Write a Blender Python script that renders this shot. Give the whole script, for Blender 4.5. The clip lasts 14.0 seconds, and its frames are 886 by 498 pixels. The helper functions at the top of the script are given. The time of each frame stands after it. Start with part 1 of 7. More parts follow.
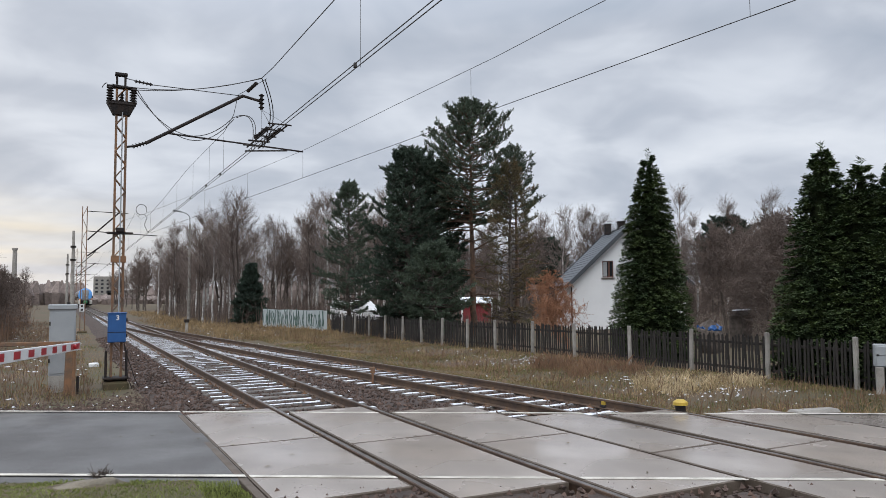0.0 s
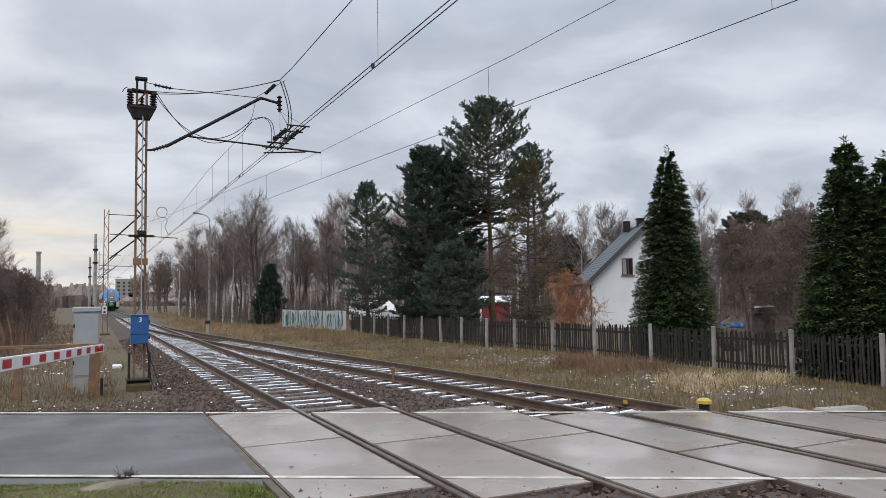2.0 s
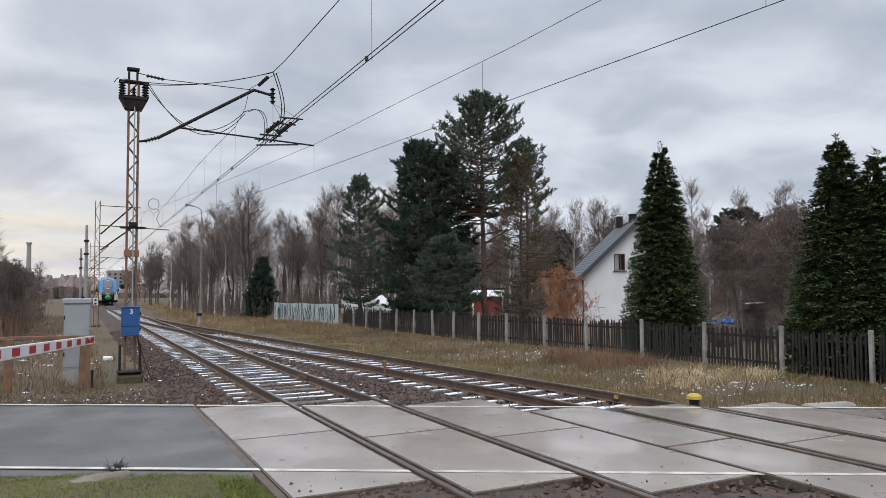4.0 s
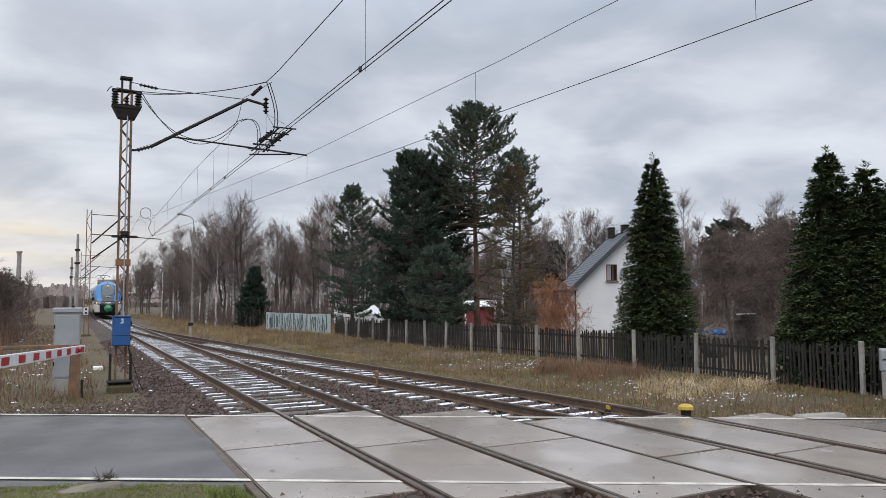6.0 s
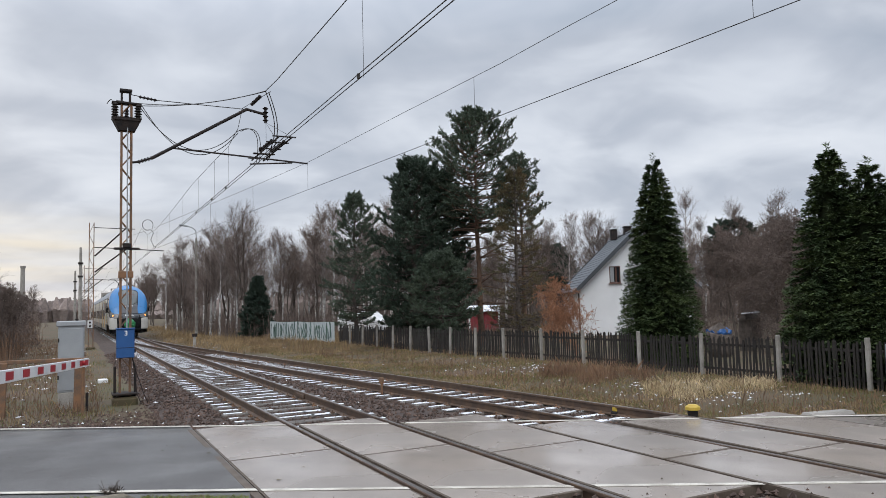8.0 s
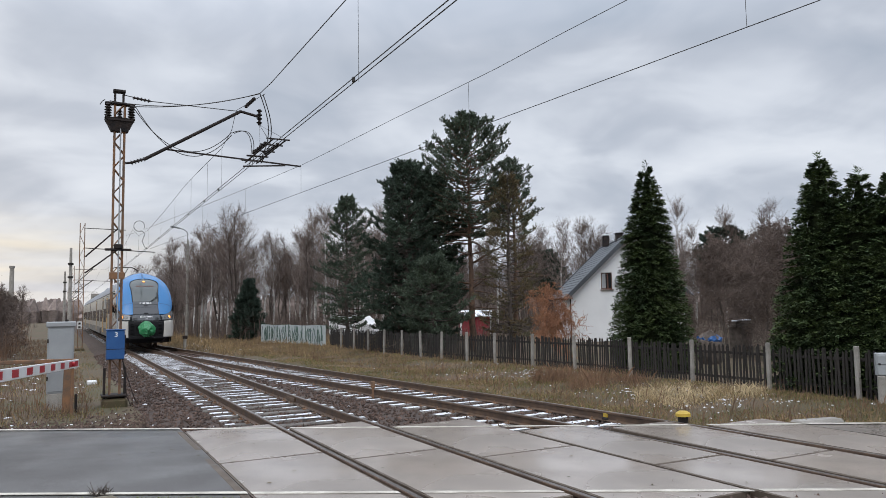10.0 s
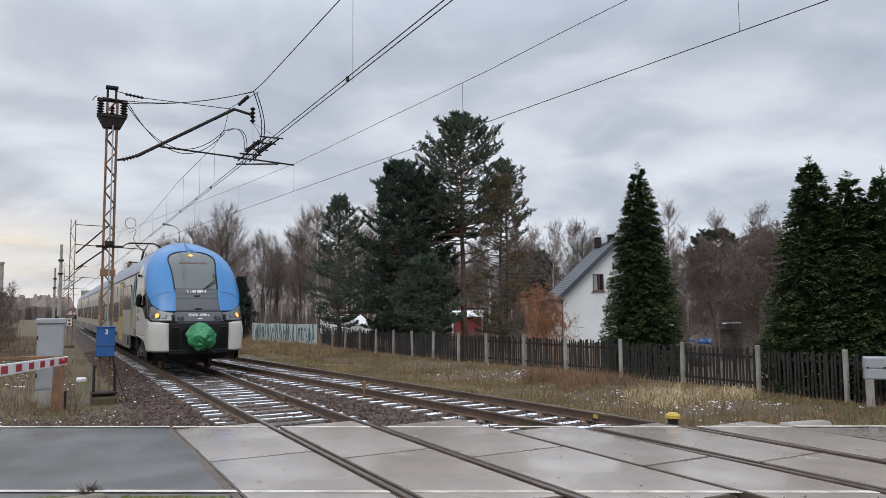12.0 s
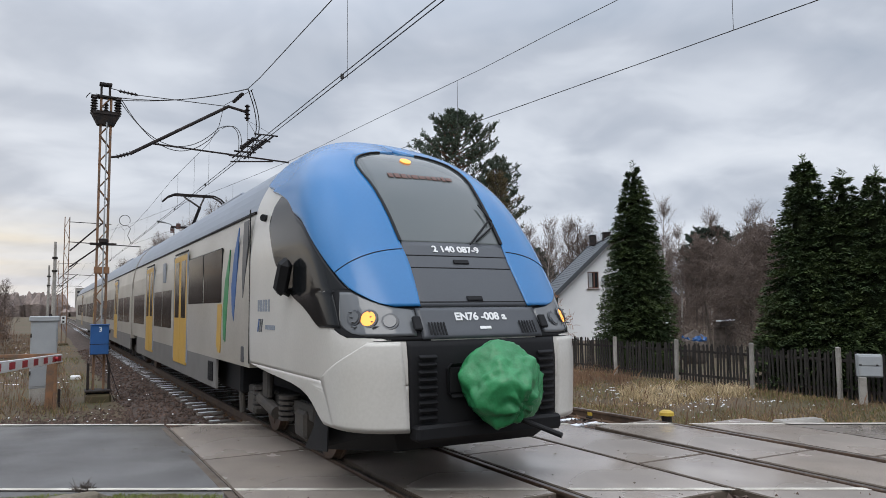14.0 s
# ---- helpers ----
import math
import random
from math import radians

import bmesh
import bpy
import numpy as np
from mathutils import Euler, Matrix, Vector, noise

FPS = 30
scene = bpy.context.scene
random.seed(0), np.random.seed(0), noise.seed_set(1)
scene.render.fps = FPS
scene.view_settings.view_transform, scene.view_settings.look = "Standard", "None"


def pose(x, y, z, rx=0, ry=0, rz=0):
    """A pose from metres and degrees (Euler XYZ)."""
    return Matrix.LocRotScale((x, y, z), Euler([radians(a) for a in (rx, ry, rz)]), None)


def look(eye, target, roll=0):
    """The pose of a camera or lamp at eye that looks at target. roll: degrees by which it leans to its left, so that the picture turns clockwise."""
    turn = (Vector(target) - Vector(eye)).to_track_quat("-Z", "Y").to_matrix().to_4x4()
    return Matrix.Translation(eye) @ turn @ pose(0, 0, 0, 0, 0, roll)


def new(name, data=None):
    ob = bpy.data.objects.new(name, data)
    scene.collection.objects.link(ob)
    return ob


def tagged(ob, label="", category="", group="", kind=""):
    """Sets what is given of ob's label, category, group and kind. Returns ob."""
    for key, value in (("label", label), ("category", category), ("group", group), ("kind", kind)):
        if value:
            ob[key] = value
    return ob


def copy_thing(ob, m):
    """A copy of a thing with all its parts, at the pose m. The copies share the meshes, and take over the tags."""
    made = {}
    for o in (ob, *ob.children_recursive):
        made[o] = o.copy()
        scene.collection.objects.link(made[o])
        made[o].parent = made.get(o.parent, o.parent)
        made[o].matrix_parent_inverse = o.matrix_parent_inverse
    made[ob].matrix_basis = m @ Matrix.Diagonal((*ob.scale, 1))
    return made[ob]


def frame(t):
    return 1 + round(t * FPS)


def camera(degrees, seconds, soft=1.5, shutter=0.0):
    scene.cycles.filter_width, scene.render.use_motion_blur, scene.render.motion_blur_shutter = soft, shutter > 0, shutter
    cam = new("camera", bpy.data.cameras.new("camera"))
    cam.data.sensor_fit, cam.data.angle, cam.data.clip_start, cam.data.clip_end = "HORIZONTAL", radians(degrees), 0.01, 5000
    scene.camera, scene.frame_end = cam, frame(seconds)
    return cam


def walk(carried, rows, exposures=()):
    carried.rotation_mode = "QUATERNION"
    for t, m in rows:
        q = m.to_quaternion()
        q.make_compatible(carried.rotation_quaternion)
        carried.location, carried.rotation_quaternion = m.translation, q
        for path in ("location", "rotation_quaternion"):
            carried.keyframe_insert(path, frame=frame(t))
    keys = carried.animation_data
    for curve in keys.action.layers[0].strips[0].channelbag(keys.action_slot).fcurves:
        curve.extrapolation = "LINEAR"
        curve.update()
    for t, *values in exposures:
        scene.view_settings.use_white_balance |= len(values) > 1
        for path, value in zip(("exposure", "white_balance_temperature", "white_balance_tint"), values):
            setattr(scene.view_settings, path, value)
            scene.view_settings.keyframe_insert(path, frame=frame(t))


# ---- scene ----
cam = camera(62.97, 14.0, soft=0.75)


def aim(x, y, z, yaw, pitch, roll):
    """Camera pose from eye, heading (clockwise from +y), tilt and lean in degrees."""
    a, b = radians(yaw), radians(pitch)
    return look((x, y, z), (x + math.sin(a) * math.cos(b), y + math.cos(a) * math.cos(b), z + math.sin(b)), roll)


walk(cam, [
    (0, aim(-4.053, -0.000, 1.942, 27.529, 3.722, -0.419)),
    (0.5, aim(-4.051, 0.015, 1.937, 27.292, 3.988, -0.832)),
    (1, aim(-4.068, 0.018, 1.941, 26.888, 4.086, -1.189)),
    (1.5, aim(-4.045, 0.026, 1.942, 26.247, 4.017, -1.228)),
    (2, aim(-4.071, 0.036, 1.948, 26.128, 3.678, -0.918)),
    (2.5, aim(-4.065, 0.031, 1.936, 26.103, 3.400, -0.730)),
    (3, aim(-4.064, 0.037, 1.940, 26.253, 3.062, -0.613)),
    (5.5, aim(-4.068, 0.029, 1.955, 27.198, 3.794, -0.368)),
    (6, aim(-4.070, 0.024, 1.946, 27.275, 4.001, -0.356)),
    (6.5, aim(-4.068, 0.021, 1.957, 27.497, 4.015, -0.383)),
    (7, aim(-4.072, 0.021, 1.945, 27.667, 3.977, -0.420)),
    (7.5, aim(-4.070, 0.026, 1.934, 27.395, 3.978, -1.129)),
    (8, aim(-4.056, 0.040, 1.937, 27.088, 4.451, -1.586)),
    (10.5, aim(-4.077, 0.031, 1.932, 27.999, 4.860, -0.729)),
    (11, aim(-4.071, 0.022, 1.932, 28.298, 4.667, -0.499)),
    (11.5, aim(-4.071, 0.024, 1.936, 28.371, 4.724, -0.523)),
    (12, aim(-4.081, 0.022, 1.933, 28.320, 4.796, -0.501)),
    (12.5, aim(-4.079, 0.023, 1.932, 28.317, 4.732, -0.501)),
    (13, aim(-4.078, 0.032, 1.940, 28.523, 4.727, -0.555)),
    (13.5, aim(-4.081, 0.015, 1.927, 28.641, 4.719, -0.572)),
    (14, aim(-4.071, 0.011, 1.938, 28.685, 4.596, -0.500)),
])

# ---- sky and sun: a bright overcast winter afternoon, low sun behind the clouds ----
world = bpy.data.worlds.new("world")
scene.world = world
world.use_nodes = True
SUN_ROT = radians(-15)


def build_sky():
    nt = world.node_tree
    nt.nodes.clear()
    N, Lk = nt.nodes.new, nt.links.new
    out, bg = N("ShaderNodeOutputWorld"), N("ShaderNodeBackground")
    tc, sep = N("ShaderNodeTexCoord"), N("ShaderNodeSeparateXYZ")
    Lk(tc.outputs["Generated"], sep.inputs[0])

    def math_node(op, a, b=None, c=None):
        n = N("ShaderNodeMath")
        n.operation = op
        for i, v in enumerate((a, b, c)):
            if v is None:
                continue
            if isinstance(v, (int, float)):
                n.inputs[i].default_value = v
            else:
                Lk(v, n.inputs[i])
        return n.outputs[0]

    def ramp(fac, stops):
        n = N("ShaderNodeValToRGB")
        while len(n.color_ramp.elements) < len(stops):
            n.color_ramp.elements.new(0.5)
        for e, (p, c) in zip(n.color_ramp.elements, stops):
            e.position, e.color = p, (*c, 1)
        Lk(fac, n.inputs[0])
        return n.outputs[0]

    def mix(fac, a, b, blend="MIX"):
        n = N("ShaderNodeMix")
        n.data_type, n.blend_type = "RGBA", blend
        for sock, v in ((n.inputs[0], fac), (n.inputs[6], a), (n.inputs[7], b)):
            if isinstance(v, (int, float)):
                sock.default_value = v
            elif isinstance(v, tuple):
                sock.default_value = (*v, 1)
            else:
                Lk(v, sock)
        return n.outputs[2]

    up = math_node("MAXIMUM", sep.outputs[2], 0.0)
    # cloud sheet: project the direction on a plane far above, so that it flattens to the horizon
    k = math_node("ADD", up, 0.26)
    cx, cy = math_node("DIVIDE", sep.outputs[0], k), math_node("DIVIDE", sep.outputs[1], k)
    comb = N("ShaderNodeCombineXYZ")
    Lk(cx, comb.inputs[0]), Lk(cy, comb.inputs[1])
    noises = []
    for scale, detail, rough, dist in ((1.25, 4, 0.48, 0.7), (3.4, 4, 0.5, 0.5)):
        n = N("ShaderNodeTexNoise")
        n.inputs["Scale"].default_value, n.inputs["Detail"].default_value = scale, detail
        n.inputs["Roughness"].default_value, n.inputs["Distortion"].default_value = rough, dist
        Lk(comb.outputs[0], n.inputs["Vector"])
        noises.append(n.outputs[0])
    fac = math_node("ADD", math_node("MULTIPLY", noises[0], 0.72), math_node("MULTIPLY", noises[1], 0.28))
    cloud = ramp(fac, [(0.34, (0.34, 0.39, 0.47)), (0.46, (0.45, 0.49, 0.565)), (0.55, (0.58, 0.62, 0.69)), (0.66, (0.69, 0.725, 0.785))])
    # thin bright band with yellow light low over the line, where the sun stands behind the clouds
    sx, sy = math.sin(SUN_ROT), math.cos(SUN_ROT)
    side = math_node("ADD", math_node("MULTIPLY", sep.outputs[0], sx), math_node("MULTIPLY", sep.outputs[1], sy))
    side = math_node("MULTIPLY", math_node("POWER", math_node("MAXIMUM", side, 0.0), 18.0), 0.75)
    stretch = N("ShaderNodeTexNoise")
    comb2 = N("ShaderNodeCombineXYZ")
    Lk(math_node("MULTIPLY", sep.outputs[0], 3.0), comb2.inputs[0])
    Lk(math_node("MULTIPLY", sep.outputs[2], 34.0), comb2.inputs[2])
    Lk(comb2.outputs[0], stretch.inputs["Vector"])
    stretch.inputs["Scale"].default_value = 1.2
    band = math_node("MULTIPLY", side, ramp(up, [(0.0, (0.3,) * 3), (0.05, (0.85,) * 3), (0.10, (0.8,) * 3), (0.14, (0, 0, 0))]))
    warm = ramp(stretch.outputs[0], [(0.36, (0.52, 0.52, 0.54)), (0.52, (0.72, 0.65, 0.53)), (0.66, (1.0, 0.83, 0.54))])
    col = mix(band, cloud, warm)
    # the overcast grows brighter towards the zenith, as a real one does
    gain = math_node("ADD", math_node("MULTIPLY", math_node("MAXIMUM", math_node("SUBTRACT", up, 0.34), 0.0), 3.4), 1.0)
    grey = N("ShaderNodeVectorMath")
    grey.operation = "SCALE"
    Lk(col, grey.inputs[0]), Lk(gain, grey.inputs["Scale"])
    sky = N("ShaderNodeTexSky")
    sky.sky_type, sky.sun_disc = "NISHITA", False
    sky.sun_elevation, sky.sun_rotation = radians(12), SUN_ROT
    veil = N("ShaderNodeVectorMath")
    veil.operation = "SCALE"
    Lk(sky.outputs[0], veil.inputs[0])
    veil.inputs["Scale"].default_value = 0.05
    both = mix(0.95, veil.outputs[0], grey.outputs[0])
    Lk(both, bg.inputs[0])
    bg.inputs[1].default_value = 1.2
    Lk(bg.outputs[0], out.inputs[0])


build_sky()
sun = new("sun", bpy.data.lights.new("sun", "SUN"))
sun.data.energy, sun.data.angle, sun.data.color = 1.1, radians(40), (1.0, 0.97, 0.92)
sun.matrix_world = look((-30, -40, 60), (0, 0, 0))

# ---- materials ----
def material(name, base, rough=0.7, other=None, scale=4.0, fine=60.0, amount=0.5, bump=0.15, metal=0.0, coords="Object", island=0.0, spec=0.5, objrand=0.0, wet=None):
    """A surface with two scales of variation between base and other, relief, and optional tone from piece to piece."""
    m = bpy.data.materials.new(name)
    m.use_nodes = True
    nt = m.node_tree
    N, Lk = nt.nodes.new, nt.links.new
    b = nt.nodes["Principled BSDF"]
    b.inputs["Roughness"].default_value, b.inputs["Metallic"].default_value = rough, metal
    b.inputs["Specular IOR Level"].default_value = spec
    other = other or tuple(c * 0.6 for c in base)
    tc = N("ShaderNodeTexCoord")
    n1, n2 = N("ShaderNodeTexNoise"), N("ShaderNodeTexNoise")
    for n, s, d in ((n1, scale, 4), (n2, fine, 3)):
        n.inputs["Scale"].default_value, n.inputs["Detail"].default_value = s, d
        Lk(tc.outputs[coords], n.inputs["Vector"])
    add = N("ShaderNodeMath")
    add.operation = "MULTIPLY_ADD"
    Lk(n2.outputs[0], add.inputs[0])
    add.inputs[1].default_value = 0.5
    Lk(n1.outputs[0], add.inputs[2])
    rng = N("ShaderNodeMapRange")
    rng.inputs[1].default_value, rng.inputs[2].default_value = 0.75 - 0.25 / max(amount, 0.05) * 0.5, 0.75 + 0.25 / max(amount, 0.05) * 0.5
    Lk(add.outputs[0], rng.inputs[0])
    mx = N("ShaderNodeMix")
    mx.data_type = "RGBA"
    mx.inputs[6].default_value, mx.inputs[7].default_value = (*base, 1), (*other, 1)
    Lk(rng.outputs[0], mx.inputs[0])
    col = mx.outputs[2]
    for amount_, node, sock in ((island, "ShaderNodeNewGeometry", "Random Per Island"), (objrand, "ShaderNodeObjectInfo", "Random")):
        if amount_:
            g = N(node)
            hv = N("ShaderNodeHueSaturation")
            mr = N("ShaderNodeMapRange")
            mr.inputs[3].default_value, mr.inputs[4].default_value = 1 - amount_, 1 + amount_
            Lk(g.outputs[sock], mr.inputs[0])
            Lk(mr.outputs[0], hv.inputs["Value"])
            Lk(col, hv.inputs["Color"])
            col = hv.outputs[0]
    Lk(col, b.inputs["Base Color"])
    if wet:
        # damp patches shine more
        n3 = N("ShaderNodeTexNoise")
        n3.inputs["Scale"].default_value, n3.inputs["Detail"].default_value = 0.55, 5
        Lk(tc.outputs["Object"], n3.inputs["Vector"])
        mr3 = N("ShaderNodeMapRange")
        mr3.inputs[1].default_value, mr3.inputs[2].default_value = 0.38, 0.62
        mr3.inputs[3].default_value, mr3.inputs[4].default_value = wet
        Lk(n3.outputs[0], mr3.inputs[0])
        Lk(mr3.outputs[0], b.inputs["Roughness"])
    if bump:
        bp = N("ShaderNodeBump")
        bp.inputs["Strength"].default_value, bp.inputs["Distance"].default_value = bump, 0.02
        Lk(add.outputs[0], bp.inputs["Height"])
        Lk(bp.outputs[0], b.inputs["Normal"])
    return m


def emitting(name, colour, strength):
    m = bpy.data.materials.new(name)
    m.use_nodes = True
    b = m.node_tree.nodes["Principled BSDF"]
    b.inputs["Base Color"].default_value = (*[c * 0.15 for c in colour], 1)
    b.inputs["Emission Color"].default_value = (*colour, 1)
    b.inputs["Emission Strength"].default_value = strength
    return m


def glassy(name, base, rough=0.04, spec=0.6):
    m = bpy.data.materials.new(name)
    m.use_nodes = True
    b = m.node_tree.nodes["Principled BSDF"]
    b.inputs["Base Color"].default_value = (*base, 1)
    b.inputs["Roughness"].default_value, b.inputs["Specular IOR Level"].default_value = rough, spec
    return m


M_EARTH = material("winter_ground", (0.098, 0.064, 0.040), 0.95, (0.072, 0.062, 0.030), 0.5, 9, 0.9, 0.6)
M_BALLAST = material("ballast_bed", (0.078, 0.052, 0.041), 0.95, (0.04, 0.029, 0.024), 3, 40, 0.8, 1.0)
M_STONE = material("ballast_stone", (0.105, 0.066, 0.050), 0.9, (0.055, 0.037, 0.030), 6, 60, 0.8, 0.3, island=0.45)
M_ASPHALT = material("wet_asphalt", (0.058, 0.053, 0.050), 0.45, (0.101, 0.097, 0.094), 0.9, 90, 1.0, 0.5, wet=(0.30, 0.55))
M_PANEL = material("concrete_panel", (0.345, 0.298, 0.260), 0.5, (0.235, 0.203, 0.177), 0.8, 60, 0.95, 0.05, objrand=0.10, spec=0.6, wet=(0.09, 0.36))
M_PANEL_EDGE = material("rusty_steel_edge", (0.115, 0.09, 0.07), 0.7, (0.07, 0.05, 0.034), 5, 60, 0.7, 0.2)
M_LINE = material("worn_white_line", (0.60, 0.57, 0.5), 0.6, (0.32, 0.29, 0.25), 3, 70, 0.8, 0.1)
M_RAIL = material("rusty_rail", (0.115, 0.07, 0.042), 0.65, (0.062, 0.04, 0.03), 5, 60, 0.7, 0.2)
M_RAILTOP = material("running_face", (0.24, 0.215, 0.195), 0.35, (0.15, 0.125, 0.11), 5, 60, 0.6, 0.05, metal=0.8)
M_SLEEPER = material("sleeper", (0.15, 0.135, 0.12), 0.9, (0.075, 0.065, 0.06), 6, 60, 0.7, 0.4, objrand=0.2)
M_SNOW = material("thin_snow", (0.76, 0.78, 0.82), 0.7, (0.6, 0.62, 0.66), 6, 50, 0.6, 0.3)
M_RUST = material("rusty_painted_steel", (0.235, 0.118, 0.058), 0.8, (0.125, 0.085, 0.06), 4, 50, 0.8, 0.2)
M_DARKSTEEL = material("dark_steel", (0.017, 0.016, 0.017), 0.75, (0.036, 0.026, 0.022), 6, 60, 0.7, 0.1, spec=0.25)
M_WIRE = material("copper_wire", (0.022, 0.022, 0.024), 0.7, (0.05, 0.045, 0.04), 6, 60, 0.5, 0)
M_GREY = material("grey_cabinet_paint", (0.33, 0.345, 0.355), 0.5, (0.27, 0.285, 0.295), 2, 60, 0.6, 0.04)
M_LID = material("earthy_concrete", (0.20, 0.17, 0.13), 0.9, (0.115, 0.098, 0.07), 5, 50, 0.8, 0.4)
M_CONC = material("old_concrete", (0.33, 0.31, 0.28), 0.9, (0.21, 0.195, 0.175), 3, 50, 0.8, 0.3, objrand=0.1)
M_BLUE = material("blue_enamel", (0.022, 0.095, 0.27), 0.45, (0.014, 0.075, 0.23), 3, 60, 0.6, 0.04)
M_WHITE = material("white_paint", (0.74, 0.74, 0.73), 0.5, (0.6, 0.6, 0.6), 3, 60, 0.5, 0.03)
M_RED = material("red_paint", (0.42, 0.02, 0.03), 0.5, (0.33, 0.018, 0.025), 3, 60, 0.5, 0.03)
M_YELLOW = material("yellow_paint", (0.52, 0.36, 0.04), 0.5, (0.4, 0.27, 0.04), 8, 60, 0.6, 0.05)
M_WOODFENCE = material("weathered_fence_wood", (0.027, 0.023, 0.020), 0.9, (0.016, 0.013, 0.011), 8, 60, 0.8, 0.4, objrand=0.35)
M_PLASTER = material("white_plaster", (0.78, 0.79, 0.80), 0.85, (0.66, 0.67, 0.68), 0.6, 60, 0.5, 0.1)
M_ROOF = material("grey_roof_tile", (0.115, 0.13, 0.145), 0.55, (0.07, 0.08, 0.09), 3, 40, 0.6, 0.15, objrand=0.12)
M_PANE = glassy("window_glass", (0.02, 0.022, 0.025))
M_BROWN = material("brown_frame", (0.12, 0.05, 0.032), 0.5, None, 5, 60, 0.5, 0.05)
M_BARK = material("dark_bark", (0.11, 0.088, 0.075), 0.95, (0.055, 0.045, 0.038), 6, 40, 0.8, 0.4, island=0.2)
M_TWIG = material("bare_twigs", (0.26, 0.21, 0.188), 0.95, (0.165, 0.132, 0.118), 1, 20, 0.6, 0, island=0.3)
M_DARKTWIG = material("brown_bare_twigs", (0.165, 0.124, 0.104), 0.95, (0.10, 0.075, 0.064), 1, 20, 0.6, 0, island=0.3)
M_REDTWIG = material("reddish_twigs", (0.36, 0.17, 0.09), 0.95, (0.22, 0.11, 0.065), 2, 20, 0.6, 0, island=0.3)
M_PINEBARK = material("orange_pine_bark", (0.17, 0.10, 0.066), 0.95, (0.08, 0.055, 0.042), 5, 40, 0.8, 0.4)
M_BIRCH = material("birch_bark", (0.66, 0.64, 0.61), 0.9, (0.22, 0.20, 0.19), 2.5, 30, 0.8, 0.2)
M_PINE = material("pine_needles", (0.086, 0.116, 0.076), 0.8, (0.046, 0.066, 0.044), 0.7, 14, 0.7, 0, island=0.45)
M_DENSEPINE = material("deep_green_pine_needles", (0.056, 0.084, 0.056), 0.85, (0.030, 0.048, 0.033), 0.7, 14, 0.7, 0, island=0.45)
M_SPRUCE = material("dark_spruce_needles", (0.038, 0.060, 0.042), 0.85, (0.022, 0.038, 0.027), 0.7, 14, 0.7, 0, island=0.4)
M_THUJA = material("thuja_foliage", (0.064, 0.092, 0.024), 0.85, (0.024, 0.046, 0.014), 1.2, 14, 0.9, 0, island=0.5)
M_RUSTLEAF = material("browning_foliage", (0.15, 0.100, 0.050), 0.9, (0.075, 0.080, 0.040), 0.8, 14, 0.7, 0, island=0.4)
M_DRYGRASS = material("dry_grass", (0.36, 0.255, 0.135), 0.95, (0.17, 0.115, 0.06), 0.5, 6, 0.8, 0, island=0.35)
M_GREENGRASS = material("winter_grass", (0.165, 0.162, 0.045), 0.95, (0.08, 0.092, 0.025), 0.7, 6, 0.8, 0, island=0.35)
M_LAWN = material("damp_green_grass", (0.22, 0.255, 0.065), 0.9, (0.14, 0.16, 0.04), 0.9, 8, 0.8, 0, island=0.35)
M_STRAW = material("bleached_straw", (0.56, 0.45, 0.28), 0.95, (0.36, 0.27, 0.15), 0.9, 6, 0.8, 0, island=0.35)
M_REDWEED = material("reddish_dead_stalks", (0.25, 0.145, 0.085), 0.95, (0.14, 0.085, 0.052), 0.6, 6, 0.8, 0, island=0.4)
M_WEED = material("brown_weeds", (0.20, 0.118, 0.072), 0.95, (0.115, 0.07, 0.045), 0.6, 6, 0.8, 0, island=0.35)


# ---- mesh helpers ----
rng = np.random.default_rng(7)


def link_mesh(name, verts, faces, mats, parent=None, label="", smooth=False, slots=None):
    me = bpy.data.meshes.new(name)
    if isinstance(faces, np.ndarray):
        v = np.asarray(verts, np.float32)
        n, k = faces.shape
        me.vertices.add(len(v))
        me.vertices.foreach_set("co", v.ravel())
        me.loops.add(n * k)
        me.loops.foreach_set("vertex_index", faces.astype(np.int32).ravel())
        me.polygons.add(n)
        me.polygons.foreach_set("loop_start", np.arange(0, n * k, k, dtype=np.int32))
        me.update(calc_edges=True)
    else:
        me.from_pydata([tuple(p) for p in verts], [], faces)
    for m in (mats if isinstance(mats, (list, tuple)) else [mats]):
        me.materials.append(m)
    if slots is not None:
        me.polygons.foreach_set("material_index", np.asarray(slots, np.int32))
    me.polygons.foreach_set("use_smooth", np.full(len(me.polygons), smooth))
    ob = new(name, me)
    if parent is not None:
        ob.parent = parent
    if label:
        tagged(ob, label)
    return ob


def part(name, bm, material_, parent, label="", smooth=False):
    me = bpy.data.meshes.new(name)
    bm.normal_update()
    bm.to_mesh(me)
    bm.free()
    for m in (material_ if isinstance(material_, (list, tuple)) else [material_]):
        me.materials.append(m)
    if smooth:
        me.polygons.foreach_set("use_smooth", np.ones(len(me.polygons), bool))
    ob = new(name, me)
    ob.parent = parent
    if label:
        tagged(ob, label)
    return ob


def empty(name, m, label="", category="", group="", kind=""):
    ob = new(name)
    ob.empty_display_size = 0.2
    ob.matrix_world = m
    return tagged(ob, label, category, group, kind)


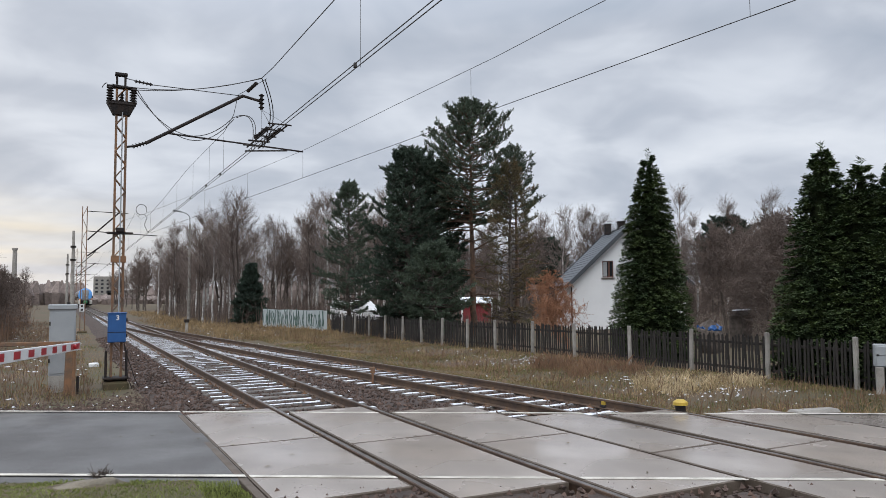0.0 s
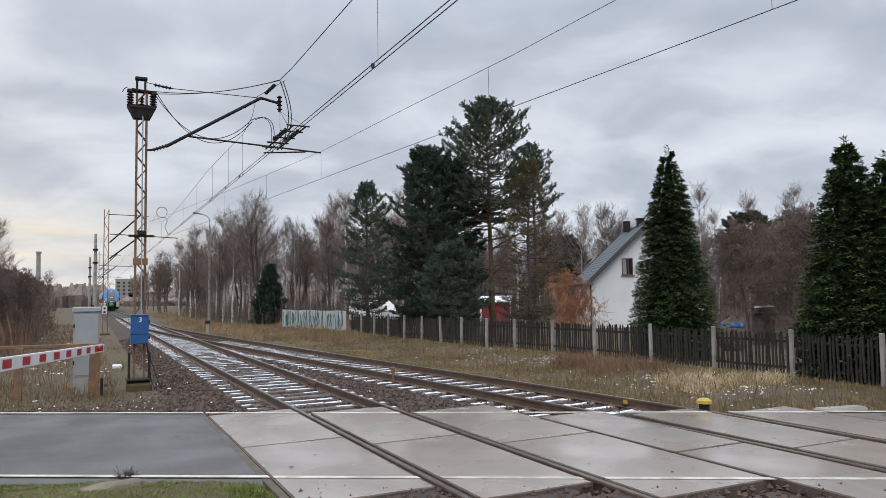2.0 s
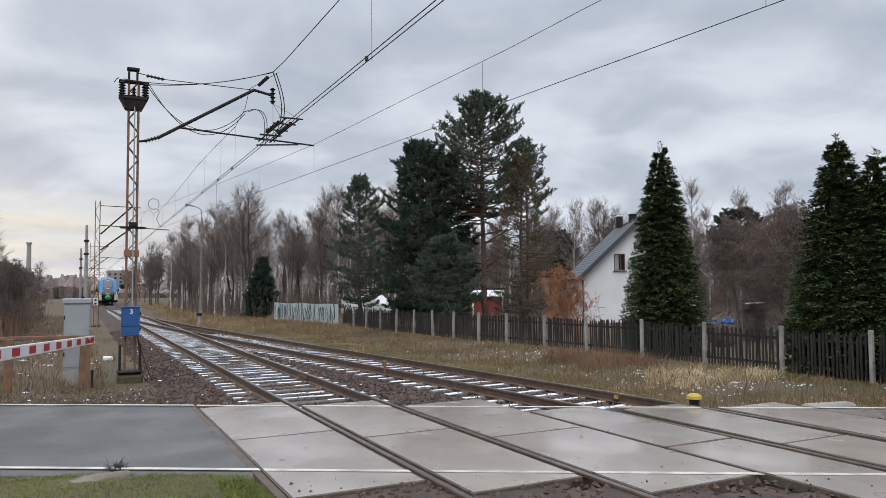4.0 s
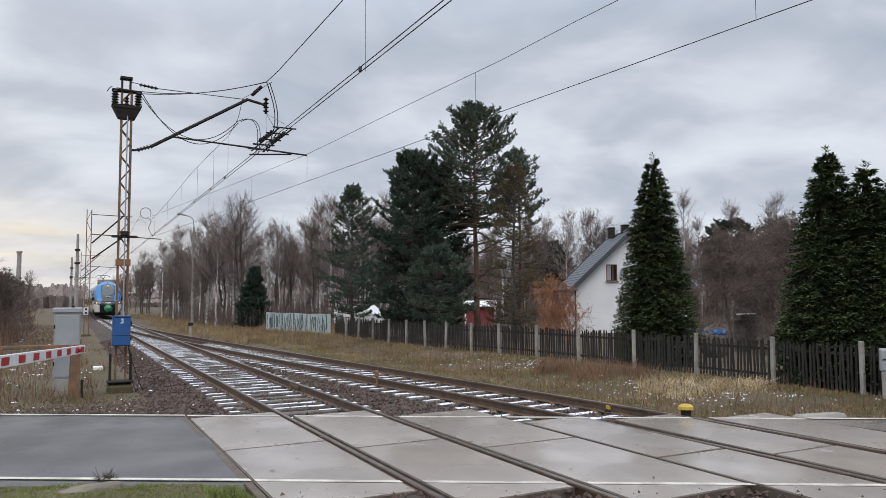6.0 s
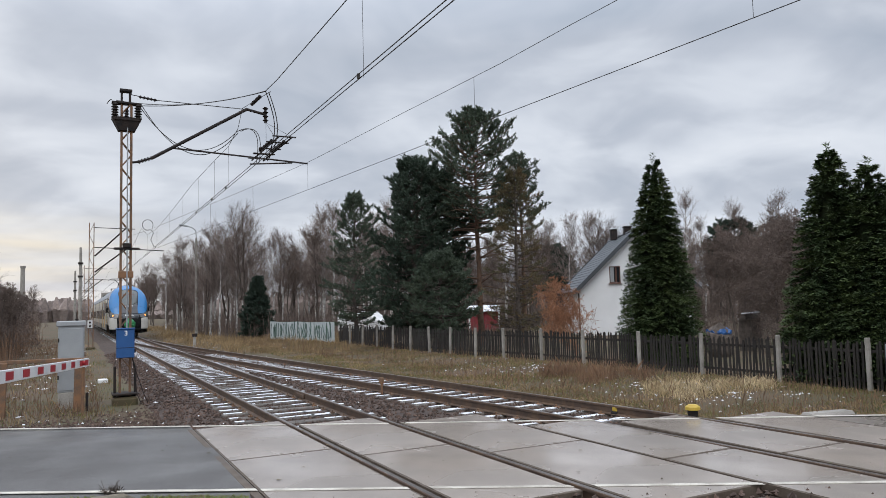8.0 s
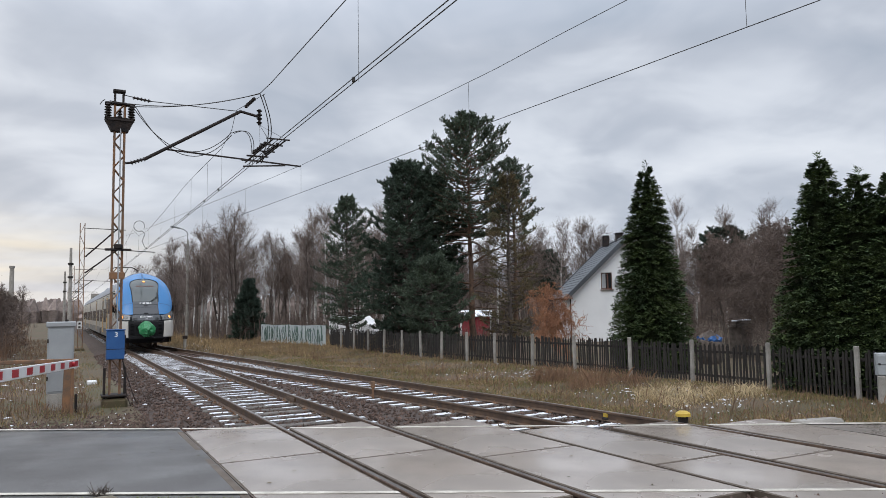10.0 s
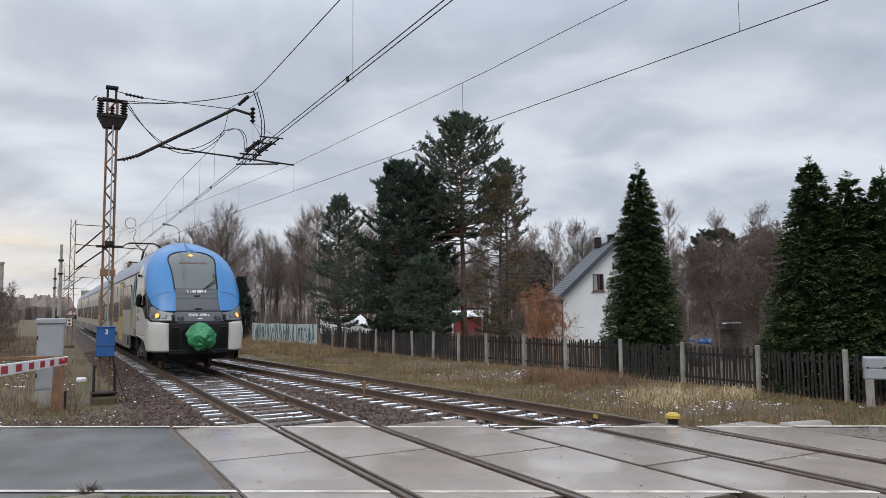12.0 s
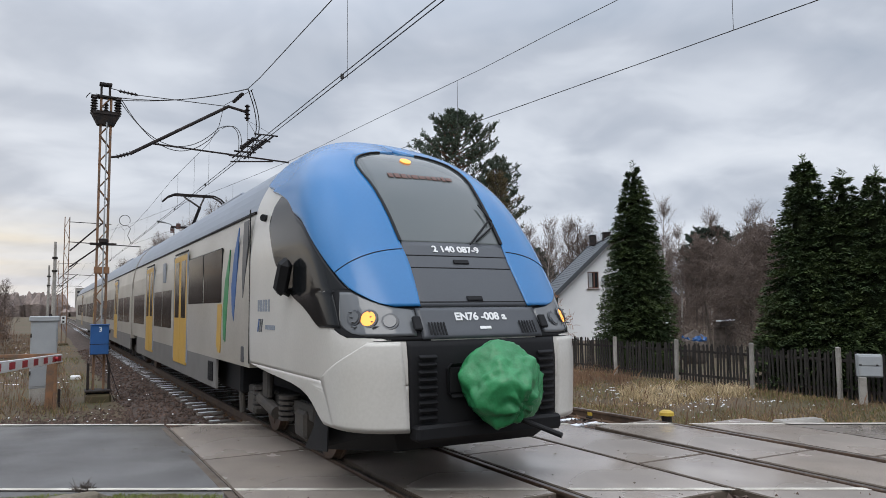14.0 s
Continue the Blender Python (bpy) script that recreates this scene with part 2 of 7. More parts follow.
def add_box(bm, size, at=(0, 0, 0), rot=None, bevel=0.0, slot=0):
    """A box with its bevelled edges, added to bm."""
    m = Matrix.Translation(at) @ (rot.to_4x4() if rot is not None else Matrix()) @ Matrix.Diagonal((*size, 1))
    made = bmesh.ops.create_cube(bm, size=1, matrix=m)["verts"]
    faces = {f for v in made for f in v.link_faces}
    for f in faces:
        f.material_index = slot
    if bevel:
        edges = {e for v in made for e in v.link_edges}
        bmesh.ops.bevel(bm, geom=list(edges), offset=bevel, segments=1, affect="EDGES", profile=0.5)
    return made


def add_rod(bm, a, b, r, r2=None, seg=8, slot=0):
    a, b = Vector(a), Vector(b)
    d = b - a
    m = Matrix.Translation((a + b) / 2) @ d.to_track_quat("Z", "Y").to_matrix().to_4x4()
    made = bmesh.ops.create_cone(bm, cap_ends=True, segments=seg, radius1=r, radius2=r if r2 is None else r2, depth=d.length, matrix=m)["verts"]
    for f in {f for v in made for f in v.link_faces}:
        f.material_index = slot
    return made


def box_bm(size, at=(0, 0, 0), rot=None, bevel=0.0):
    bm = bmesh.new()
    add_box(bm, size, at, rot, bevel)
    return bm


def rod_bm(a, b, r, r2=None, seg=8):
    bm = bmesh.new()
    add_rod(bm, a, b, r, r2, seg)
    return bm


def tubes(segs, sides=4):
    """Vertices and quads of tapered tubes: rows of x0 y0 z0 x1 y1 z1 r0 r1."""
    s = np.asarray(segs, np.float64)
    a, b = s[:, :3], s[:, 3:6]
    d = b - a
    d /= np.linalg.norm(d, axis=1, keepdims=True) + 1e-9
    ref = np.where(np.abs(d[:, 2:3]) > 0.9, [[1.0, 0, 0]], [[0, 0, 1.0]])
    u = np.cross(d, ref)
    u /= np.linalg.norm(u, axis=1, keepdims=True) + 1e-9
    w = np.cross(d, u)
    ang = np.arange(sides) * 2 * np.pi / sides
    ring = np.cos(ang)[None, :, None] * u[:, None] + np.sin(ang)[None, :, None] * w[:, None]
    lo = a[:, None] + ring * s[:, 6][:, None, None]
    hi = b[:, None] + ring * s[:, 7][:, None, None]
    v = np.concatenate([lo, hi], 1).reshape(-1, 3)
    base = np.arange(len(s))[:, None] * 2 * sides
    i = np.arange(sides)
    j = (i + 1) % sides
    f = np.stack([base + i, base + j, base + sides + j, base + sides + i], -1).reshape(-1, 4)
    return v, f


def pipe(points, radii, sides=6):
    """One connected tapering tube through the points."""
    p = np.asarray(points, float)
    t = np.gradient(p, axis=0)
    t /= np.linalg.norm(t, axis=1, keepdims=True) + 1e-9
    ref = np.where(np.abs(t[:, 2:3]).mean() > 0.8, [[1.0, 0, 0]], [[0, 0, 1.0]])
    u = np.cross(t, np.broadcast_to(ref, t.shape))
    u /= np.linalg.norm(u, axis=1, keepdims=True) + 1e-9
    w = np.cross(t, u)
    a = np.arange(sides) * 2 * np.pi / sides
    rad = np.broadcast_to(np.asarray(radii, float), (len(p),))[:, None, None]
    v = p[:, None] + (np.cos(a)[None, :, None] * u[:, None] + np.sin(a)[None, :, None] * w[:, None]) * rad
    j, i = np.meshgrid(np.arange(len(p) - 1), np.arange(sides), indexing="ij")
    k = (i + 1) % sides
    f = np.stack([j * sides + i, j * sides + k, (j + 1) * sides + k, (j + 1) * sides + i], -1).reshape(-1, 4)
    return v.reshape(-1, 3), f


def sweep(points, profile, close=True):
    """A profile of (side, up) pairs carried along level points."""
    pts = np.asarray(points, float)
    t = np.gradient(pts, axis=0)
    t /= np.linalg.norm(t, axis=1, keepdims=True)
    side = np.stack([t[:, 1], -t[:, 0], np.zeros(len(t))], 1)
    k = len(profile)
    v = np.concatenate([pts + side * p[0] + np.array([0, 0, p[1]]) for p in profile], 0).reshape(k, len(pts), 3)
    v = v.transpose(1, 0, 2).reshape(-1, 3)
    faces, which = [], []
    for i in range(len(pts) - 1):
        for j in range(k if close else k - 1):
            jj = (j + 1) % k
            faces.append((i * k + j, i * k + jj, (i + 1) * k + jj, (i + 1) * k + j))
            which.append(j)
    return v, np.array(faces), np.array(which)


def fbm(x, y, s):
    return noise.noise(Vector((x * s, y * s, 3.1))) + 0.5 * noise.noise(Vector((x * s * 2.1, y * s * 2.1, 7.7)))


# ---- the plan: track 1 runs along y at x = 0, rail tops at z = 0 ----
ROAD_SLOPE, ROAD_MID = -0.593, 9.29
ROAD_COS = 1 / math.hypot(1, ROAD_SLOPE)


def road_v(x, y):
    """Signed distance from the road's middle line."""
    return (y - ROAD_MID - ROAD_SLOPE * x) * ROAD_COS


def track2_x(y):
    if y >= 69:
        return 0.0
    if y > 40.5:
        return (69 - y) ** 2 / 600
    x = 1.354 + 0.095 * (40.5 - y)
    return min(x, 4.42) if y < 6 else x - max(0, x - 4.0) * 0.35 * max(0, min(1, (12 - y) / 6))


def ground_z(x, y):
    z = -0.36 + 0.05 * fbm(x, y, 0.35)
    if x > 6:
        z -= 0.12 * math.exp(-((x - 8.2) / 1.6) ** 2)
        z += 0.07 * math.exp(-((x - 11.5) / 1.5) ** 2)
    bed = min(1, max(0, (abs(x) - 1.5) / 0.9)) if x < 0 else min(1, max(0, (x - max(0.8, track2_x(y)) - 1.5) / 1.0))
    z = z * bed + (1 - bed) * -0.42
    v = abs(road_v(x, y))
    k = min(1, max(0, (v - 2.6) / 1.6))
    if x < -2.4 or x > 6.8:
        z = z * k + (1 - k) * -0.05
    if y < 9 and x < -2.4 and road_v(x, y) < 0:
        z = -0.012 + 0.012 * fbm(x, y, 0.8) + 0.05 * min(1, max(0, -road_v(x, y) - 2.3) / 2)
    if v < 2.27:
        z = min(z, -0.08)
    return z


def spread(lo, hi, fine_lo, fine_hi, step, grow=1.18):
    a = list(np.arange(fine_lo, fine_hi, step))
    d, x = step, fine_hi
    while x < hi:
        a.append(x)
        d *= grow
        x += d
    a.append(hi)
    d, x = step, fine_lo
    while x > lo:
        d *= grow
        x -= d
        a.insert(0, max(x, lo))
    return np.array(a)


def build_ground():
    xs, ys = spread(-1500, 1500, -14, 22, 0.4), spread(-300, 3000, 2, 45, 0.45)
    v = [(x, y, ground_z(x, y) if abs(x) < 60 and y < 220 else -0.4) for y in ys for x in xs]
    n = len(xs)
    j, i = np.meshgrid(np.arange(len(ys) - 1), np.arange(n - 1), indexing="ij")
    f = np.stack([j * n + i, j * n + i + 1, (j + 1) * n + i + 1, (j + 1) * n + i], -1).reshape(-1, 4)
    tagged(link_mesh("ground", v, f, M_EARTH, smooth=True), "rough winter verge of dry grass and bare earth", "ground", kind="structure")


build_ground()


def build_bed():
    """Ballast under both tracks, one raised bed with sloping shoulders."""
    ys = np.concatenate([np.arange(-20, 60, 0.35), np.arange(60, 400, 5)])
    cols = np.linspace(0, 1, 36)
    v = []
    for y in ys:
        right = max(0.0, track2_x(y))
        l, r = -2.95, right + 2.4
        for c in cols:
            x = l + (r - l) * c
            e = min((x - l) / 1.1, (r - x) / 0.75, 1)
            z = -0.5 + 0.285 * max(0, e)
            if 0 < y < 70:
                z += 0.022 * fbm(x, y, 2.4)
            if abs(road_v(x, y)) < 2.9 and -2.3 < x < 6.6:
                z = -0.22
            if road_v(x, y) < -2.35 and -2.3 < x < 6.6 and 0 < y < 8:
                z = -0.045 + 0.02 * fbm(x, y, 2.4)
            v.append((x, y, z))
    n = len(cols)
    j, i = np.meshgrid(np.arange(len(ys) - 1), np.arange(n - 1), indexing="ij")
    f = np.stack([j * n + i, j * n + i + 1, (j + 1) * n + i + 1, (j + 1) * n + i], -1).reshape(-1, 4)
    tagged(link_mesh("ballast_bed", v, f, M_BALLAST, smooth=True), "brown crushed stone ballast bed under both tracks", "ballast", kind="structure")


build_bed()

RAIL = [(-0.075, -0.172), (0.075, -0.172), (0.075, -0.162), (0.012, -0.14), (0.01, -0.045), (0.036, -0.036), (0.036, -0.008), (0.028, 0.0), (-0.028, 0.0), (-0.036, -0.008), (-0.036, -0.036), (-0.01, -0.045), (-0.012, -0.14), (-0.075, -0.162)]


def rail(points, parent):
    v, f, w = sweep(points, RAIL)
    slots = np.isin(w, (7,)).astype(int)
    return link_mesh("rail", v, f, [M_RAIL, M_RAILTOP], parent, slots=slots)


def sleeper_mesh(length, snow, seed):
    """A chamfered sleeper with rail chairs and patches of thin snow on its top."""
    r = random.Random(seed)
    bm = bmesh.new()
    add_box(bm, (length, 0.25, 0.2), (0, 0, -0.1), bevel=0.02)
    for s in (-0.753, 0.753):
        for o in (-0.115, 0.115):
            add_box(bm, (0.08, 0.13, 0.035), (s + o, 0, 0.012), slot=2)
            add_rod(bm, (s + o, 0.03, 0.02), (s + o, 0.03, 0.07), 0.018, seg=6, slot=2)
    x = -length / 2 + 0.02
    while x < length / 2 - 0.1:
        w = r.uniform(0.12, 0.45)
        if r.random() < snow:
            x1 = min(x + w, length / 2 - 0.01)
            d = r.uniform(0.13, 0.225) * (0.2 + 0.8 * snow)
            add_box(bm, (x1 - x, d, 0.014), ((x + x1) / 2, r.uniform(-0.03, 0.03), 0.006), bevel=0.006, slot=1)
        x += w * r.uniform(0.8, 1.02)
    me = bpy.data.meshes.new("sleeper")
    bm.to_mesh(me)
    bm.free()
    for m in (M_SLEEPER, M_SNOW, M_RUST):
        me.materials.append(m)
    return me


def build_tracks():
    t1 = empty("railway_track", Matrix(), "straight main track with rusty rails on snowy sleepers", "railway track", "tracks", "structure")
    t2 = empty("railway_track", Matrix(), "branch track curving in through a turnout", "railway track", "tracks", "structure")
    ys = np.concatenate([np.arange(-25, 60, 1.0), np.arange(60, 420, 20)])
    for s in (-0.753, 0.753):
        rail([(s, y, 0) for y in ys], t1)
    for s, end in ((-0.753, 61), (0.753, 61)):
        rail([(track2_x(y) + s, y, -0.001) for y in np.arange(-25, end, 1.0)], t2)
    for y in (17.0, 38.5):
        bm = bmesh.new()
        add_box(bm, (0.05, 0.7, 0.09), (0.753 - 0.03, y, -0.09), bevel=0.01)
        part("fishplate", bm, M_RAIL, t1)
    light = [sleeper_mesh(2.6, 0.86, k) for k in range(5)]
    heavy = [sleeper_mesh(2.6, 1.0, 20 + k) for k in range(4)]
    r = random.Random(3)
    y, far = 13.1, []
    while y < 200:
        x2 = track2_x(y)
        if y < 95:
            ob = new("sleeper", r.choice(light if y < 30 else heavy))
            ob.parent = t1
            ob.matrix_basis = pose(r.uniform(-0.03, 0.03), y, -0.178 + r.uniform(-0.008, 0.008), 0, 0, 180 * r.randint(0, 1) + r.uniform(-0.6, 0.6))
        else:
            far.append(y)
        y += 0.605
    y = 9.75
    while y < 38:
        ob = new("sleeper", r.choice(heavy))
        ob.parent = t2
        ob.matrix_basis = pose(track2_x(y) + r.uniform(-0.03, 0.03), y, -0.186 + r.uniform(-0.008, 0.008), 0, 0, 4.5 + 180 * r.randint(0, 1) + r.uniform(-0.6, 0.6))
        y += 0.605
    bm = bmesh.new()
    for y in far:
        add_box(bm, (2.6, 0.25, 0.1), (0, y, -0.2))
    tagged(part("distant_sleepers", bm, M_SLEEPER, t1), kind="stuff")


build_tracks()


def slab(name, x0, x1, y0, y1, top, depth, mat, parent, chamfer=0.012):
    c = chamfer
    v = [(x0, y0, top - depth), (x1, y0, top - depth), (x1, y1, top - depth), (x0, y1, top - depth),
         (x0, y0, top - c), (x1, y0, top - c), (x1, y1, top - c), (x0, y1, top - c),
         (x0 + c, y0 + c, top), (x1 - c, y0 + c, top), (x1 - c, y1 - c, top), (x0 + c, y1 - c, top)]
    f = [(0, 3, 2, 1), (8, 9, 10, 11)]
    for a, b in ((0, 4), (4, 8)):
        for i in range(4):
            j = (i + 1) % 4
            f.append((a + i, a + j, b + j, b + i))
    cx, cy = (x0 + x1) / 2, (y0 + y1) / 2
    ob = link_mesh(name, [(p[0] - cx, p[1] - cy, p[2] - top) for p in v], f, [mat, M_PANEL_EDGE], parent, slots=[0, 0] + [1] * 8)
    ob.matrix_basis = pose(cx, cy, top, random.uniform(-0.12, 0.12), random.uniform(-0.15, 0.15), 0)
    return ob


def strip_on_road(xa, xb, ya, yb, z, half):
    """Quad of a line painted along the road between two x."""
    return [(xa, ya - half, z), (xb, yb - half, z), (xb, yb + half, z), (xa, ya + half, z)]


def build_crossing():
    deck = empty("crossing_pavement", Matrix(), "wet concrete panels of a railway level crossing", "pavement", kind="structure")
    cols = [(-2.24, -0.84, 6.87), (-0.65, 0.65, 6.22), (0.84, 2.34, 5.41), (2.40, 3.55, 3.86), (3.79, 4.98, 3.3), (5.23, 6.5, 2.62)]
    for x0, x1, y0 in cols:
        for k in range(2):
            slab("panel", x0 + 0.006, x1 - 0.006, y0 + 3 * k + 0.02, y0 + 3 * k + 2.98, -0.004, 0.16, M_PANEL, deck)
            for xe in (x0, x1):
                bm = box_bm((0.014, 2.97, 0.1), (xe, y0 + 3 * k + 1.5, -0.06))
                part("steel_edge", bm, M_PANEL_EDGE, deck)
    for x0, x1, y0 in cols:
        part("joint_filler", box_bm((x1 - x0 + 0.16, 5.9, 0.04), ((x0 + x1) / 2, y0 + 3.0, -0.14)), M_BALLAST, deck)
    for k in range(2):
        part("edge_strip", box_bm((0.09, 2.97, 0.12), (-2.31, 6.87 + 3 * k + 1.5, -0.066), bevel=0.006), M_PANEL_EDGE, deck)
    road = empty("road", Matrix(), "wet dark asphalt lane leading over the crossing", "road", kind="structure")
    for xa, xb in ((-70, -2.26), (6.54, 90)):
        n = 40
        xs = np.linspace(xa, xb, n)
        v, f = [], []
        for x in xs:
            yc = ROAD_MID + ROAD_SLOPE * x
            for k, dz in ((-2.72, -0.07), (-2.62, -0.012), (0, 0.02 - 0.025), (2.62, -0.012), (2.72, -0.07)):
                v.append((x, yc + k, dz))
        for i in range(n - 1):
            for j in range(4):
                f.append((i * 5 + j, (i + 1) * 5 + j, (i + 1) * 5 + j + 1, i * 5 + j + 1))
        link_mesh("asphalt" if xa < 0 else "concrete_lane", v, np.array(f), M_ASPHALT if xa < 0 else M_PANEL, road, smooth=True)
    lines = empty("road_marking", Matrix(), "worn white edge lines painted across the crossing", "road marking", kind="structure")
    for b0, slope in ((11.80, -0.606), (6.78, -0.588)):
        spans = [(-70, -2.27, 0.006)] + [(a + 0.01, b - 0.01, 0.002) for a, b, _ in cols] + [(6.56, 90, 0.006)]
        for xa, xb, z in spans:
            z -= 0.004 if xa > -60 and xb < 80 else 0.004
            hw = 0.05
            q = strip_on_road(xa, xb, b0 + slope * xa, b0 + slope * xb, z + 0.006, hw)
            v = q + [(p[0], p[1], p[2] - 0.005) for p in q]
            link_mesh("painted_line", v, [(0, 1, 2, 3), (4, 5, 1, 0), (5, 6, 2, 1), (6, 7, 3, 2), (7, 4, 0, 3)], M_LINE, lines)


build_crossing()

# ---- beside the line: mast, overhead wires, cabinet, barrier ----
def polyline(name, pts, r, mat, parent, sides=5):
    v, f = pipe(pts, r, sides)
    return link_mesh(name, v, f, mat, parent, smooth=True)


def curve_pts(a, b, sag, n=12, side=0.0):
    a, b = np.array(a, float), np.array(b, float)
    t = np.linspace(0, 1, n)[:, None]
    p = a + (b - a) * t
    p[:, 2] -= sag * 4 * (t * (1 - t))[:, 0]
    p[:, 0] += side * 4 * (t * (1 - t))[:, 0]
    return p


def insulator_bm(a, b, r, discs):
    bm = bmesh.new()
    a, b = Vector(a), Vector(b)
    add_rod(bm, a, b, r * 0.45, seg=8)
    for k in range(discs):
        p = a.lerp(b, (k + 0.5) / discs)
        d = (b - a).normalized() * 0.02
        add_rod(bm, p - d, p + d * 0.6, r, r * 0.6, seg=12)
    return bm


def lattice_mast(x, y, base, top, half, n):
    """Two channel legs with zigzag braces, on a concrete foot."""
    m = empty("catenary_mast", pose(x, y, base), "rusty lattice steel catenary mast on a concrete foot", "mast", "catenary masts")
    h = top - base
    for s in (-1, 1):
        bm = bmesh.new()
        add_box(bm, (0.02, 0.124, h), (s * half, 0, h / 2))
        add_box(bm, (0.034, 0.012, h), (s * (half - 0.027), -0.056, h / 2))
        add_box(bm, (0.034, 0.012, h), (s * (half - 0.027), 0.056, h / 2))
        part("leg", bm, M_RUST, m)
    z0 = 0.9
    step = (h - z0) / n
    for k in range(n):
        s = 1 if k % 2 else -1
        for yy in (-0.066, 0.066):
            part("brace", rod_bm((-s * half, yy, z0 + k * step), (s * half, yy, z0 + (k + 1) * step), 0.014, seg=6), M_RUST, m)
    part("foot", box_bm((0.6, 0.6, 0.3), (0, 0, 0.06), bevel=0.06), M_EARTH, m)
    return m


def build_mast():
    base = -0.36
    m = lattice_mast(-2.87, 20.43, base, 7.5, 0.135, 20)
    Z = lambda z: z - base
    for s in (-1, 1):
        part("foot_angle", box_bm((0.06, 0.1, 0.95), (s * 0.24, -0.02, 0.5), bevel=0.01), M_DARKSTEEL, m)
    part("foot_plate", box_bm((0.62, 0.6, 0.05), (0, 0, 0.28), bevel=0.015), M_DARKSTEEL, m)
    part("tie_plate", box_bm((0.36, 0.03, 0.18), (0, -0.1, Z(2.95)), bevel=0.01), M_RUST, m)
    part("operating_rod", rod_bm((0.03, -0.12, Z(1.5)), (0.02, -0.12, Z(6.9)), 0.017, seg=8), M_GREY, m, "grey operating rod")
    part("guide", box_bm((0.62, 0.08, 0.06), (0.02, -0.1, Z(3.62)), bevel=0.01), M_DARKSTEEL, m)
    part("guide_clamp", box_bm((0.2, 0.16, 0.12), (0.02, -0.1, Z(3.7)), bevel=0.02), M_DARKSTEEL, m)
    # switch on top: frame, ribbed insulators
    sw = part("switch_frame", box_bm((0.62, 0.4, 0.06), (0, 0, Z(7.0)), bevel=0.01), M_DARKSTEEL, m, "dark disconnector switch on the mast head")
    bm = bmesh.new()
    lo, hi = [bm.verts.new((x, y, Z(6.72))) for x, y in ((-0.2, -0.12), (0.2, -0.12), (0.2, 0.12), (-0.2, 0.12))], [bm.verts.new((x, y, Z(7.06))) for x, y in ((-0.36, -0.2), (0.36, -0.2), (0.36, 0.2), (-0.36, 0.2))]
    for i in range(4):
        bm.faces.new((lo[i], lo[(i + 1) % 4], hi[(i + 1) % 4], hi[i]))
    bm.faces.new(lo[::-1]), bm.faces.new(hi)
    part("lower_tray", bm, M_DARKSTEEL, sw)
    part("upper_beam", box_bm((0.72, 0.22, 0.05), (0, 0, Z(7.46)), bevel=0.01), M_DARKSTEEL, sw)
    part("top_yoke", box_bm((0.3, 0.2, 0.07), (-0.02, 0, Z(7.8)), bevel=0.01), M_DARKSTEEL, sw)
    for s in (-1, 1):
        part("yoke_leg", box_bm((0.05, 0.12, 0.36), (s * 0.1 - 0.02, 0, Z(7.62))), M_DARKSTEEL, sw)
        for yy in (-0.12, 0.12):
            part("insulator", insulator_bm((s * 0.28, yy, Z(7.02)), (s * 0.28, yy, Z(7.44)), 0.09, 6), M_DARKSTEEL, sw)
    part("middle_insulator", insulator_bm((0, 0, Z(7.02)), (0, 0, Z(7.32)), 0.07, 4), M_DARKSTEEL, sw)
    # blue drive box with its door line and figure
    b = part("drive_box", box_bm((0.42, 0.3, 0.72), (-0.01, -0.2, Z(1.195)), bevel=0.015), M_BLUE, m, "blue switch drive box")
    part("door_seam", box_bm((0.43, 0.31, 0.012), (-0.01, -0.2, Z(1.09))), M_DARKSTEEL, b)
    part("lid", box_bm((0.45, 0.34, 0.03), (-0.01, -0.2, Z(1.57)), bevel=0.008), M_BLUE, b)
    for z in (1.4, 1.0):
        part("latch", box_bm((0.03, 0.03, 0.09), (0.215, -0.33, Z(z)), bevel=0.006), M_DARKSTEEL, b)
    cu = bpy.data.curves.new("figure", "FONT")
    cu.body, cu.size, cu.extrude, cu.align_x, cu.align_y, cu.offset = "3", 0.17, 0.002, "CENTER", "CENTER", 0.004
    cu.materials.append(M_WHITE)
    fig = new("figure", cu)
    fig.parent = b
    fig.matrix_basis = pose(0.0, -0.354, Z(1.45), 90)
    for k, (dx, s) in enumerate(((0.17, 0.08), (0.33, 0.14))):
        polyline("cable", [(0.16, -0.2, Z(0.85)), (0.17 + dx * 0.3, -0.25, Z(0.4)), (dx + 0.1, -0.3, Z(-0.1)), (dx + 0.2, -0.35, Z(-0.34))], 0.012, M_DARKSTEEL, m)
    # cantilever
    arm = part("cantilever", rod_bm((0.62, 0, Z(6.05)), (3.13, 0, Z(7.63)), 0.045, seg=10), M_DARKSTEEL, m, "dark steel cantilever arm")
    part("arm_insulator", insulator_bm((0.28, 0, Z(5.92)), (0.66, 0, Z(6.07)), 0.065, 5), M_DARKSTEEL, arm)
    part("root_shackle", rod_bm((0.12, 0, Z(5.9)), (0.3, 0, Z(5.93)), 0.03), M_DARKSTEEL, arm)
    part("drop_end", rod_bm((3.1, 0, Z(7.63)), (3.66, 0, Z(7.52)), 0.04, seg=10), M_DARKSTEEL, arm)
    part("end_insulator", insulator_bm((3.65, 0, Z(7.74)), (3.65, 0, Z(7.28)), 0.085, 4), M_DARKSTEEL, arm)
    part("registration_tube", rod_bm((1.16, 0, Z(6.36)), (4.86, 0, Z(6.18)), 0.024, seg=8), M_DARKSTEEL, arm)
    part("steady_arm", rod_bm((3.2, 0, Z(6.06)), (4.4, 0, Z(6.17)), 0.022, seg=8), M_DARKSTEEL, arm)
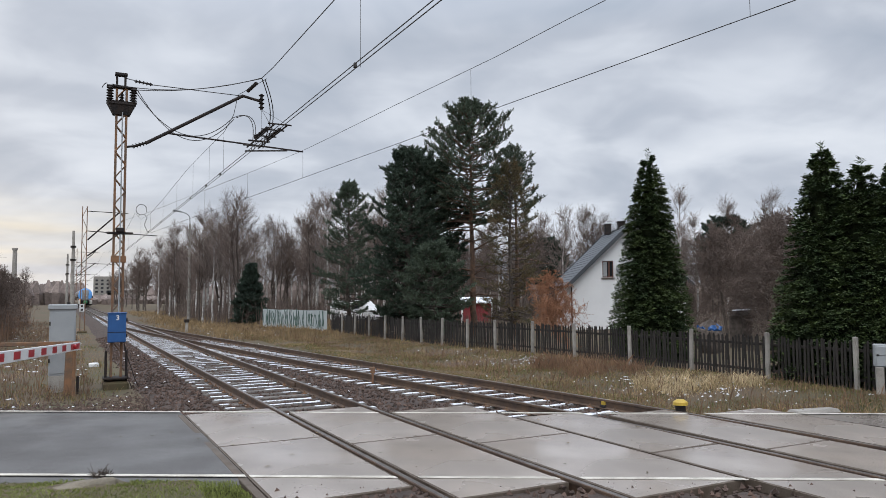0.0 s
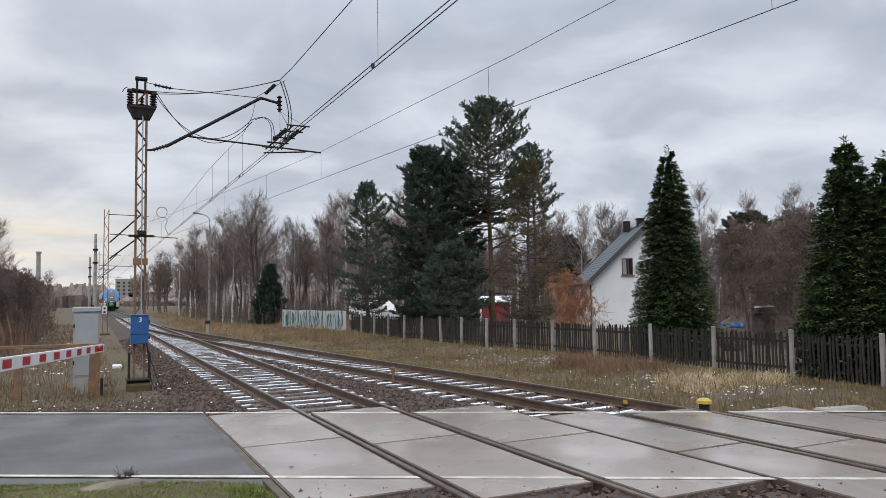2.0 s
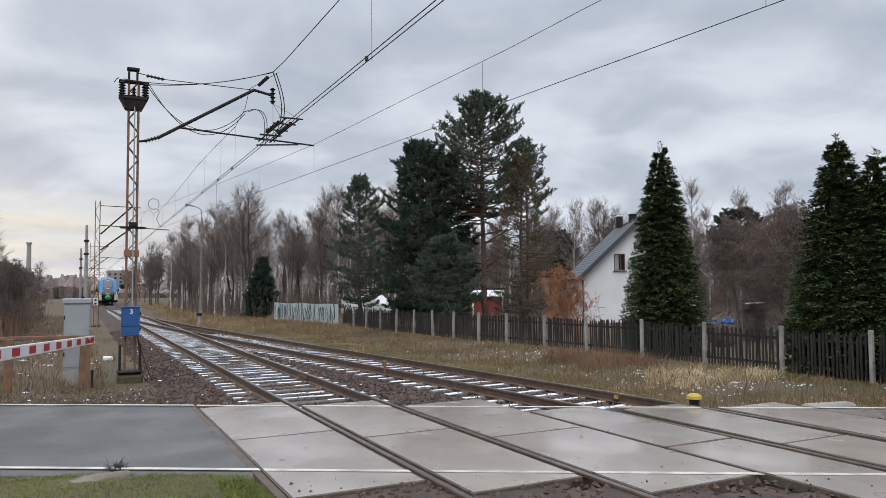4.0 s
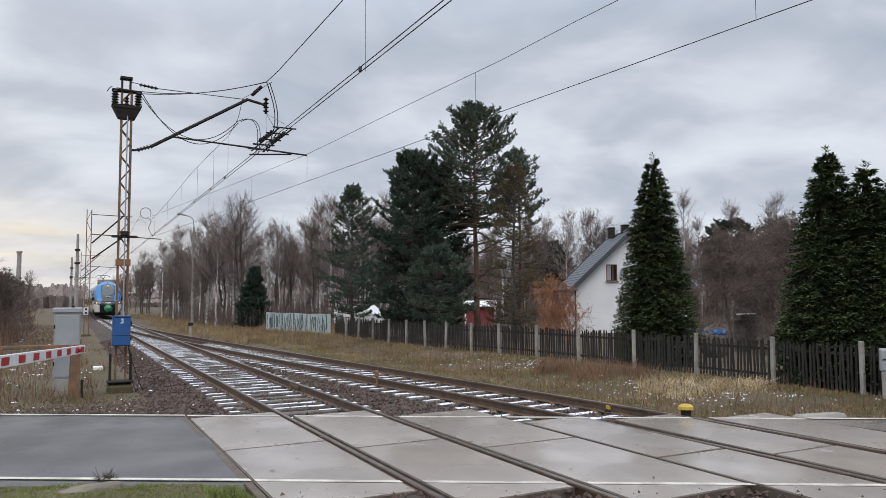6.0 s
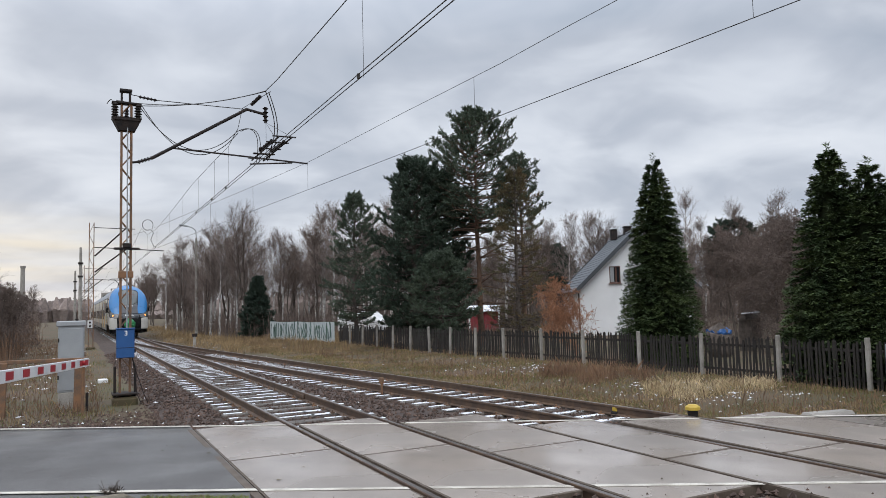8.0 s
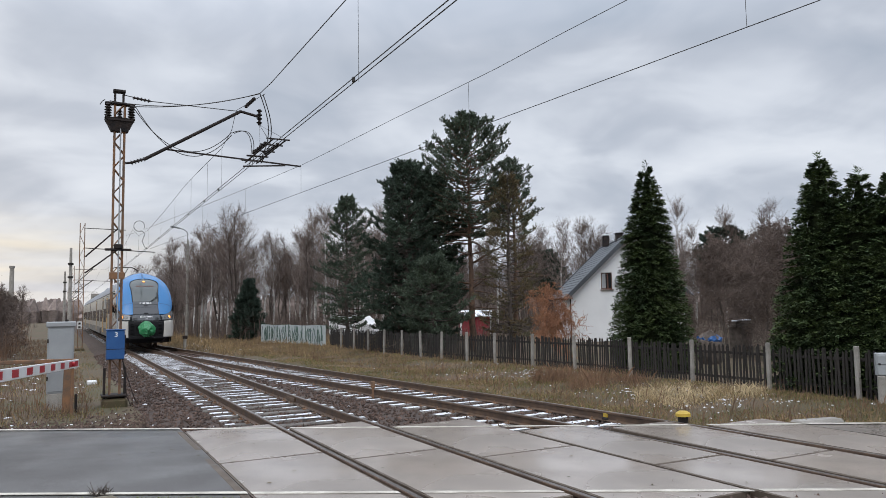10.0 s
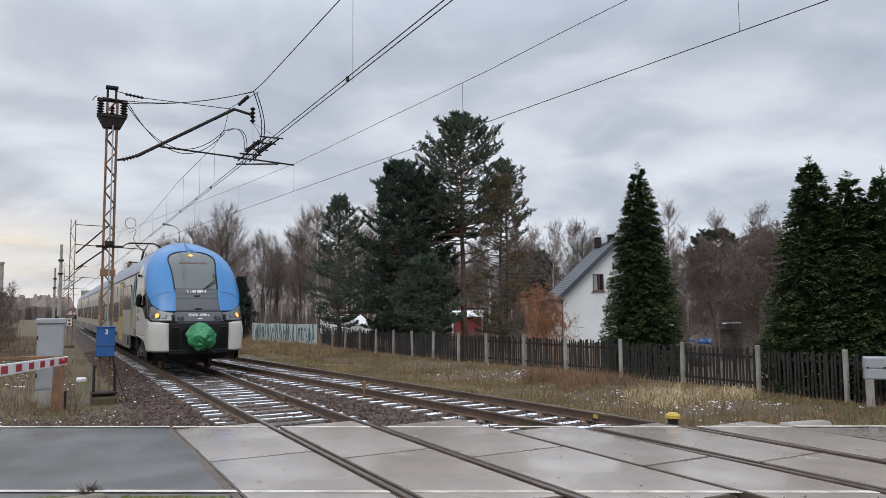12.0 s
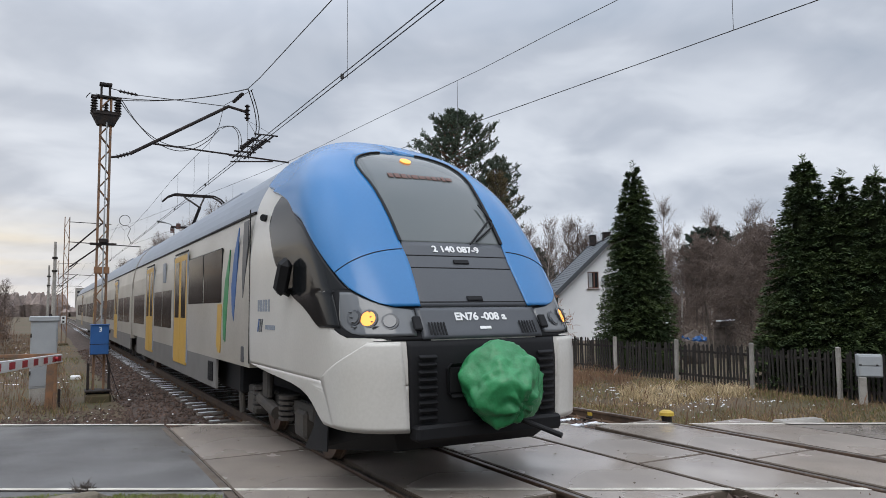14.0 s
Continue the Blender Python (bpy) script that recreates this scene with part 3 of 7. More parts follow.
    part("anchor_insulator", insulator_bm((0.3, 0, Z(7.68)), (0.75, 0, Z(7.63)), 0.055, 5), M_DARKSTEEL, arm)
    polyline("stay", [(0.1, 0, Z(7.72)), (0.75, 0, Z(7.63)), (3.05, 0, Z(7.62))], 0.012, M_WIRE, arm)
    # jumper cables from the switch to the wires
    for a, b_, sag in (((-0.25, -0.1, Z(7.5)), (2.88, -3.3, Z(7.2)), 0.22), ((0.35, 0.1, Z(7.47)), (2.88, -3.3, Z(7.19)), 0.12)):
        polyline("jumper", curve_pts(a, b_, sag, 16), 0.011, M_WIRE, m)
    for o in (0, 0.07):
        polyline("jumper", curve_pts((0.3 + o, 0, Z(7.45)), (2.9, 0.1, Z(7.02 - o)), 0.86 + o * 1.2, 18), 0.011, M_WIRE, m)
        polyline("jumper", np.array([(2.9 + 0.45 * math.sin(t * 2.2) + o, 0.1 - t * 0.6, Z(7.0 - 1.3 * t * t * 0.8 + 0.18 * math.sin(t * 3))) for t in np.linspace(0, 1, 12)]), 0.011, M_WIRE, m)
        polyline("jumper", np.array([(2.88 + 0.33 * math.sin(t * 2.6) + o, -3.3 + t * 0.9, Z(7.18 - 1.5 * t)) for t in np.linspace(0, 1, 12)]), 0.012, M_WIRE, m)
    polyline("loop", np.array([(-0.35 - 0.12 * math.sin(t), 0.1, Z(7.5 + 0.07 * math.cos(t * 2))) for t in np.linspace(0, 3.1, 12)]), 0.011, M_WIRE, m)


build_mast()


def build_far_masts():
    for k, (y, top, h) in enumerate(((54.5, 8.2, 0.16), (103, 8.3, 0.16), (150, 8.3, 0.16), (198, 8.3, 0.16))):
        m = lattice_mast(-3.02, y, -0.42, top, h, 10)
        for z0, x1, z1 in ((6.35, 2.25, 8.0), (5.25, 2.3, 6.55)):
            part("cantilever", rod_bm((0.2, 0, z0), (x1, 0, z1 + 0.4), 0.05, seg=8), M_DARKSTEEL, m)
        part("registration_tube", rod_bm((0.1, 0, 6.95), (4.6, 0, 6.75), 0.03, seg=8), M_DARKSTEEL, m)
        part("top_stay", rod_bm((0.1, 0, 8.3), (2.7, 0, 8.25), 0.025, seg=8), M_DARKSTEEL, m)
        if k == 0:
            p = part("number_plate", box_bm((0.3, 0.02, 0.5), (-0.05, -0.15, 1.75), bevel=0.005), M_WHITE, m, "white plate with two dark bars")
            for z in (1.62, 1.86):
                part("plate_bar", box_bm((0.13, 0.01, 0.13), (-0.05, -0.165, z)), M_DARKSTEEL, p)
    for y, x, h in ((86, -2.95, 9.6), (128, -3.4, 9.4), (175, -3.4, 9.2)):
        p = empty("line_pole", pose(x - 0.5, y, -0.45), "tall grey line pole beside the track", "pole", "line poles")
        part("shaft", rod_bm((0, 0, 0), (0, 0, h), 0.24, 0.13, 10), M_CONC, p)
        for z in (h - 1.8, h - 3.2):
            part("clamp", rod_bm((0, 0, z), (0, 0, z + 0.2), 0.28, seg=10), M_DARKSTEEL, p)


build_far_masts()


def build_wires():
    line = empty("overhead_line", pose(0, 0, 0), "twin contact wires hung from a messenger cable over the main track", "overhead wire", "overhead lines")
    ys = np.concatenate([np.arange(-40, 60, 2.0), np.arange(60, 330, 15.0)])
    for o in (-0.045, 0.045):
        polyline("contact_wire", [(o + 0.02, y, 5.67) for y in ys], 0.0085, M_WIRE, line)
    near = [(-40, 7.6), (-20, 7.25), (-5, 7.12), (5, 7.11), (11.9, 7.13), (16, 7.14), (17.1, 7.19)]
    ms = [(0.0, y, z) for y, z in near]
    polyline("messenger_wire", ms, 0.01, M_WIRE, line)
    far = [(17.1, 7.19), (20.4, 7.63), (21.0, 7.2), (22.4, 6.98), (26, 7.02), (30, 7.04), (37, 6.85), (44, 6.75), (50, 7.0), (54.5, 7.9), (66, 7.2), (80, 6.9), (92, 7.2), (103, 7.9), (126, 6.9), (150, 7.9), (174, 6.9), (198, 7.9), (250, 7.0)]
    polyline("messenger_wire", [(0.12, y, z) for y, z in far], 0.0075, M_WIRE, line)
    part("section_insulator", insulator_bm((0.06, 17.9, 7.29), (0.2, 19.6, 7.53), 0.05, 6), M_DARKSTEEL, line)
    fz = lambda y: float(np.interp(y, [p[0] for p in near + far], [p[1] for p in near + far]))
    for y in (6.4, 10.9, 22.5, 25.0, 28.5, 33.0, 38, 44, 50, 60, 66, 75, 85):
        x = 0.13
        part("dropper", rod_bm((x, y, 5.68), (x, y, fz(y)), 0.004, seg=5), M_WIRE, line)
        part("clip", box_bm((0.05, 0.05, 0.09), (0.04, y, 5.70), bevel=0.01), M_WIRE, line)
    # sectioning gear where both wires overlap, beside the mast
    g = part("section_gear", box_bm((0.5, 0.05, 0.04), (0.05, 17.6, 5.76), bevel=0.01), M_DARKSTEEL, line, "dark section insulator frame")
    for o in (-0.2, 0.2):
        part("runner", rod_bm((0.02 + o * 0.7, 15.4, 5.69), (0.02 + o * 0.7, 18.1, 5.69), 0.018), M_DARKSTEEL, g)
        part("insulating_rod", insulator_bm((0.02 + o * 0.7, 16.0, 5.74), (0.02 + o * 0.7, 17.3, 5.76), 0.045, 6), M_DARKSTEEL, g)
    for y in (15.5, 16.1, 16.8, 17.4, 18.0):
        part("cross_bar", rod_bm((-0.24, y, 5.72), (0.28, y, 5.72), 0.017), M_DARKSTEEL, g)
    for y, o in ((15.7, -0.15), (17.9, 0.2), (16.6, 0.2), (15.6, 0.2)):
        polyline("hanger", [(0.78, 20.4, 7.28), (o, y, 5.76)], 0.005, M_WIRE, g)
    branch = empty("overhead_line", pose(0, 0, 0), "contact wire and messenger over the branch track", "overhead wire", "overhead lines")
    cx = lambda y: 4.68 - 0.1025 * y
    mz = lambda y: float(np.interp(y, [-40, 0, 9, 12.2, 16.1, 21.5, 27, 45, 54], [7.3, 6.95, 6.82, 6.69, 6.64, 6.52, 6.58, 6.9, 7.2]))
    polyline("contact_wire", [(cx(y), y, 5.66) for y in np.arange(-40, 46, 2.0)], 0.007, M_WIRE, branch)
    polyline("messenger_wire", [(cx(y), y, mz(y)) for y in np.arange(-40, 54, 2.0)], 0.006, M_WIRE, branch)
    for y in (6.5, 12.9, 21.9, 27.2, 33):
        part("dropper", rod_bm((cx(y), y, 5.67), (cx(y), y, mz(y)), 0.004, seg=5), M_WIRE, branch)
    # cable loop at the far anchor
    polyline("loop", [(-0.35 + 0.27 * math.cos(t) * (1 + 0.15 * t / 6), 44.0, 6.95 + 0.30 * math.sin(t)) for t in np.linspace(-0.5, 5.2, 24)] + [(-0.05, 44.0, 6.5), (-0.2, 44.0, 6.1), (-0.02, 44.0, 5.7)], 0.017, M_WIRE, line)


build_wires()


def build_left_side():
    c = empty("signal_cabinet", pose(-4.1, 20.4, -0.36), "tall grey metal trackside cabinet on a mossy concrete plinth", "cabinet")
    part("plinth", box_bm((0.52, 0.5, 0.5), (-0.02, 0, 0.2), bevel=0.03), M_CONC, c)
    b = part("body", box_bm((0.58, 0.5, 1.62), (0, 0, 1.24), bevel=0.012), M_GREY, c)
    part("roof", box_bm((0.66, 0.58, 0.13), (0, 0, 2.1), bevel=0.02), M_GREY, c)
    part("door", box_bm((0.53, 0.02, 1.5), (0, -0.255, 1.23), bevel=0.006), M_GREY, c)
    for z in (0.8, 1.7):
        part("hinge", box_bm((0.03, 0.04, 0.1), (-0.275, -0.26, z), bevel=0.006), M_DARKSTEEL, c)
    part("roof_stub", box_bm((0.08, 0.08, 0.05), (0.12, 0.1, 2.19), bevel=0.01), M_DARKSTEEL, c)
    # guard rail behind the barrier
    g = empty("guard_rail", pose(-3.95, 19.5, -0.36), "rusty horizontal bar resting on two wooden posts", "rail")
    for x, y in ((0, 0), (-1.55, 0.1)):
        bm = bmesh.new()
        add_box(bm, (0.17, 0.16, 1.26), (x, y, 0.62), Euler((0, radians(1.5), 0)).to_matrix(), 0.012)
        part("post", bm, M_RUST, g)
    part("bar", box_bm((4.6, 0.08, 0.09), (-2.1, 0.15, 1.26), Euler((0, radians(0.6), 0)).to_matrix(), 0.01), M_RUST, g)
    part("short_stake", box_bm((0.06, 0.06, 0.5), (0.2, 0.1, 0.2), bevel=0.01), M_DARKSTEEL, g)
    # barrier boom: comes over the road towards the tip above the guard rail
    a, d = Vector((-3.74, 19.25, 0.83)), Vector((-5.6, 8.6, 1.22))
    bar = empty("barrier_boom", Matrix.Translation(a), "lowered red and white striped level crossing barrier boom", "barrier")
    dirv = (d - a).normalized()
    rot = dirv.to_track_quat("X", "Z").to_matrix()
    length = (d - a).length
    part("boom_tube", box_bm((length, 0.05, 0.19), dirv * (length / 2), rot, 0.008), M_WHITE, bar, "white boom tube")
    k, s = 0, 0.12
    while s < length - 0.5:
        part("red_band", box_bm((0.42, 0.058, 0.125), dirv * (s + 0.21), rot, 0.003), M_RED, bar, "red reflective band")
        s += 0.97 if k else 0.66
        k += 1
    part("tip_lamp", rod_bm(dirv * 0.85 + Vector((0.03, -0.03, 0)), dirv * 0.85 + Vector((0.08, -0.05, 0)), 0.05, seg=12), M_RED, bar, "red boom lamp")
    part("support_leg", box_bm((0.07, 0.07, 1.2), dirv * 0.5 + Vector((-0.02, 0.05, -0.62)), bevel=0.01), M_RUST, bar)
    # low white kilometre stone
    part_ = empty("marker_slab", pose(-3.15, 27.5, -0.36), "small white concrete slab lying in the grass", "slab")
    part("block", box_bm((0.3, 0.5, 0.12), (0, 0, 0.05), bevel=0.02), M_WHITE, part_)


build_left_side()


def build_small_trackside():
    d = empty("dwarf_post", pose(2.68, 16.7, -0.3), "short rusty dwarf post between the tracks", "post")
    part("shaft", rod_bm((0, 0, 0), (0, 0, 0.42), 0.028, seg=10), M_RUST, d)
    part("cap", box_bm((0.1, 0.1, 0.16), (0, 0, 0.44), bevel=0.02), M_RUST, d)
    for x, y, z, label in ((5.05, 9.12, -0.08, "low yellow-capped round marker beside the crossing"),):
        y_ = empty("yellow_marker", pose(x + 0.15, y, z), label, "marker")
        part("drum", rod_bm((0, 0, 0), (0, 0, 0.16), 0.08, 0.085, 16), M_DARKSTEEL, y_)
        bm = rod_bm((0, 0, 0.16), (0, 0, 0.21), 0.125, 0.12, 20)
        add_rod(bm, (0, 0, 0.21), (0, 0, 0.245), 0.12, 0.07, 20)
        part("cap", bm, M_YELLOW, y_, "yellow domed cap")
    l = empty("point_lubricator", pose(4.98, 10.75, -0.17), "small yellow rail clamp box", "rail clamp")
    part("housing", box_bm((0.2, 0.12, 0.1), (0, 0, 0.1), bevel=0.02), M_YELLOW, l)
    part("foot", box_bm((0.24, 0.16, 0.08), (0, 0, 0.02), bevel=0.02), M_DARKSTEEL, l)
    s = empty("dwarf_signal", pose(3.1, 50.5, -0.4), "small dark post with a square head", "signal")
    part("shaft", rod_bm((0, 0, 0), (0, 0, 0.75), 0.1, seg=10), M_CONC, s)
    part("head", box_bm((0.3, 0.2, 0.22), (0, 0, 0.82), bevel=0.02), M_DARKSTEEL, s)
    b = empty("meter_box", pose(12.0, 9.75, -0.42), "pale grey meter box on a short concrete post", "box")
    part("post", box_bm((0.16, 0.14, 0.75), (-0.14, 0.05, 0.36), Euler((0, 0, radians(-50))).to_matrix(), 0.015), M_CONC, b)
    R = Euler((0, 0, radians(-52))).to_matrix()
    box = part("housing", box_bm((0.5, 0.28, 0.5), (0.05, 0, 0.98), R, 0.02), M_GREY, b)
    part("door", box_bm((0.44, 0.03, 0.21), Vector((0.05, 0, 1.09)) + R @ Vector((0, -0.145, 0)), R, 0.01), M_GREY, box)
    part("lower_door", box_bm((0.44, 0.03, 0.21), Vector((0.05, 0, 0.86)) + R @ Vector((0, -0.145, 0)), R, 0.01), M_GREY, box)
    for k in (-0.18, 0.14):
        part("latch", box_bm((0.05, 0.03, 0.03), Vector((0.05, 0, 1.0)) + R @ Vector((k, -0.163, 0)), R, 0.006), M_DARKSTEEL, box)
    k = empty("concrete_kerb", pose(7.5, 8.3, -0.22), "broken concrete kerb stone at the road edge", "kerb")
    part("block", box_bm((0.95, 0.3, 0.2), (0, 0, 0.06), Euler((0, 0, radians(-12))).to_matrix(), 0.05), M_CONC, k)
    # flat oval concrete lid, shaped from a squashed ball
    r = empty("flat_rock", pose(-3.78, 8.6, -0.045), "flat earthy concrete lid with a dead weed on the grass edge", "stone")
    bm = bmesh.new()
    bmesh.ops.create_icosphere(bm, subdivisions=3, radius=1)
    for v in bm.verts:
        n = noise.noise(v.co * 1.7)
        v.co = Vector((v.co.x * 0.36 * (1 + 0.25 * n), v.co.y * 0.2 * (1 + 0.25 * n), v.co.z * 0.09 + 0.02 * n))
    part("stone", bm, M_LID, r)
    rr = np.random.default_rng(8)
    segs = []
    for i in range(70):
        a = rr.uniform(0, 6.28)
        l_ = rr.uniform(0.05, 0.16)
        p = np.array([0.13 + rr.normal(0, 0.05), 0.35 + rr.normal(0, 0.04), 0.03])
        q = p + np.array([math.cos(a) * l_ * 0.7, math.sin(a) * l_ * 0.7, l_ * rr.uniform(0.3, 1)])
        segs.append([*p, *q, 0.006, 0.002])
    v, f = tubes(segs, 3)
    link_mesh("dead_weed", v, f, M_BARK, r)
    lamp = empty("street_lamp", pose(6.6, 74, -0.4), "concrete street lamp post with a single curved arm", "street lamp")
    part("post", rod_bm((0, 0, 0), (0, 0, 9.6), 0.16, 0.1, 10), M_CONC, lamp)
    polyline("arm", [(0, 0, 9.6), (-0.05, 0, 10.3), (-0.35, 0, 10.6), (-0.9, 0, 10.75)], 0.05, M_GREY, lamp, 8)
    part("luminaire", box_bm((0.85, 0.3, 0.16), (-1.2, 0, 10.8), Euler((0, radians(10), 0)).to_matrix(), 0.05), M_GREY, lamp)


build_small_trackside()


# ---- fence, garden, house ----
def fence_line(y):
    return float(np.interp(y, [0, 16, 23, 30, 36, 46], [12.4, 12.35, 12.0, 11.15, 11.1, 11.35]))


def picket_mesh(seed):
    r = random.Random(seed)
    w, h, t = 0.058, 1.1 + r.uniform(-0.03, 0.03), 0.022
    top = [(-w / 2, h - 0.05), (-w / 4, h), (w / 4, h + r.uniform(-0.01, 0.01)), (w / 2, h - 0.05)]
    out = [(-w / 2, 0), *top, (w / 2, 0)]
    v = [(x, -t / 2, z) for x, z in out] + [(x, t / 2, z) for x, z in out]
    n = len(out)
    f = [tuple(range(n)), tuple(range(2 * n - 1, n - 1, -1))] + [(i, n + i, n + (i + 1) % n, (i + 1) % n) for i in range(n)]
    me = bpy.data.meshes.new("picket")
    me.from_pydata(v, [], f)
    me.materials.append(M_WOODFENCE)
    return me


def build_fence():
    posts = [5.8, 8.2, 10.6, 12.99, 15.59, 18.1, 20.8, 23.2, 25.5, 27.4, 29.3, 31.3, 33.4, 35.6, 38.0, 40.4, 42.8, 45.4]
    meshes = [picket_mesh(k) for k in range(6)]
    r = random.Random(9)
    for n, (ya, yb) in enumerate(zip(posts, posts[1:])):
        a, b = Vector((fence_line(ya), ya, 0)), Vector((fence_line(yb), yb, 0))
        base = (ground_z(a.x, a.y) + ground_z(b.x, b.y)) / 2 + 0.02
        d = (b - a).normalized()
        ang = math.degrees(math.atan2(d.y, d.x))
        sec = empty("fence_section", pose(a.x, a.y, base, 0, 0, ang), "weathered dark wooden picket fence section with a concrete post", "fence", "fence sections")
        L = (b - a).length
        bm = box_bm((0.095, 0.1, 1.28), (0, 0.09, 0.58), Euler((radians(r.uniform(-1.5, 1.5)), radians(r.uniform(-1.5, 1.5)), 0)).to_matrix(), 0.012)
        part("concrete_post", bm, M_CONC, sec, "pale concrete post")
        for z in (0.22, 0.9):
            part("cross_rail", box_bm((L, 0.05, 0.07), (L / 2, -0.04, z), bevel=0.006), M_WOODFENCE, sec)
        x = 0.09
        while x < L - 0.05:
            ob = new("picket", r.choice(meshes))
            ob.parent = sec
            ob.matrix_basis = pose(x, 0.0, r.uniform(-0.02, 0.04), r.uniform(-1, 1), r.uniform(-2.2, 2.2), 0)
            x += r.uniform(0.093, 0.125)
    # pale sheet-metal fence with paint scrawls
    w = empty("sheet_fence", pose(11.4, 46.4, -0.4), "pale corrugated sheet fence covered in dark green paint scrawls", "fence")
    ang = math.atan2(57.6 - 46.4, 9.83 - 11.4)
    L = math.hypot(57.6 - 46.4, 9.83 - 11.4)
    cs, sn = math.cos(ang), math.sin(ang)
    M_SHEET = material("pale_sheet", (0.44, 0.48, 0.48), 0.6, (0.34, 0.38, 0.39), 1, 20, 0.6, 0.05)
    M_SCRAWL = material("scrawl_paint", (0.05, 0.11, 0.085), 0.7, (0.10, 0.15, 0.13), 2, 20, 0.6, 0)
    n = 150
    v, f = [], []
    for i in range(n + 1):
        s = L * i / n
        o = 0.03 * math.sin(s * 2 * math.pi / 0.3)
        for z in (0, 1.42 + 0.02 * math.sin(s * 1.3)):
            for e in (0.0, 0.02):
                v.append((cs * s - sn * (o + e), sn * s + cs * (o + e), z))
    for i in range(n):
        k = i * 4
        f += [(k, k + 4, k + 6, k + 2), (k + 1, k + 3, k + 7, k + 5), (k + 2, k + 6, k + 7, k + 3)]
    link_mesh("sheet", v, f, M_SHEET, w)
    for i in range(52):
        s = 0.3 + (L - 0.6) * i / 52 + r.uniform(-0.05, 0.05)
        pts = [(s + r.uniform(-0.16, 0.16), r.uniform(0.15, 0.4))]
        for k in range(4):
            pts.append((pts[-1][0] + r.uniform(-0.14, 0.14), pts[-1][1] + r.uniform(0.1, 0.36)))
        p3 = [(cs * a - sn * 0.05, sn * a + cs * 0.05, z) for a, z in pts]
        polyline("paint_stroke", p3, r.choice((0.018, 0.026, 0.035)), M_SCRAWL, w, 4)


build_fence()


def build_house():
    h = empty("house", pose(29.35, 37.25, -0.55, 0, 0, -29.5), "white plastered gabled house with a grey tiled roof", "house")
    W, E, R, L = 3.75, 3.35, 6.95, 8.6
    t = 0.35

    def gable(y0, y1, holes):
        # wall as cells round its openings
        bm = bmesh.new()
        x0, x1, z0, z1 = holes
        top = lambda x: E + (R - E) * (1 - abs(x) / W)
        cells = [(-W, x0, 0, None), (x0, x1, 0, z0), (x0, x1, z1, None), (x1, 0, 0, None), (0, W, 0, None)]
        for a, b, lo, hi in cells:
            za, zb = (top(a), top(b)) if hi is None else (hi, hi)
            vs = [bm.verts.new(p) for y in (y0, y1) for p in ((a, y, lo), (b, y, lo), (b, y, zb), (a, y, za))]
            for q in ((0, 1, 2, 3), (7, 6, 5, 4), (0, 4, 5, 1), (1, 5, 6, 2), (2, 6, 7, 3), (3, 7, 4, 0)):
                bm.faces.new([vs[i] for i in q])
        return bm

    part("gable_wall", gable(0, t, (-1.72, -0.98, 3.66, 4.78)), M_PLASTER, h, "white plaster gable wall")
    part("rear_wall", gable(L - t, L, (-0.6, 0.2, 3.7, 4.8)), M_PLASTER, h)
    for s in (-1, 1):
        part("side_wall", box_bm((t, L - 2 * t, E), (s * (W - t / 2), L / 2, E / 2)), M_PLASTER, h)
    win = part("window", box_bm((0.72, 0.05, 1.1), (-1.35, 0.12, 4.22)), M_PANE, h, "brown framed upstairs window")
    for x, z, sx, sz in ((-1.69, 4.22, 0.07, 1.12), (-1.01, 4.22, 0.07, 1.12), (-1.35, 4.75, 0.74, 0.07), (-1.35, 3.69, 0.74, 0.07), (-1.27, 4.22, 0.1, 1.1)):
        part("window_frame", box_bm((sx, 0.09, sz), (x, 0.11, z), bevel=0.008), M_BROWN, win)
    part("curtain", box_bm((0.24, 0.02, 1.0), (-1.52, 0.088, 4.22)), M_GREY, win)
    part("sill", box_bm((0.9, 0.2, 0.05), (-1.35, -0.02, 3.62), bevel=0.01), M_BROWN, win)
    # roof: stepped rows of tiles on each slope, barge boards
    ang = math.atan2(R - E, W)
    slope_len = math.hypot(W, R - E) + 0.55
    rows = 18
    M_T = M_ROOF
    for s in (-1, 1):
        v, f = [], []
        for k in range(rows):
            a, b = k * slope_len / rows, (k + 1) * slope_len / rows + 0.05
            for d, up in ((a, 0.12), (b, 0.17)):
                x = s * d * math.cos(ang)
                z = R + 0.06 - d * math.sin(ang) + up
                for y in (-0.45, L + 0.45):
                    v.append((x, y, z))
            x, z = s * b * math.cos(ang), R + 0.06 - b * math.sin(ang) + 0.11
            for y in (-0.45, L + 0.45):
                v.append((x, y, z))
            o = k * 6
            f += [(o, o + 1, o + 3, o + 2), (o + 2, o + 3, o + 5, o + 4)]
        link_mesh("roof_tiles", v, f, M_T, h, "rows of dark grey roof tiles")
        roof = Matrix.Rotation(s * ang, 3, "Y")
        c = Vector((s * slope_len / 2 * math.cos(ang), L / 2, R + 0.1 - slope_len / 2 * math.sin(ang)))
        part("roof_deck", box_bm((slope_len, L + 0.86, 0.12), c, roof), M_DARKSTEEL, h)
        for y in (-0.47, L + 0.47):
            part("barge_board", box_bm((slope_len, 0.05, 0.26), (c.x, y, c.z), roof, 0.01), M_TGREY_WOOD, h)
    part("ridge", rod_bm((0, -0.45, R + 0.2), (0, L + 0.45, R + 0.2), 0.1, seg=10), M_ROOF, h)
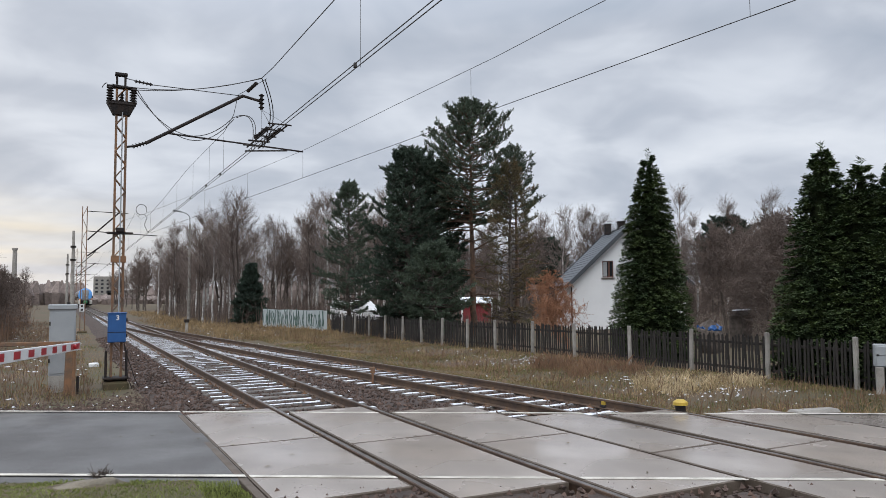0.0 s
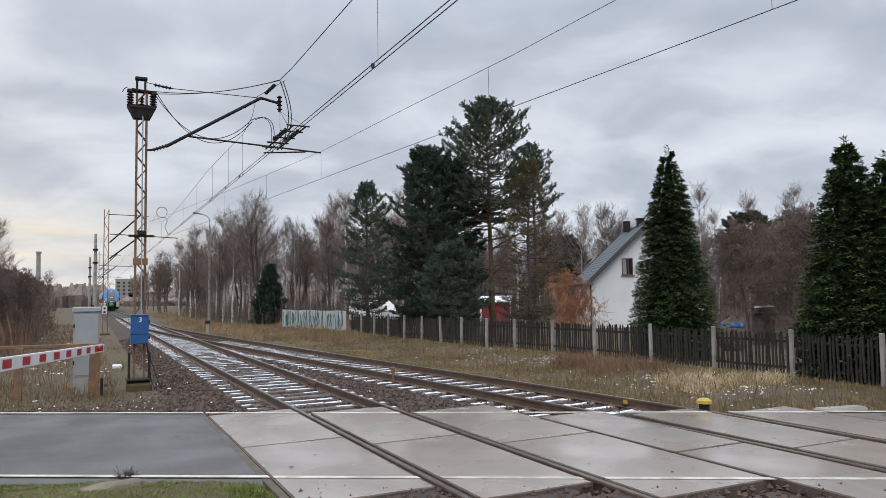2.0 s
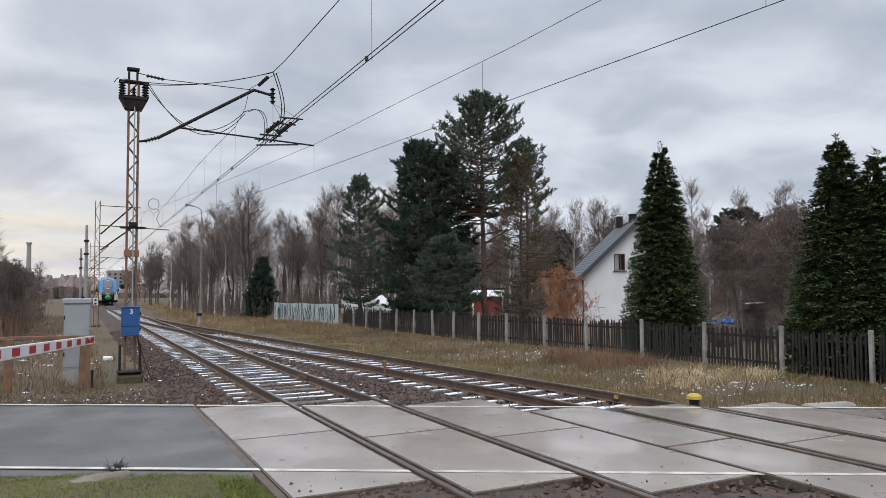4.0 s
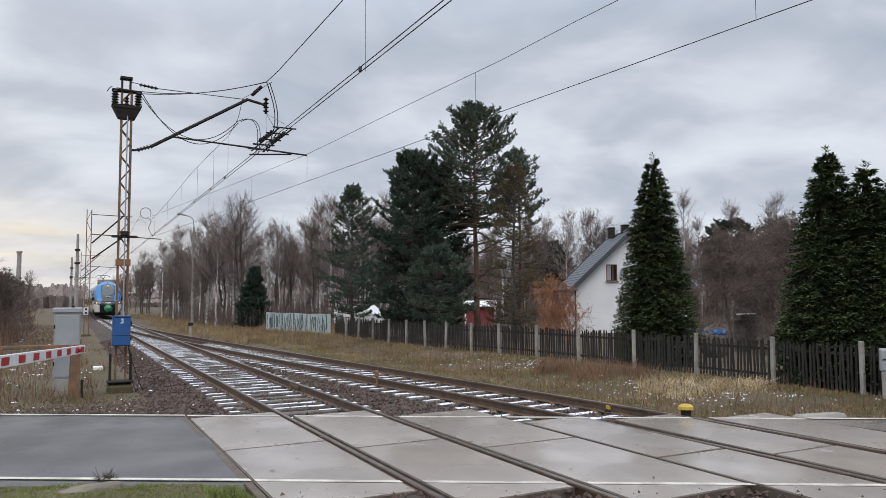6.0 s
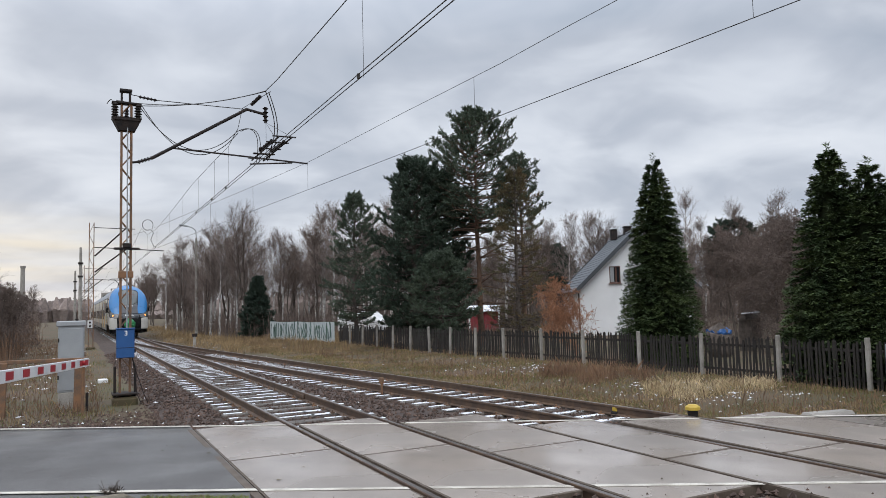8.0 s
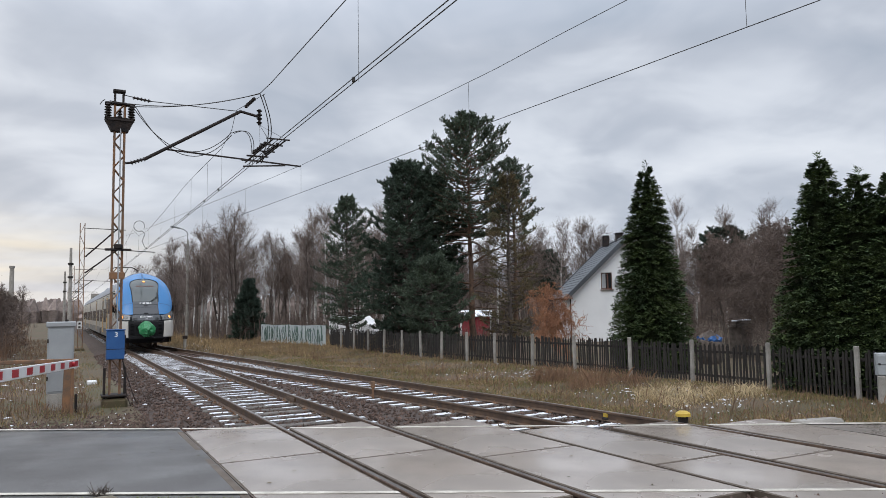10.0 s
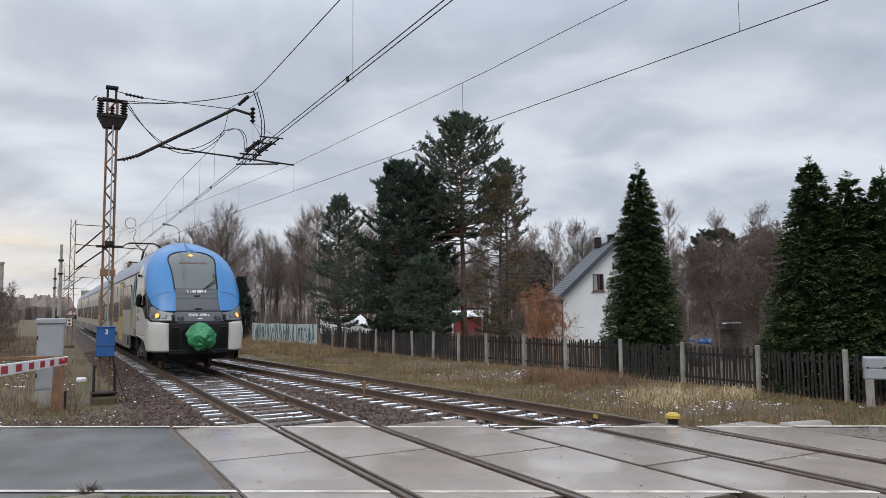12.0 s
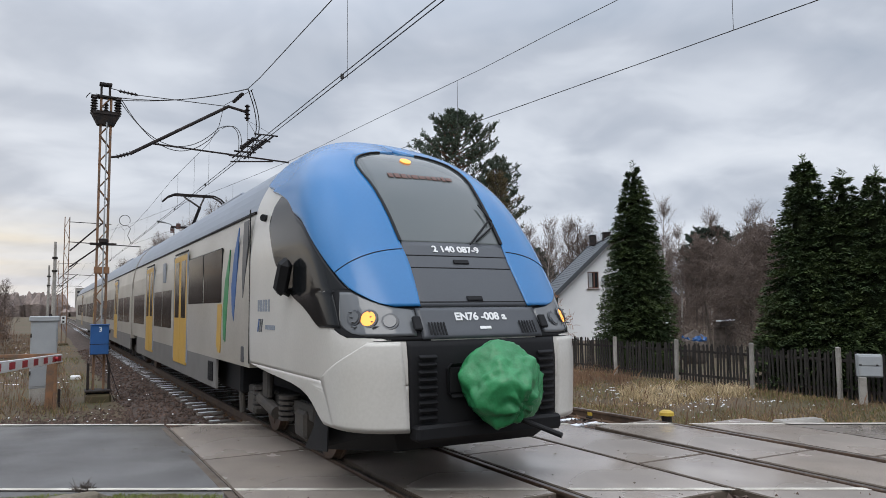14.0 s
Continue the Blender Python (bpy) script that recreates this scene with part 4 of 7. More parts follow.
    for y, z in ((2.4, 0.55), (5.0, 0.7)):
        ch = part("chimney", box_bm((0.42, 0.55, 0.8), (-0.35 if y > 3 else 0.1, y, R + z - 0.3), bevel=0.02), M_DARKSTEEL, h, "dark brick chimney with snow on its cap")
        part("chimney_cap", box_bm((0.55, 0.7, 0.08), (-0.35 if y > 3 else 0.1, y, R + z + 0.13), bevel=0.02), M_SNOW if y > 3 else M_DARKSTEEL, ch)
    part("gutter", rod_bm((-W - 0.45, -0.4, E - 0.25), (-W - 0.45, L + 0.4, E - 0.25), 0.07), M_DARKSTEEL, h)
    part("downpipe", rod_bm((-W - 0.06, -0.05, 0), (-W - 0.06, -0.05, E - 0.3), 0.045), M_DARKSTEEL, h)
    dish = part("satellite_dish", rod_bm((-0.62, -0.15, 4.2), (-0.6, -0.22, 4.22), 0.26, 0.2, 18), M_GREY, h)
    M_SHED = material("dark_red_boards", (0.24, 0.028, 0.034), 0.7, (0.16, 0.022, 0.026), 3, 40, 0.6, 0.1)
    # red garden shed with snow on the roof
    s = empty("garden_shed", pose(27.0, 53.6, -0.45, 0, 0, -25), "small red garden shed with a snowy roof", "shed")
    part("wall", box_bm((2.5, 2.0, 1.75), (0, 0, 0.87), bevel=0.01), M_SHED, s)
    for x in (-1.25, 1.25):
        part("corner_board", box_bm((0.14, 0.05, 1.75), (x, -1.02, 0.87)), M_WHITE, s)
    R2 = Euler((radians(18), 0, 0)).to_matrix()
    part("roof", box_bm((2.9, 1.5, 0.1), (0, -0.6, 2.02), R2, 0.02), M_SNOW, s, "snow covered roof slope")
    part("roof_back", box_bm((2.9, 1.5, 0.1), (0, 0.75, 2.02), Euler((radians(-18), 0, 0)).to_matrix(), 0.02), M_SNOW, s)
    # white van behind the fence
    van = empty("white_van", pose(17.4, 56.4, -0.4, 0, 0, -55), "white van parked behind the fence, partly hidden", "van")
    bm = bmesh.new()
    pr = [(-2.2, 0.45), (-2.2, 1.7), (-1.9, 2.05), (0.6, 2.05), (1.4, 1.35), (2.1, 1.15), (2.2, 0.45)]
    vs = [[bm.verts.new((x, y, z)) for x, z in pr] for y in (-0.9, 0.9)]
    n = len(pr)
    for i in range(n):
        bm.faces.new((vs[0][i], vs[0][(i + 1) % n], vs[1][(i + 1) % n], vs[1][i]))
    bm.faces.new(vs[0][::-1]), bm.faces.new(vs[1])
    bmesh.ops.bevel(bm, geom=bm.edges[:], offset=0.06, segments=2, affect="EDGES")
    part("body", bm, M_WHITE, van)
    part("side_window", box_bm((0.8, 0.02, 0.45), (0.35, -0.92, 1.6), bevel=0.01), M_PANE, van)
    for x in (-1.4, 1.4):
        part("wheel", rod_bm((x, -0.95, 0.32), (x, -0.7, 0.32), 0.33, seg=18), M_DARKSTEEL, van)
    # blue tarpaulin heap, snowy planks in the garden
    tarp = empty("covered_heap", pose(18.25, 20.35, -0.45, 0, 0, 20), "brown wood heap with a blue sheet on top among garden bushes", "heap")
    bm = bmesh.new()
    bmesh.ops.create_icosphere(bm, subdivisions=3, radius=1)
    for v in bm.verts:
        v.co = Vector((v.co.x * 0.6, v.co.y * 0.5, v.co.z * 0.75 + 0.6)) * (1 + 0.15 * noise.noise(v.co * 2.2))
    part("core", bm, M_BARK, tarp)
    bm = bmesh.new()
    bmesh.ops.create_icosphere(bm, subdivisions=3, radius=1)
    for v in bm.verts:
        v.co = Vector((v.co.x * 0.46, v.co.y * 0.46, v.co.z * 0.14 + 1.02)) * (1 + 0.14 * noise.noise(v.co * 3.1))
    part("sheet", bm, M_BLUE, tarp)
    pl = empty("plank_stack", pose(22.2, 22.2, -0.35, 0, 0, 25), "stack of planks under snow on low trestles", "planks")
    for k in range(5):
        part("plank", box_bm((2.2, 0.22, 0.05), (0.05 * k, 0, 1.35 + k * 0.06), bevel=0.008), M_BARK if k < 4 else M_SNOW, pl)
    for x in (-0.8, 0.8):
        part("trestle", box_bm((0.1, 0.5, 1.35), (x, 0, 0.67), bevel=0.01), M_BARK, pl)


M_TGREY_WOOD = material("grey_barge_board", (0.06, 0.068, 0.078), 0.6, (0.045, 0.05, 0.058), 3, 40, 0.5, 0.1)
build_house()

# ---- trees ----
def unit(v):
    return v / (np.linalg.norm(v) + 1e-9)


def bare_tree(seed, height, levels=4, lean=0.05, up=0.5, wide=0.45, twigs=3):
    """Trunk tubes, branch tubes and fine twigs of a leafless tree."""
    r = np.random.default_rng(seed)
    trunk, branches, fine = [], [], []

    def grow(p, d, length, rad, level):
        n = 4 if level else 9
        step = length / n
        for k in range(n):
            d = unit(d + r.normal(0, 0.05 + 0.03 * level, 3) + np.array([0, 0, 0.06 * up * (1 + level)]))
            q = p + d * step
            r1 = rad * (1 - 0.8 * (k + 1) / n)
            r0 = rad * (1 - 0.8 * k / n)
            (trunk if level == 0 else branches if level < 3 else fine).append([*p, *q, r0, max(r1, 0.006)])
            frac = (k + 1) / n
            if level < levels and (level > 0 or frac > 0.22):
                for _ in range((2 if level == 0 else 1) + int(r.random() < 0.55) + (twigs - 2 if level == levels - 1 else 0)):
                    a = r.uniform(0, 2 * np.pi)
                    side = unit(np.cross(d, [math.cos(a), math.sin(a), 0.3]))
                    nd = unit(d * r.uniform(0.45, 0.9) + side * r.uniform(0.6, 1.0) * (wide * 2) * (1.2 - 0.5 * frac))
                    ln = (height * (1.05 - frac) * r.uniform(0.28, 0.46) + 0.5) if level == 0 else length * r.uniform(0.4, 0.65)
                    grow(q, nd, ln, max(rad * 0.36 * (1.1 - 0.6 * frac), 0.007), level + 1)
            p = q

    grow(np.zeros(3), np.array([r.normal(0, lean), r.normal(0, lean), 1.0]), height, height * 0.011 + 0.02, 0)
    return trunk, branches, fine


def wood_tree(name, seed, height, bark, twig, label, start=0.3, n1=55, n2=7, n3=5, steep=0.9, reach=0.26, leaders=1, wobble=0.05):
    """A leafless forest tree: one or more stems, many rising branches, and a haze of fine twigs."""
    r = np.random.default_rng(seed)
    e = empty(name, Matrix(), label, "tree")
    stems, limbs, fine = [], [], []
    for s in range(leaders):
        n = 12
        h = height * (1 if s == 0 else r.uniform(0.78, 0.97))
        z0 = 0 if s == 0 else height * r.uniform(0.12, 0.3)
        t = np.linspace(0, 1, n + 1)
        a = r.uniform(0, 6.28)
        off = 0 if s == 0 else height * r.uniform(0.10, 0.2)
        x = np.cumsum(r.normal(0, wobble, n + 1)) * (t > 0) + math.cos(a) * off * t**0.8
        y = np.cumsum(r.normal(0, wobble, n + 1)) * (t > 0) + math.sin(a) * off * t**0.8
        stems.append((np.stack([x, y, z0 + (h - z0) * t], 1), (height * 0.0105 + 0.01) * (1 if s == 0 else 0.7) * (1 - 0.93 * t) + 0.008))
    for p, w in stems:
        tt = np.linspace(0, 1, len(p))
        for i in range(n1 // leaders + 1):
            u = start + (1 - start) * r.uniform(0, 1) ** 0.9
            if leaders > 1:
                u = max(u, 0.35)
            at = np.array([np.interp(u, tt, p[:, c]) for c in range(3)])
            a = r.uniform(0, 6.28)
            d = unit(np.array([math.cos(a), math.sin(a), steep * r.uniform(0.6, 1.5)]))
            L = height * reach * (1.12 - u) ** 0.7 * r.uniform(0.6, 1.15)
            rad = 0.008 + 0.006 * L
            k = 4
            for j in range(k):
                q = at + d * L / k
                limbs.append([*at, *q, rad * (1 - j / k) + 0.006, rad * (1 - (j + 1) / k) + 0.006])
                for _ in range(n2 // k + int(r.random() < (n2 % k) / k)):
                    b = at + (q - at) * r.random()
                    sd = unit(d + r.normal(0, 0.55, 3) + np.array([0, 0, 0.25]))
                    l2 = L * r.uniform(0.2, 0.42)
                    c = b + sd * l2
                    limbs.append([*b, *c, 0.010, 0.006])
                    for _ in range(n3):
                        g = b + (c - b) * r.uniform(0.2, 1)
                        g2 = g + unit(sd + r.normal(0, 0.5, 3) + np.array([0, 0, 0.2])) * r.uniform(0.3, 0.95)
                        fine.append([*g, *g2, 0.0062, 0.003])
                at = q
                d = unit(d + np.array([0, 0, 0.16]) + r.normal(0, 0.07, 3))
    for p, w in stems:
        v, q = pipe(p, w, 7)
        link_mesh("trunk", v, q, bark, e, smooth=True)
    v, q = tubes(limbs, 3)
    tagged(link_mesh("branchwork", v, q, twig, e), kind="stuff")
    v, q = tubes(fine, 3)
    tagged(link_mesh("twig_mass", v, q, twig, e), kind="stuff")
    return e


def bare_tree_thing(name, seed, height, bark, twig, label, levels=4, **kw):
    t, b, f = bare_tree(seed, height, levels, **kw)
    e = empty(name, Matrix(), label, "tree")
    pts = [s[:3] for s in t] + [t[-1][3:6]]
    v, q = pipe(pts, [s[6] for s in t] + [t[-1][7]], 7)
    link_mesh("trunk", v, q, bark, e, smooth=True)
    v, q = tubes(b, 3)
    tagged(link_mesh("branchwork", v, q, twig, e), kind="stuff")
    f = np.array(f)
    f[:, 6:] = np.maximum(f[:, 6:], 0.0075)
    v, q = tubes(f, 3)
    tagged(link_mesh("twig_mass", v, q, twig, e), kind="stuff")
    return e


def leaflets(start, d, across, length, width):
    """Pointed flat leaflets: a kite each, from start along d, widened across."""
    d = d / (np.linalg.norm(d, axis=1, keepdims=True) + 1e-9)
    w = np.cross(d, np.cross(across, d))
    w /= np.linalg.norm(w, axis=1, keepdims=True) + 1e-9
    w *= width[:, None] * 0.5
    mid = start + d * length[:, None] * 0.45
    v = np.stack([start, mid + w, start + d * length[:, None], mid - w], 1).reshape(-1, 3)
    return v, np.arange(len(start) * 4).reshape(-1, 4)


def conifer(name, at, height, outline, label, mat, seed, start=0.3, limbs=120, shoots=4, needle=(0.15, 0.026), count=12, dead=0, dead_reach=2.4, bark=None, lean=0.0, ragged=0.3):
    """A pine: trunk, limbs that rise and curve up at their ends, side branches, and a brush of needles round every shoot."""
    r = np.random.default_rng(seed)
    e = empty(name, pose(*at), label, "tree", "conifers")
    n = 16
    zs = np.linspace(0, height, n + 1)
    px_, py_ = np.cumsum(r.normal(lean, 0.03, n + 1)), np.cumsum(r.normal(0, 0.03, n + 1))
    px_, py_ = px_ - px_[0], py_ - py_[0]
    rad0 = height * 0.014
    v, f = pipe(np.stack([px_, py_, zs], 1), rad0 * (1 - 0.92 * zs / height) + 0.01, 9)
    link_mesh("trunk", v, f, bark or M_BARK, e, smooth=True)
    fs, fr = [p[0] for p in outline], [p[1] for p in outline]
    wood, base, way = [], [], []
    for i in range(limbs + dead):
        live = i < limbs
        u = start + (0.985 - start) * (i + r.uniform(0, 1)) / limbs if live else r.uniform(0.12, start + 0.1)
        az = i * 2.4 + r.normal(0, 0.35)
        z = u * height
        if live:
            lump = 1 + ragged * (noise.noise(Vector((math.cos(az) * 1.6, math.sin(az) * 1.6, z * 0.75 + seed))) * 1.5)
            reach = max(0.25, float(np.interp(u, fs, fr)) * lump * r.uniform(0.72, 1.08))
        else:
            reach = dead_reach * r.uniform(0.45, 1.1)
        rise = radians(-6 + 46 * max(0, (u - 0.4) / 0.6) ** 1.8 + r.normal(0, 9)) if live else radians(r.uniform(-8, 22))
        p = np.array([np.interp(z, zs, px_), np.interp(z, zs, py_), z - (reach * math.tan(rise) * 0.35 if live and u > 0.6 else 0)])
        d = np.array([math.cos(az) * math.cos(rise), math.sin(az) * math.cos(rise), math.sin(rise)])
        k = 7
        thick = 0.012 + 0.012 * reach
        for j in range(k):
            q = p + d * reach / k
            wood.append([*p, *q, thick * (1 - j / k) + 0.006, thick * (1 - (j + 1) / k) + 0.006])
            d = unit(d + np.array([0, 0, 0.09 if live else -0.035]) + r.normal(0, 0.05 if live else 0.09, 3))
            p = q
            if live and (j >= 2 or reach < 0.8):
                for s in (-1, 1):
                    if r.random() < 0.18:
                        continue
                    side = unit(np.cross(d, [0, 0, 1.0])) * s
                    sd = unit(d * r.uniform(0.5, 1.0) + side * r.uniform(0.5, 1.0) + np.array([0, 0, r.uniform(0.0, 0.35)]))
                    l2 = (0.22 + 0.26 * reach * (1 - 0.6 * j / k)) * r.uniform(0.6, 1.15)
                    tip = p + sd * l2
                    wood.append([*p, *tip, 0.011, 0.005])
                    for t in np.linspace(0.35, 1.0, shoots):
                        w = unit(sd + r.normal(0, 0.45, 3) + np.array([0, 0, 0.45]))
                        base.append(p + sd * l2 * t)
                        way.append(w * r.uniform(0.12, 0.27))
            elif not live and j > 2 and r.random() < 0.5:
                sd = unit(d + r.normal(0, 0.6, 3))
                wood.append([*p, *(p + sd * r.uniform(0.2, 0.7)), 0.007, 0.003])
        if live:
            for _ in range(3):
                base.append(p)
                way.append(unit(d + r.normal(0, 0.3, 3) + np.array([0, 0, 0.5])) * r.uniform(0.15, 0.32))
    v, f = tubes(wood, 4)
    tagged(link_mesh("branchwork", v, f, bark or M_BARK, e), kind="stuff")
    base, way = np.array(base), np.array(way)
    B, W = np.repeat(base, count, 0), np.repeat(way, count, 0)
    m = len(B)
    ahead = W / (np.linalg.norm(W, axis=1, keepdims=True) + 1e-9)
    radial = np.cross(ahead, r.normal(0, 1, (m, 3)))
    radial /= np.linalg.norm(radial, axis=1, keepdims=True) + 1e-9
    v, f = leaflets(B + W * r.uniform(0, 1, (m, 1)), ahead * 0.75 + radial * r.uniform(0.3, 0.8, (m, 1)), r.normal(0, 1, (m, 3)), needle[0] * r.uniform(0.6, 1.2, m), needle[1] * r.uniform(0.7, 1.3, m))
    link_mesh("crown", v, f, mat, e)
    return e


CONE = [(0.0, 0.93), (0.06, 1.0), (0.13, 0.99), (0.31, 0.85), (0.52, 0.65), (0.72, 0.46), (0.86, 0.27), (0.95, 0.11), (1.0, 0.02)]


def layered_cone(name, at, height, radius, label, mat, seed, leaf=(0.125, 0.046), thick=1.0):
    """A columnar conifer: drooping fans of flat sprays in uneven overlapping layers, shaded gaps between them, loose tips along the edge."""
    r = np.random.default_rng(seed)
    e = empty(name, pose(*at), label, "tree", "conifers")
    v, f = tubes([[0, 0, 0, 0, 0, height * 0.95, 0.11, 0.02]], 8)
    link_mesh("trunk", v, f, M_BARK, e)
    us, rs = [p[0] for p in CONE], [p[1] for p in CONE]
    prof = lambda u: radius * np.interp(u, us, rs)
    nb = int(height * radius * 170 * thick)
    u = np.sort(1 - (1 - r.uniform(0, 0.995, nb)) ** 0.62)
    az = r.uniform(0, 2 * np.pi, nb)
    z = u * height
    # layers about a hand's length apart, their height wandering round the tree
    shift = np.array([noise.noise(Vector((math.cos(a) * 1.3, math.sin(a) * 1.3, c * 0.5 + seed))) for a, c in zip(az, z)]) * 0.5
    step = 0.24
    z = (np.round((z + shift) / step) * step - shift) * 0.6 + z * 0.4
    u = np.clip(z / height, 0, 1)
    lump = np.array([noise.noise(Vector((math.cos(a) * 2.4, math.sin(a) * 2.4, c * 1.1 + seed))) + 0.5 * noise.noise(Vector((math.cos(a) * 6, math.sin(a) * 6, c * 2.6))) for a, c in zip(az, z)])
    reach = prof(u) * (1 + 0.12 * lump + r.normal(0, 0.035, nb)) + 0.03
    reach = np.where(r.uniform(0, 1, nb) < 0.06, reach + 0.06, reach)
    ts = np.linspace(0.5, 1.0, 9)
    T = np.tile(ts, nb)
    A, R_, Z = np.repeat(az, 9) + r.normal(0, 0.05, nb * 9), np.repeat(reach, 9), np.repeat(z, 9)
    drop = -0.30 * R_ * T**1.6 + 0.10 * np.maximum(0, T - 0.75) / 0.25 * 0.6
    P = np.stack([np.cos(A) * R_ * T, np.sin(A) * R_ * T, np.clip(Z + 0.16 * R_ + drop, 0.04, None)], 1)
    k = 7
    P, A, T = np.repeat(P, k, 0), np.repeat(A, k), np.repeat(T, k)
    m = len(P)
    out, side = np.stack([np.cos(A), np.sin(A), np.zeros(m)], 1), np.stack([-np.sin(A), np.cos(A), np.zeros(m)], 1)
    phi = r.uniform(-1.25, 1.25, m)
    d = out * np.cos(phi)[:, None] + side * np.sin(phi)[:, None]
    d[:, 2] += r.normal(0.02, 0.34, m)
    across = np.cross(d, [0, 0, 1.0]) + np.stack([np.zeros(m), np.zeros(m), r.normal(0, 0.5, m)], 1)
    P = P + r.normal(0, 0.025, (m, 3))
    v, f = leaflets(P, d, across, leaf[0] * r.uniform(0.5, 1.15, m) * (1.15 - 0.3 * T), leaf[1] * r.uniform(0.6, 1.3, m))
    link_mesh("foliage", v, f, mat, e)
    n = 90
    tz = height * (0.90 + 0.10 * r.uniform(0, 1, n))
    tip = np.stack([r.normal(0, 0.03, n), r.normal(0, 0.03, n), tz], 1)
    a = r.uniform(0, 6.28, n)
    d = np.stack([np.cos(a) * 0.6, np.sin(a) * 0.6, r.uniform(0.0, 0.9, n)], 1)
    v, f = leaflets(tip, d, r.normal(0, 1, (n, 3)), r.uniform(0.08, 0.19, n), np.full(n, 0.022))
    link_mesh("leader", v, f, mat, e)
    # solid hull in near-black green, standing in for shade deep inside the foliage
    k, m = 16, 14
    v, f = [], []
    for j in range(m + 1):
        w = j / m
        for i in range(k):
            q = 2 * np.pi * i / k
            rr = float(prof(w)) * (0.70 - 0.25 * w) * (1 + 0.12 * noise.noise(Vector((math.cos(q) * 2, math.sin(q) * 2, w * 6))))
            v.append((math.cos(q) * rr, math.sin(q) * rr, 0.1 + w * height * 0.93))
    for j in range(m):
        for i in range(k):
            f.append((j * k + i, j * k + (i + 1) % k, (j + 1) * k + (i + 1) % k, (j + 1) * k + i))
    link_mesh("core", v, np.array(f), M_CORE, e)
    return e


# shade of the thuja's inside, put into a dark colour
M_CORE = material("inner_shade", (0.026, 0.034, 0.016), 1.0, (0.012, 0.016, 0.008), 5, 40, 0.9, 0.6, spec=0.05)


def build_conifers():
    layered_cone("thuja", (14.5, 19.5, -0.35), 7.5, 1.42, "tall dark green conical thuja standing alone behind the fence", M_THUJA, 11)
    for x, y, h, rad, seed in ((13.86, 12.34, 6.3, 1.45, 12), (13.86, 11.29, 5.75, 1.4, 13), (13.81, 10.39, 5.6, 1.35, 14), (14.21, 9.24, 5.6, 1.4, 15)):
        layered_cone("thuja", (x, y, -0.35), h, rad, "conical thuja in a dense row pressing on the fence", M_THUJA, seed)
    conifer("young_spruce", (9.6, 61.5, -0.4), 4.9, [(0.0, 1.3), (0.3, 1.25), (0.6, 0.8), (0.85, 0.4), (1.0, 0.12)], "small dark young spruce at the edge of the birch wood", M_SPRUCE, 16, 0.04, 150, 4, (0.16, 0.045), 11)
    conifer("scots_pine", (16.1, 35.1, -0.35), 13.2, [(0.45, 1.3), (0.55, 2.1), (0.65, 2.8), (0.72, 2.8), (0.8, 2.5), (0.88, 1.8), (0.94, 1.15), (1.0, 0.35)],
            "tall Scots pine with an open crown and bare lower branches", M_PINE, 21, 0.48, 135, 4, (0.15, 0.034), 16, dead=46, dead_reach=3.0, bark=M_PINEBARK)
    thick = [(0.0, 1.5), (0.1, 1.9), (0.3, 2.3), (0.6, 2.1), (0.78, 1.75), (0.9, 1.25), (1.0, 0.45)]
    conifer("dense_pine", (12.75, 36.4, -0.35), 10.3, thick, "dense dark pine with branches to the ground", M_DENSEPINE, 22, 0.05, 200, 5, (0.15, 0.036), 15, dead=16)
    conifer("dense_pine", (14.7, 37.6, -0.35), 9.9, thick, "dense dark pine with branches to the ground", M_DENSEPINE, 25, 0.05, 200, 5, (0.15, 0.036), 15)
    conifer("young_pine", (12.9, 33.6, -0.35), 4.8, [(0.0, 1.2), (0.3, 1.8), (0.7, 1.5), (1.0, 0.5)], "low bushy grey-green pine behind the fence", M_PINE, 28, 0.05, 90, 4, (0.16, 0.036), 12, dead=14, dead_reach=2.4)
    conifer("slender_pine", (13.8, 48.8, -0.4), 10.4, [(0.08, 1.3), (0.25, 1.9), (0.5, 1.9), (0.75, 1.5), (0.85, 1.1), (0.93, 0.7), (1.0, 0.3)], "slender dark pine near the sheet fence", M_PINE, 23, 0.1, 130, 4, (0.15, 0.034), 11, dead=14)
    conifer("browning_conifer", (17.0, 32.6, -0.35), 9.3, [(0.05, 1.5), (0.3, 1.6), (0.6, 1.4), (0.8, 1.1), (1.0, 0.35)], "half withered conifer with browning needles", M_RUSTLEAF, 24, 0.06, 105, 4, (0.12, 0.024), 9, dead=40, dead_reach=1.9)
    conifer("scots_pine", (18.9, 35.0, -0.35), 10.6, [(0.3, 0.8), (0.6, 1.1), (0.85, 1.2), (1.0, 0.4)], "slim pine behind the withered conifer", M_PINE, 27, 0.6, 38, 4, (0.15, 0.032), 11, dead=10, bark=M_PINEBARK)
    far = conifer("forest_pine", (49.0, 45.6, -0.45), 9.0, [(0.4, 1.4), (0.6, 2.6), (0.85, 2.2), (1.0, 0.5)], "dark pine among the leafless woods", M_SPRUCE, 29, 0.4, 70, 4, (0.26, 0.08), 10)
    for x, y, s in ((58, 47, 0.93), (40.5, 62, 0.9)):
        copy_thing(far, pose(x, y, -0.45, 0, 0, x * 7) @ Matrix.Diagonal((s, s, s, 1)))


build_conifers()


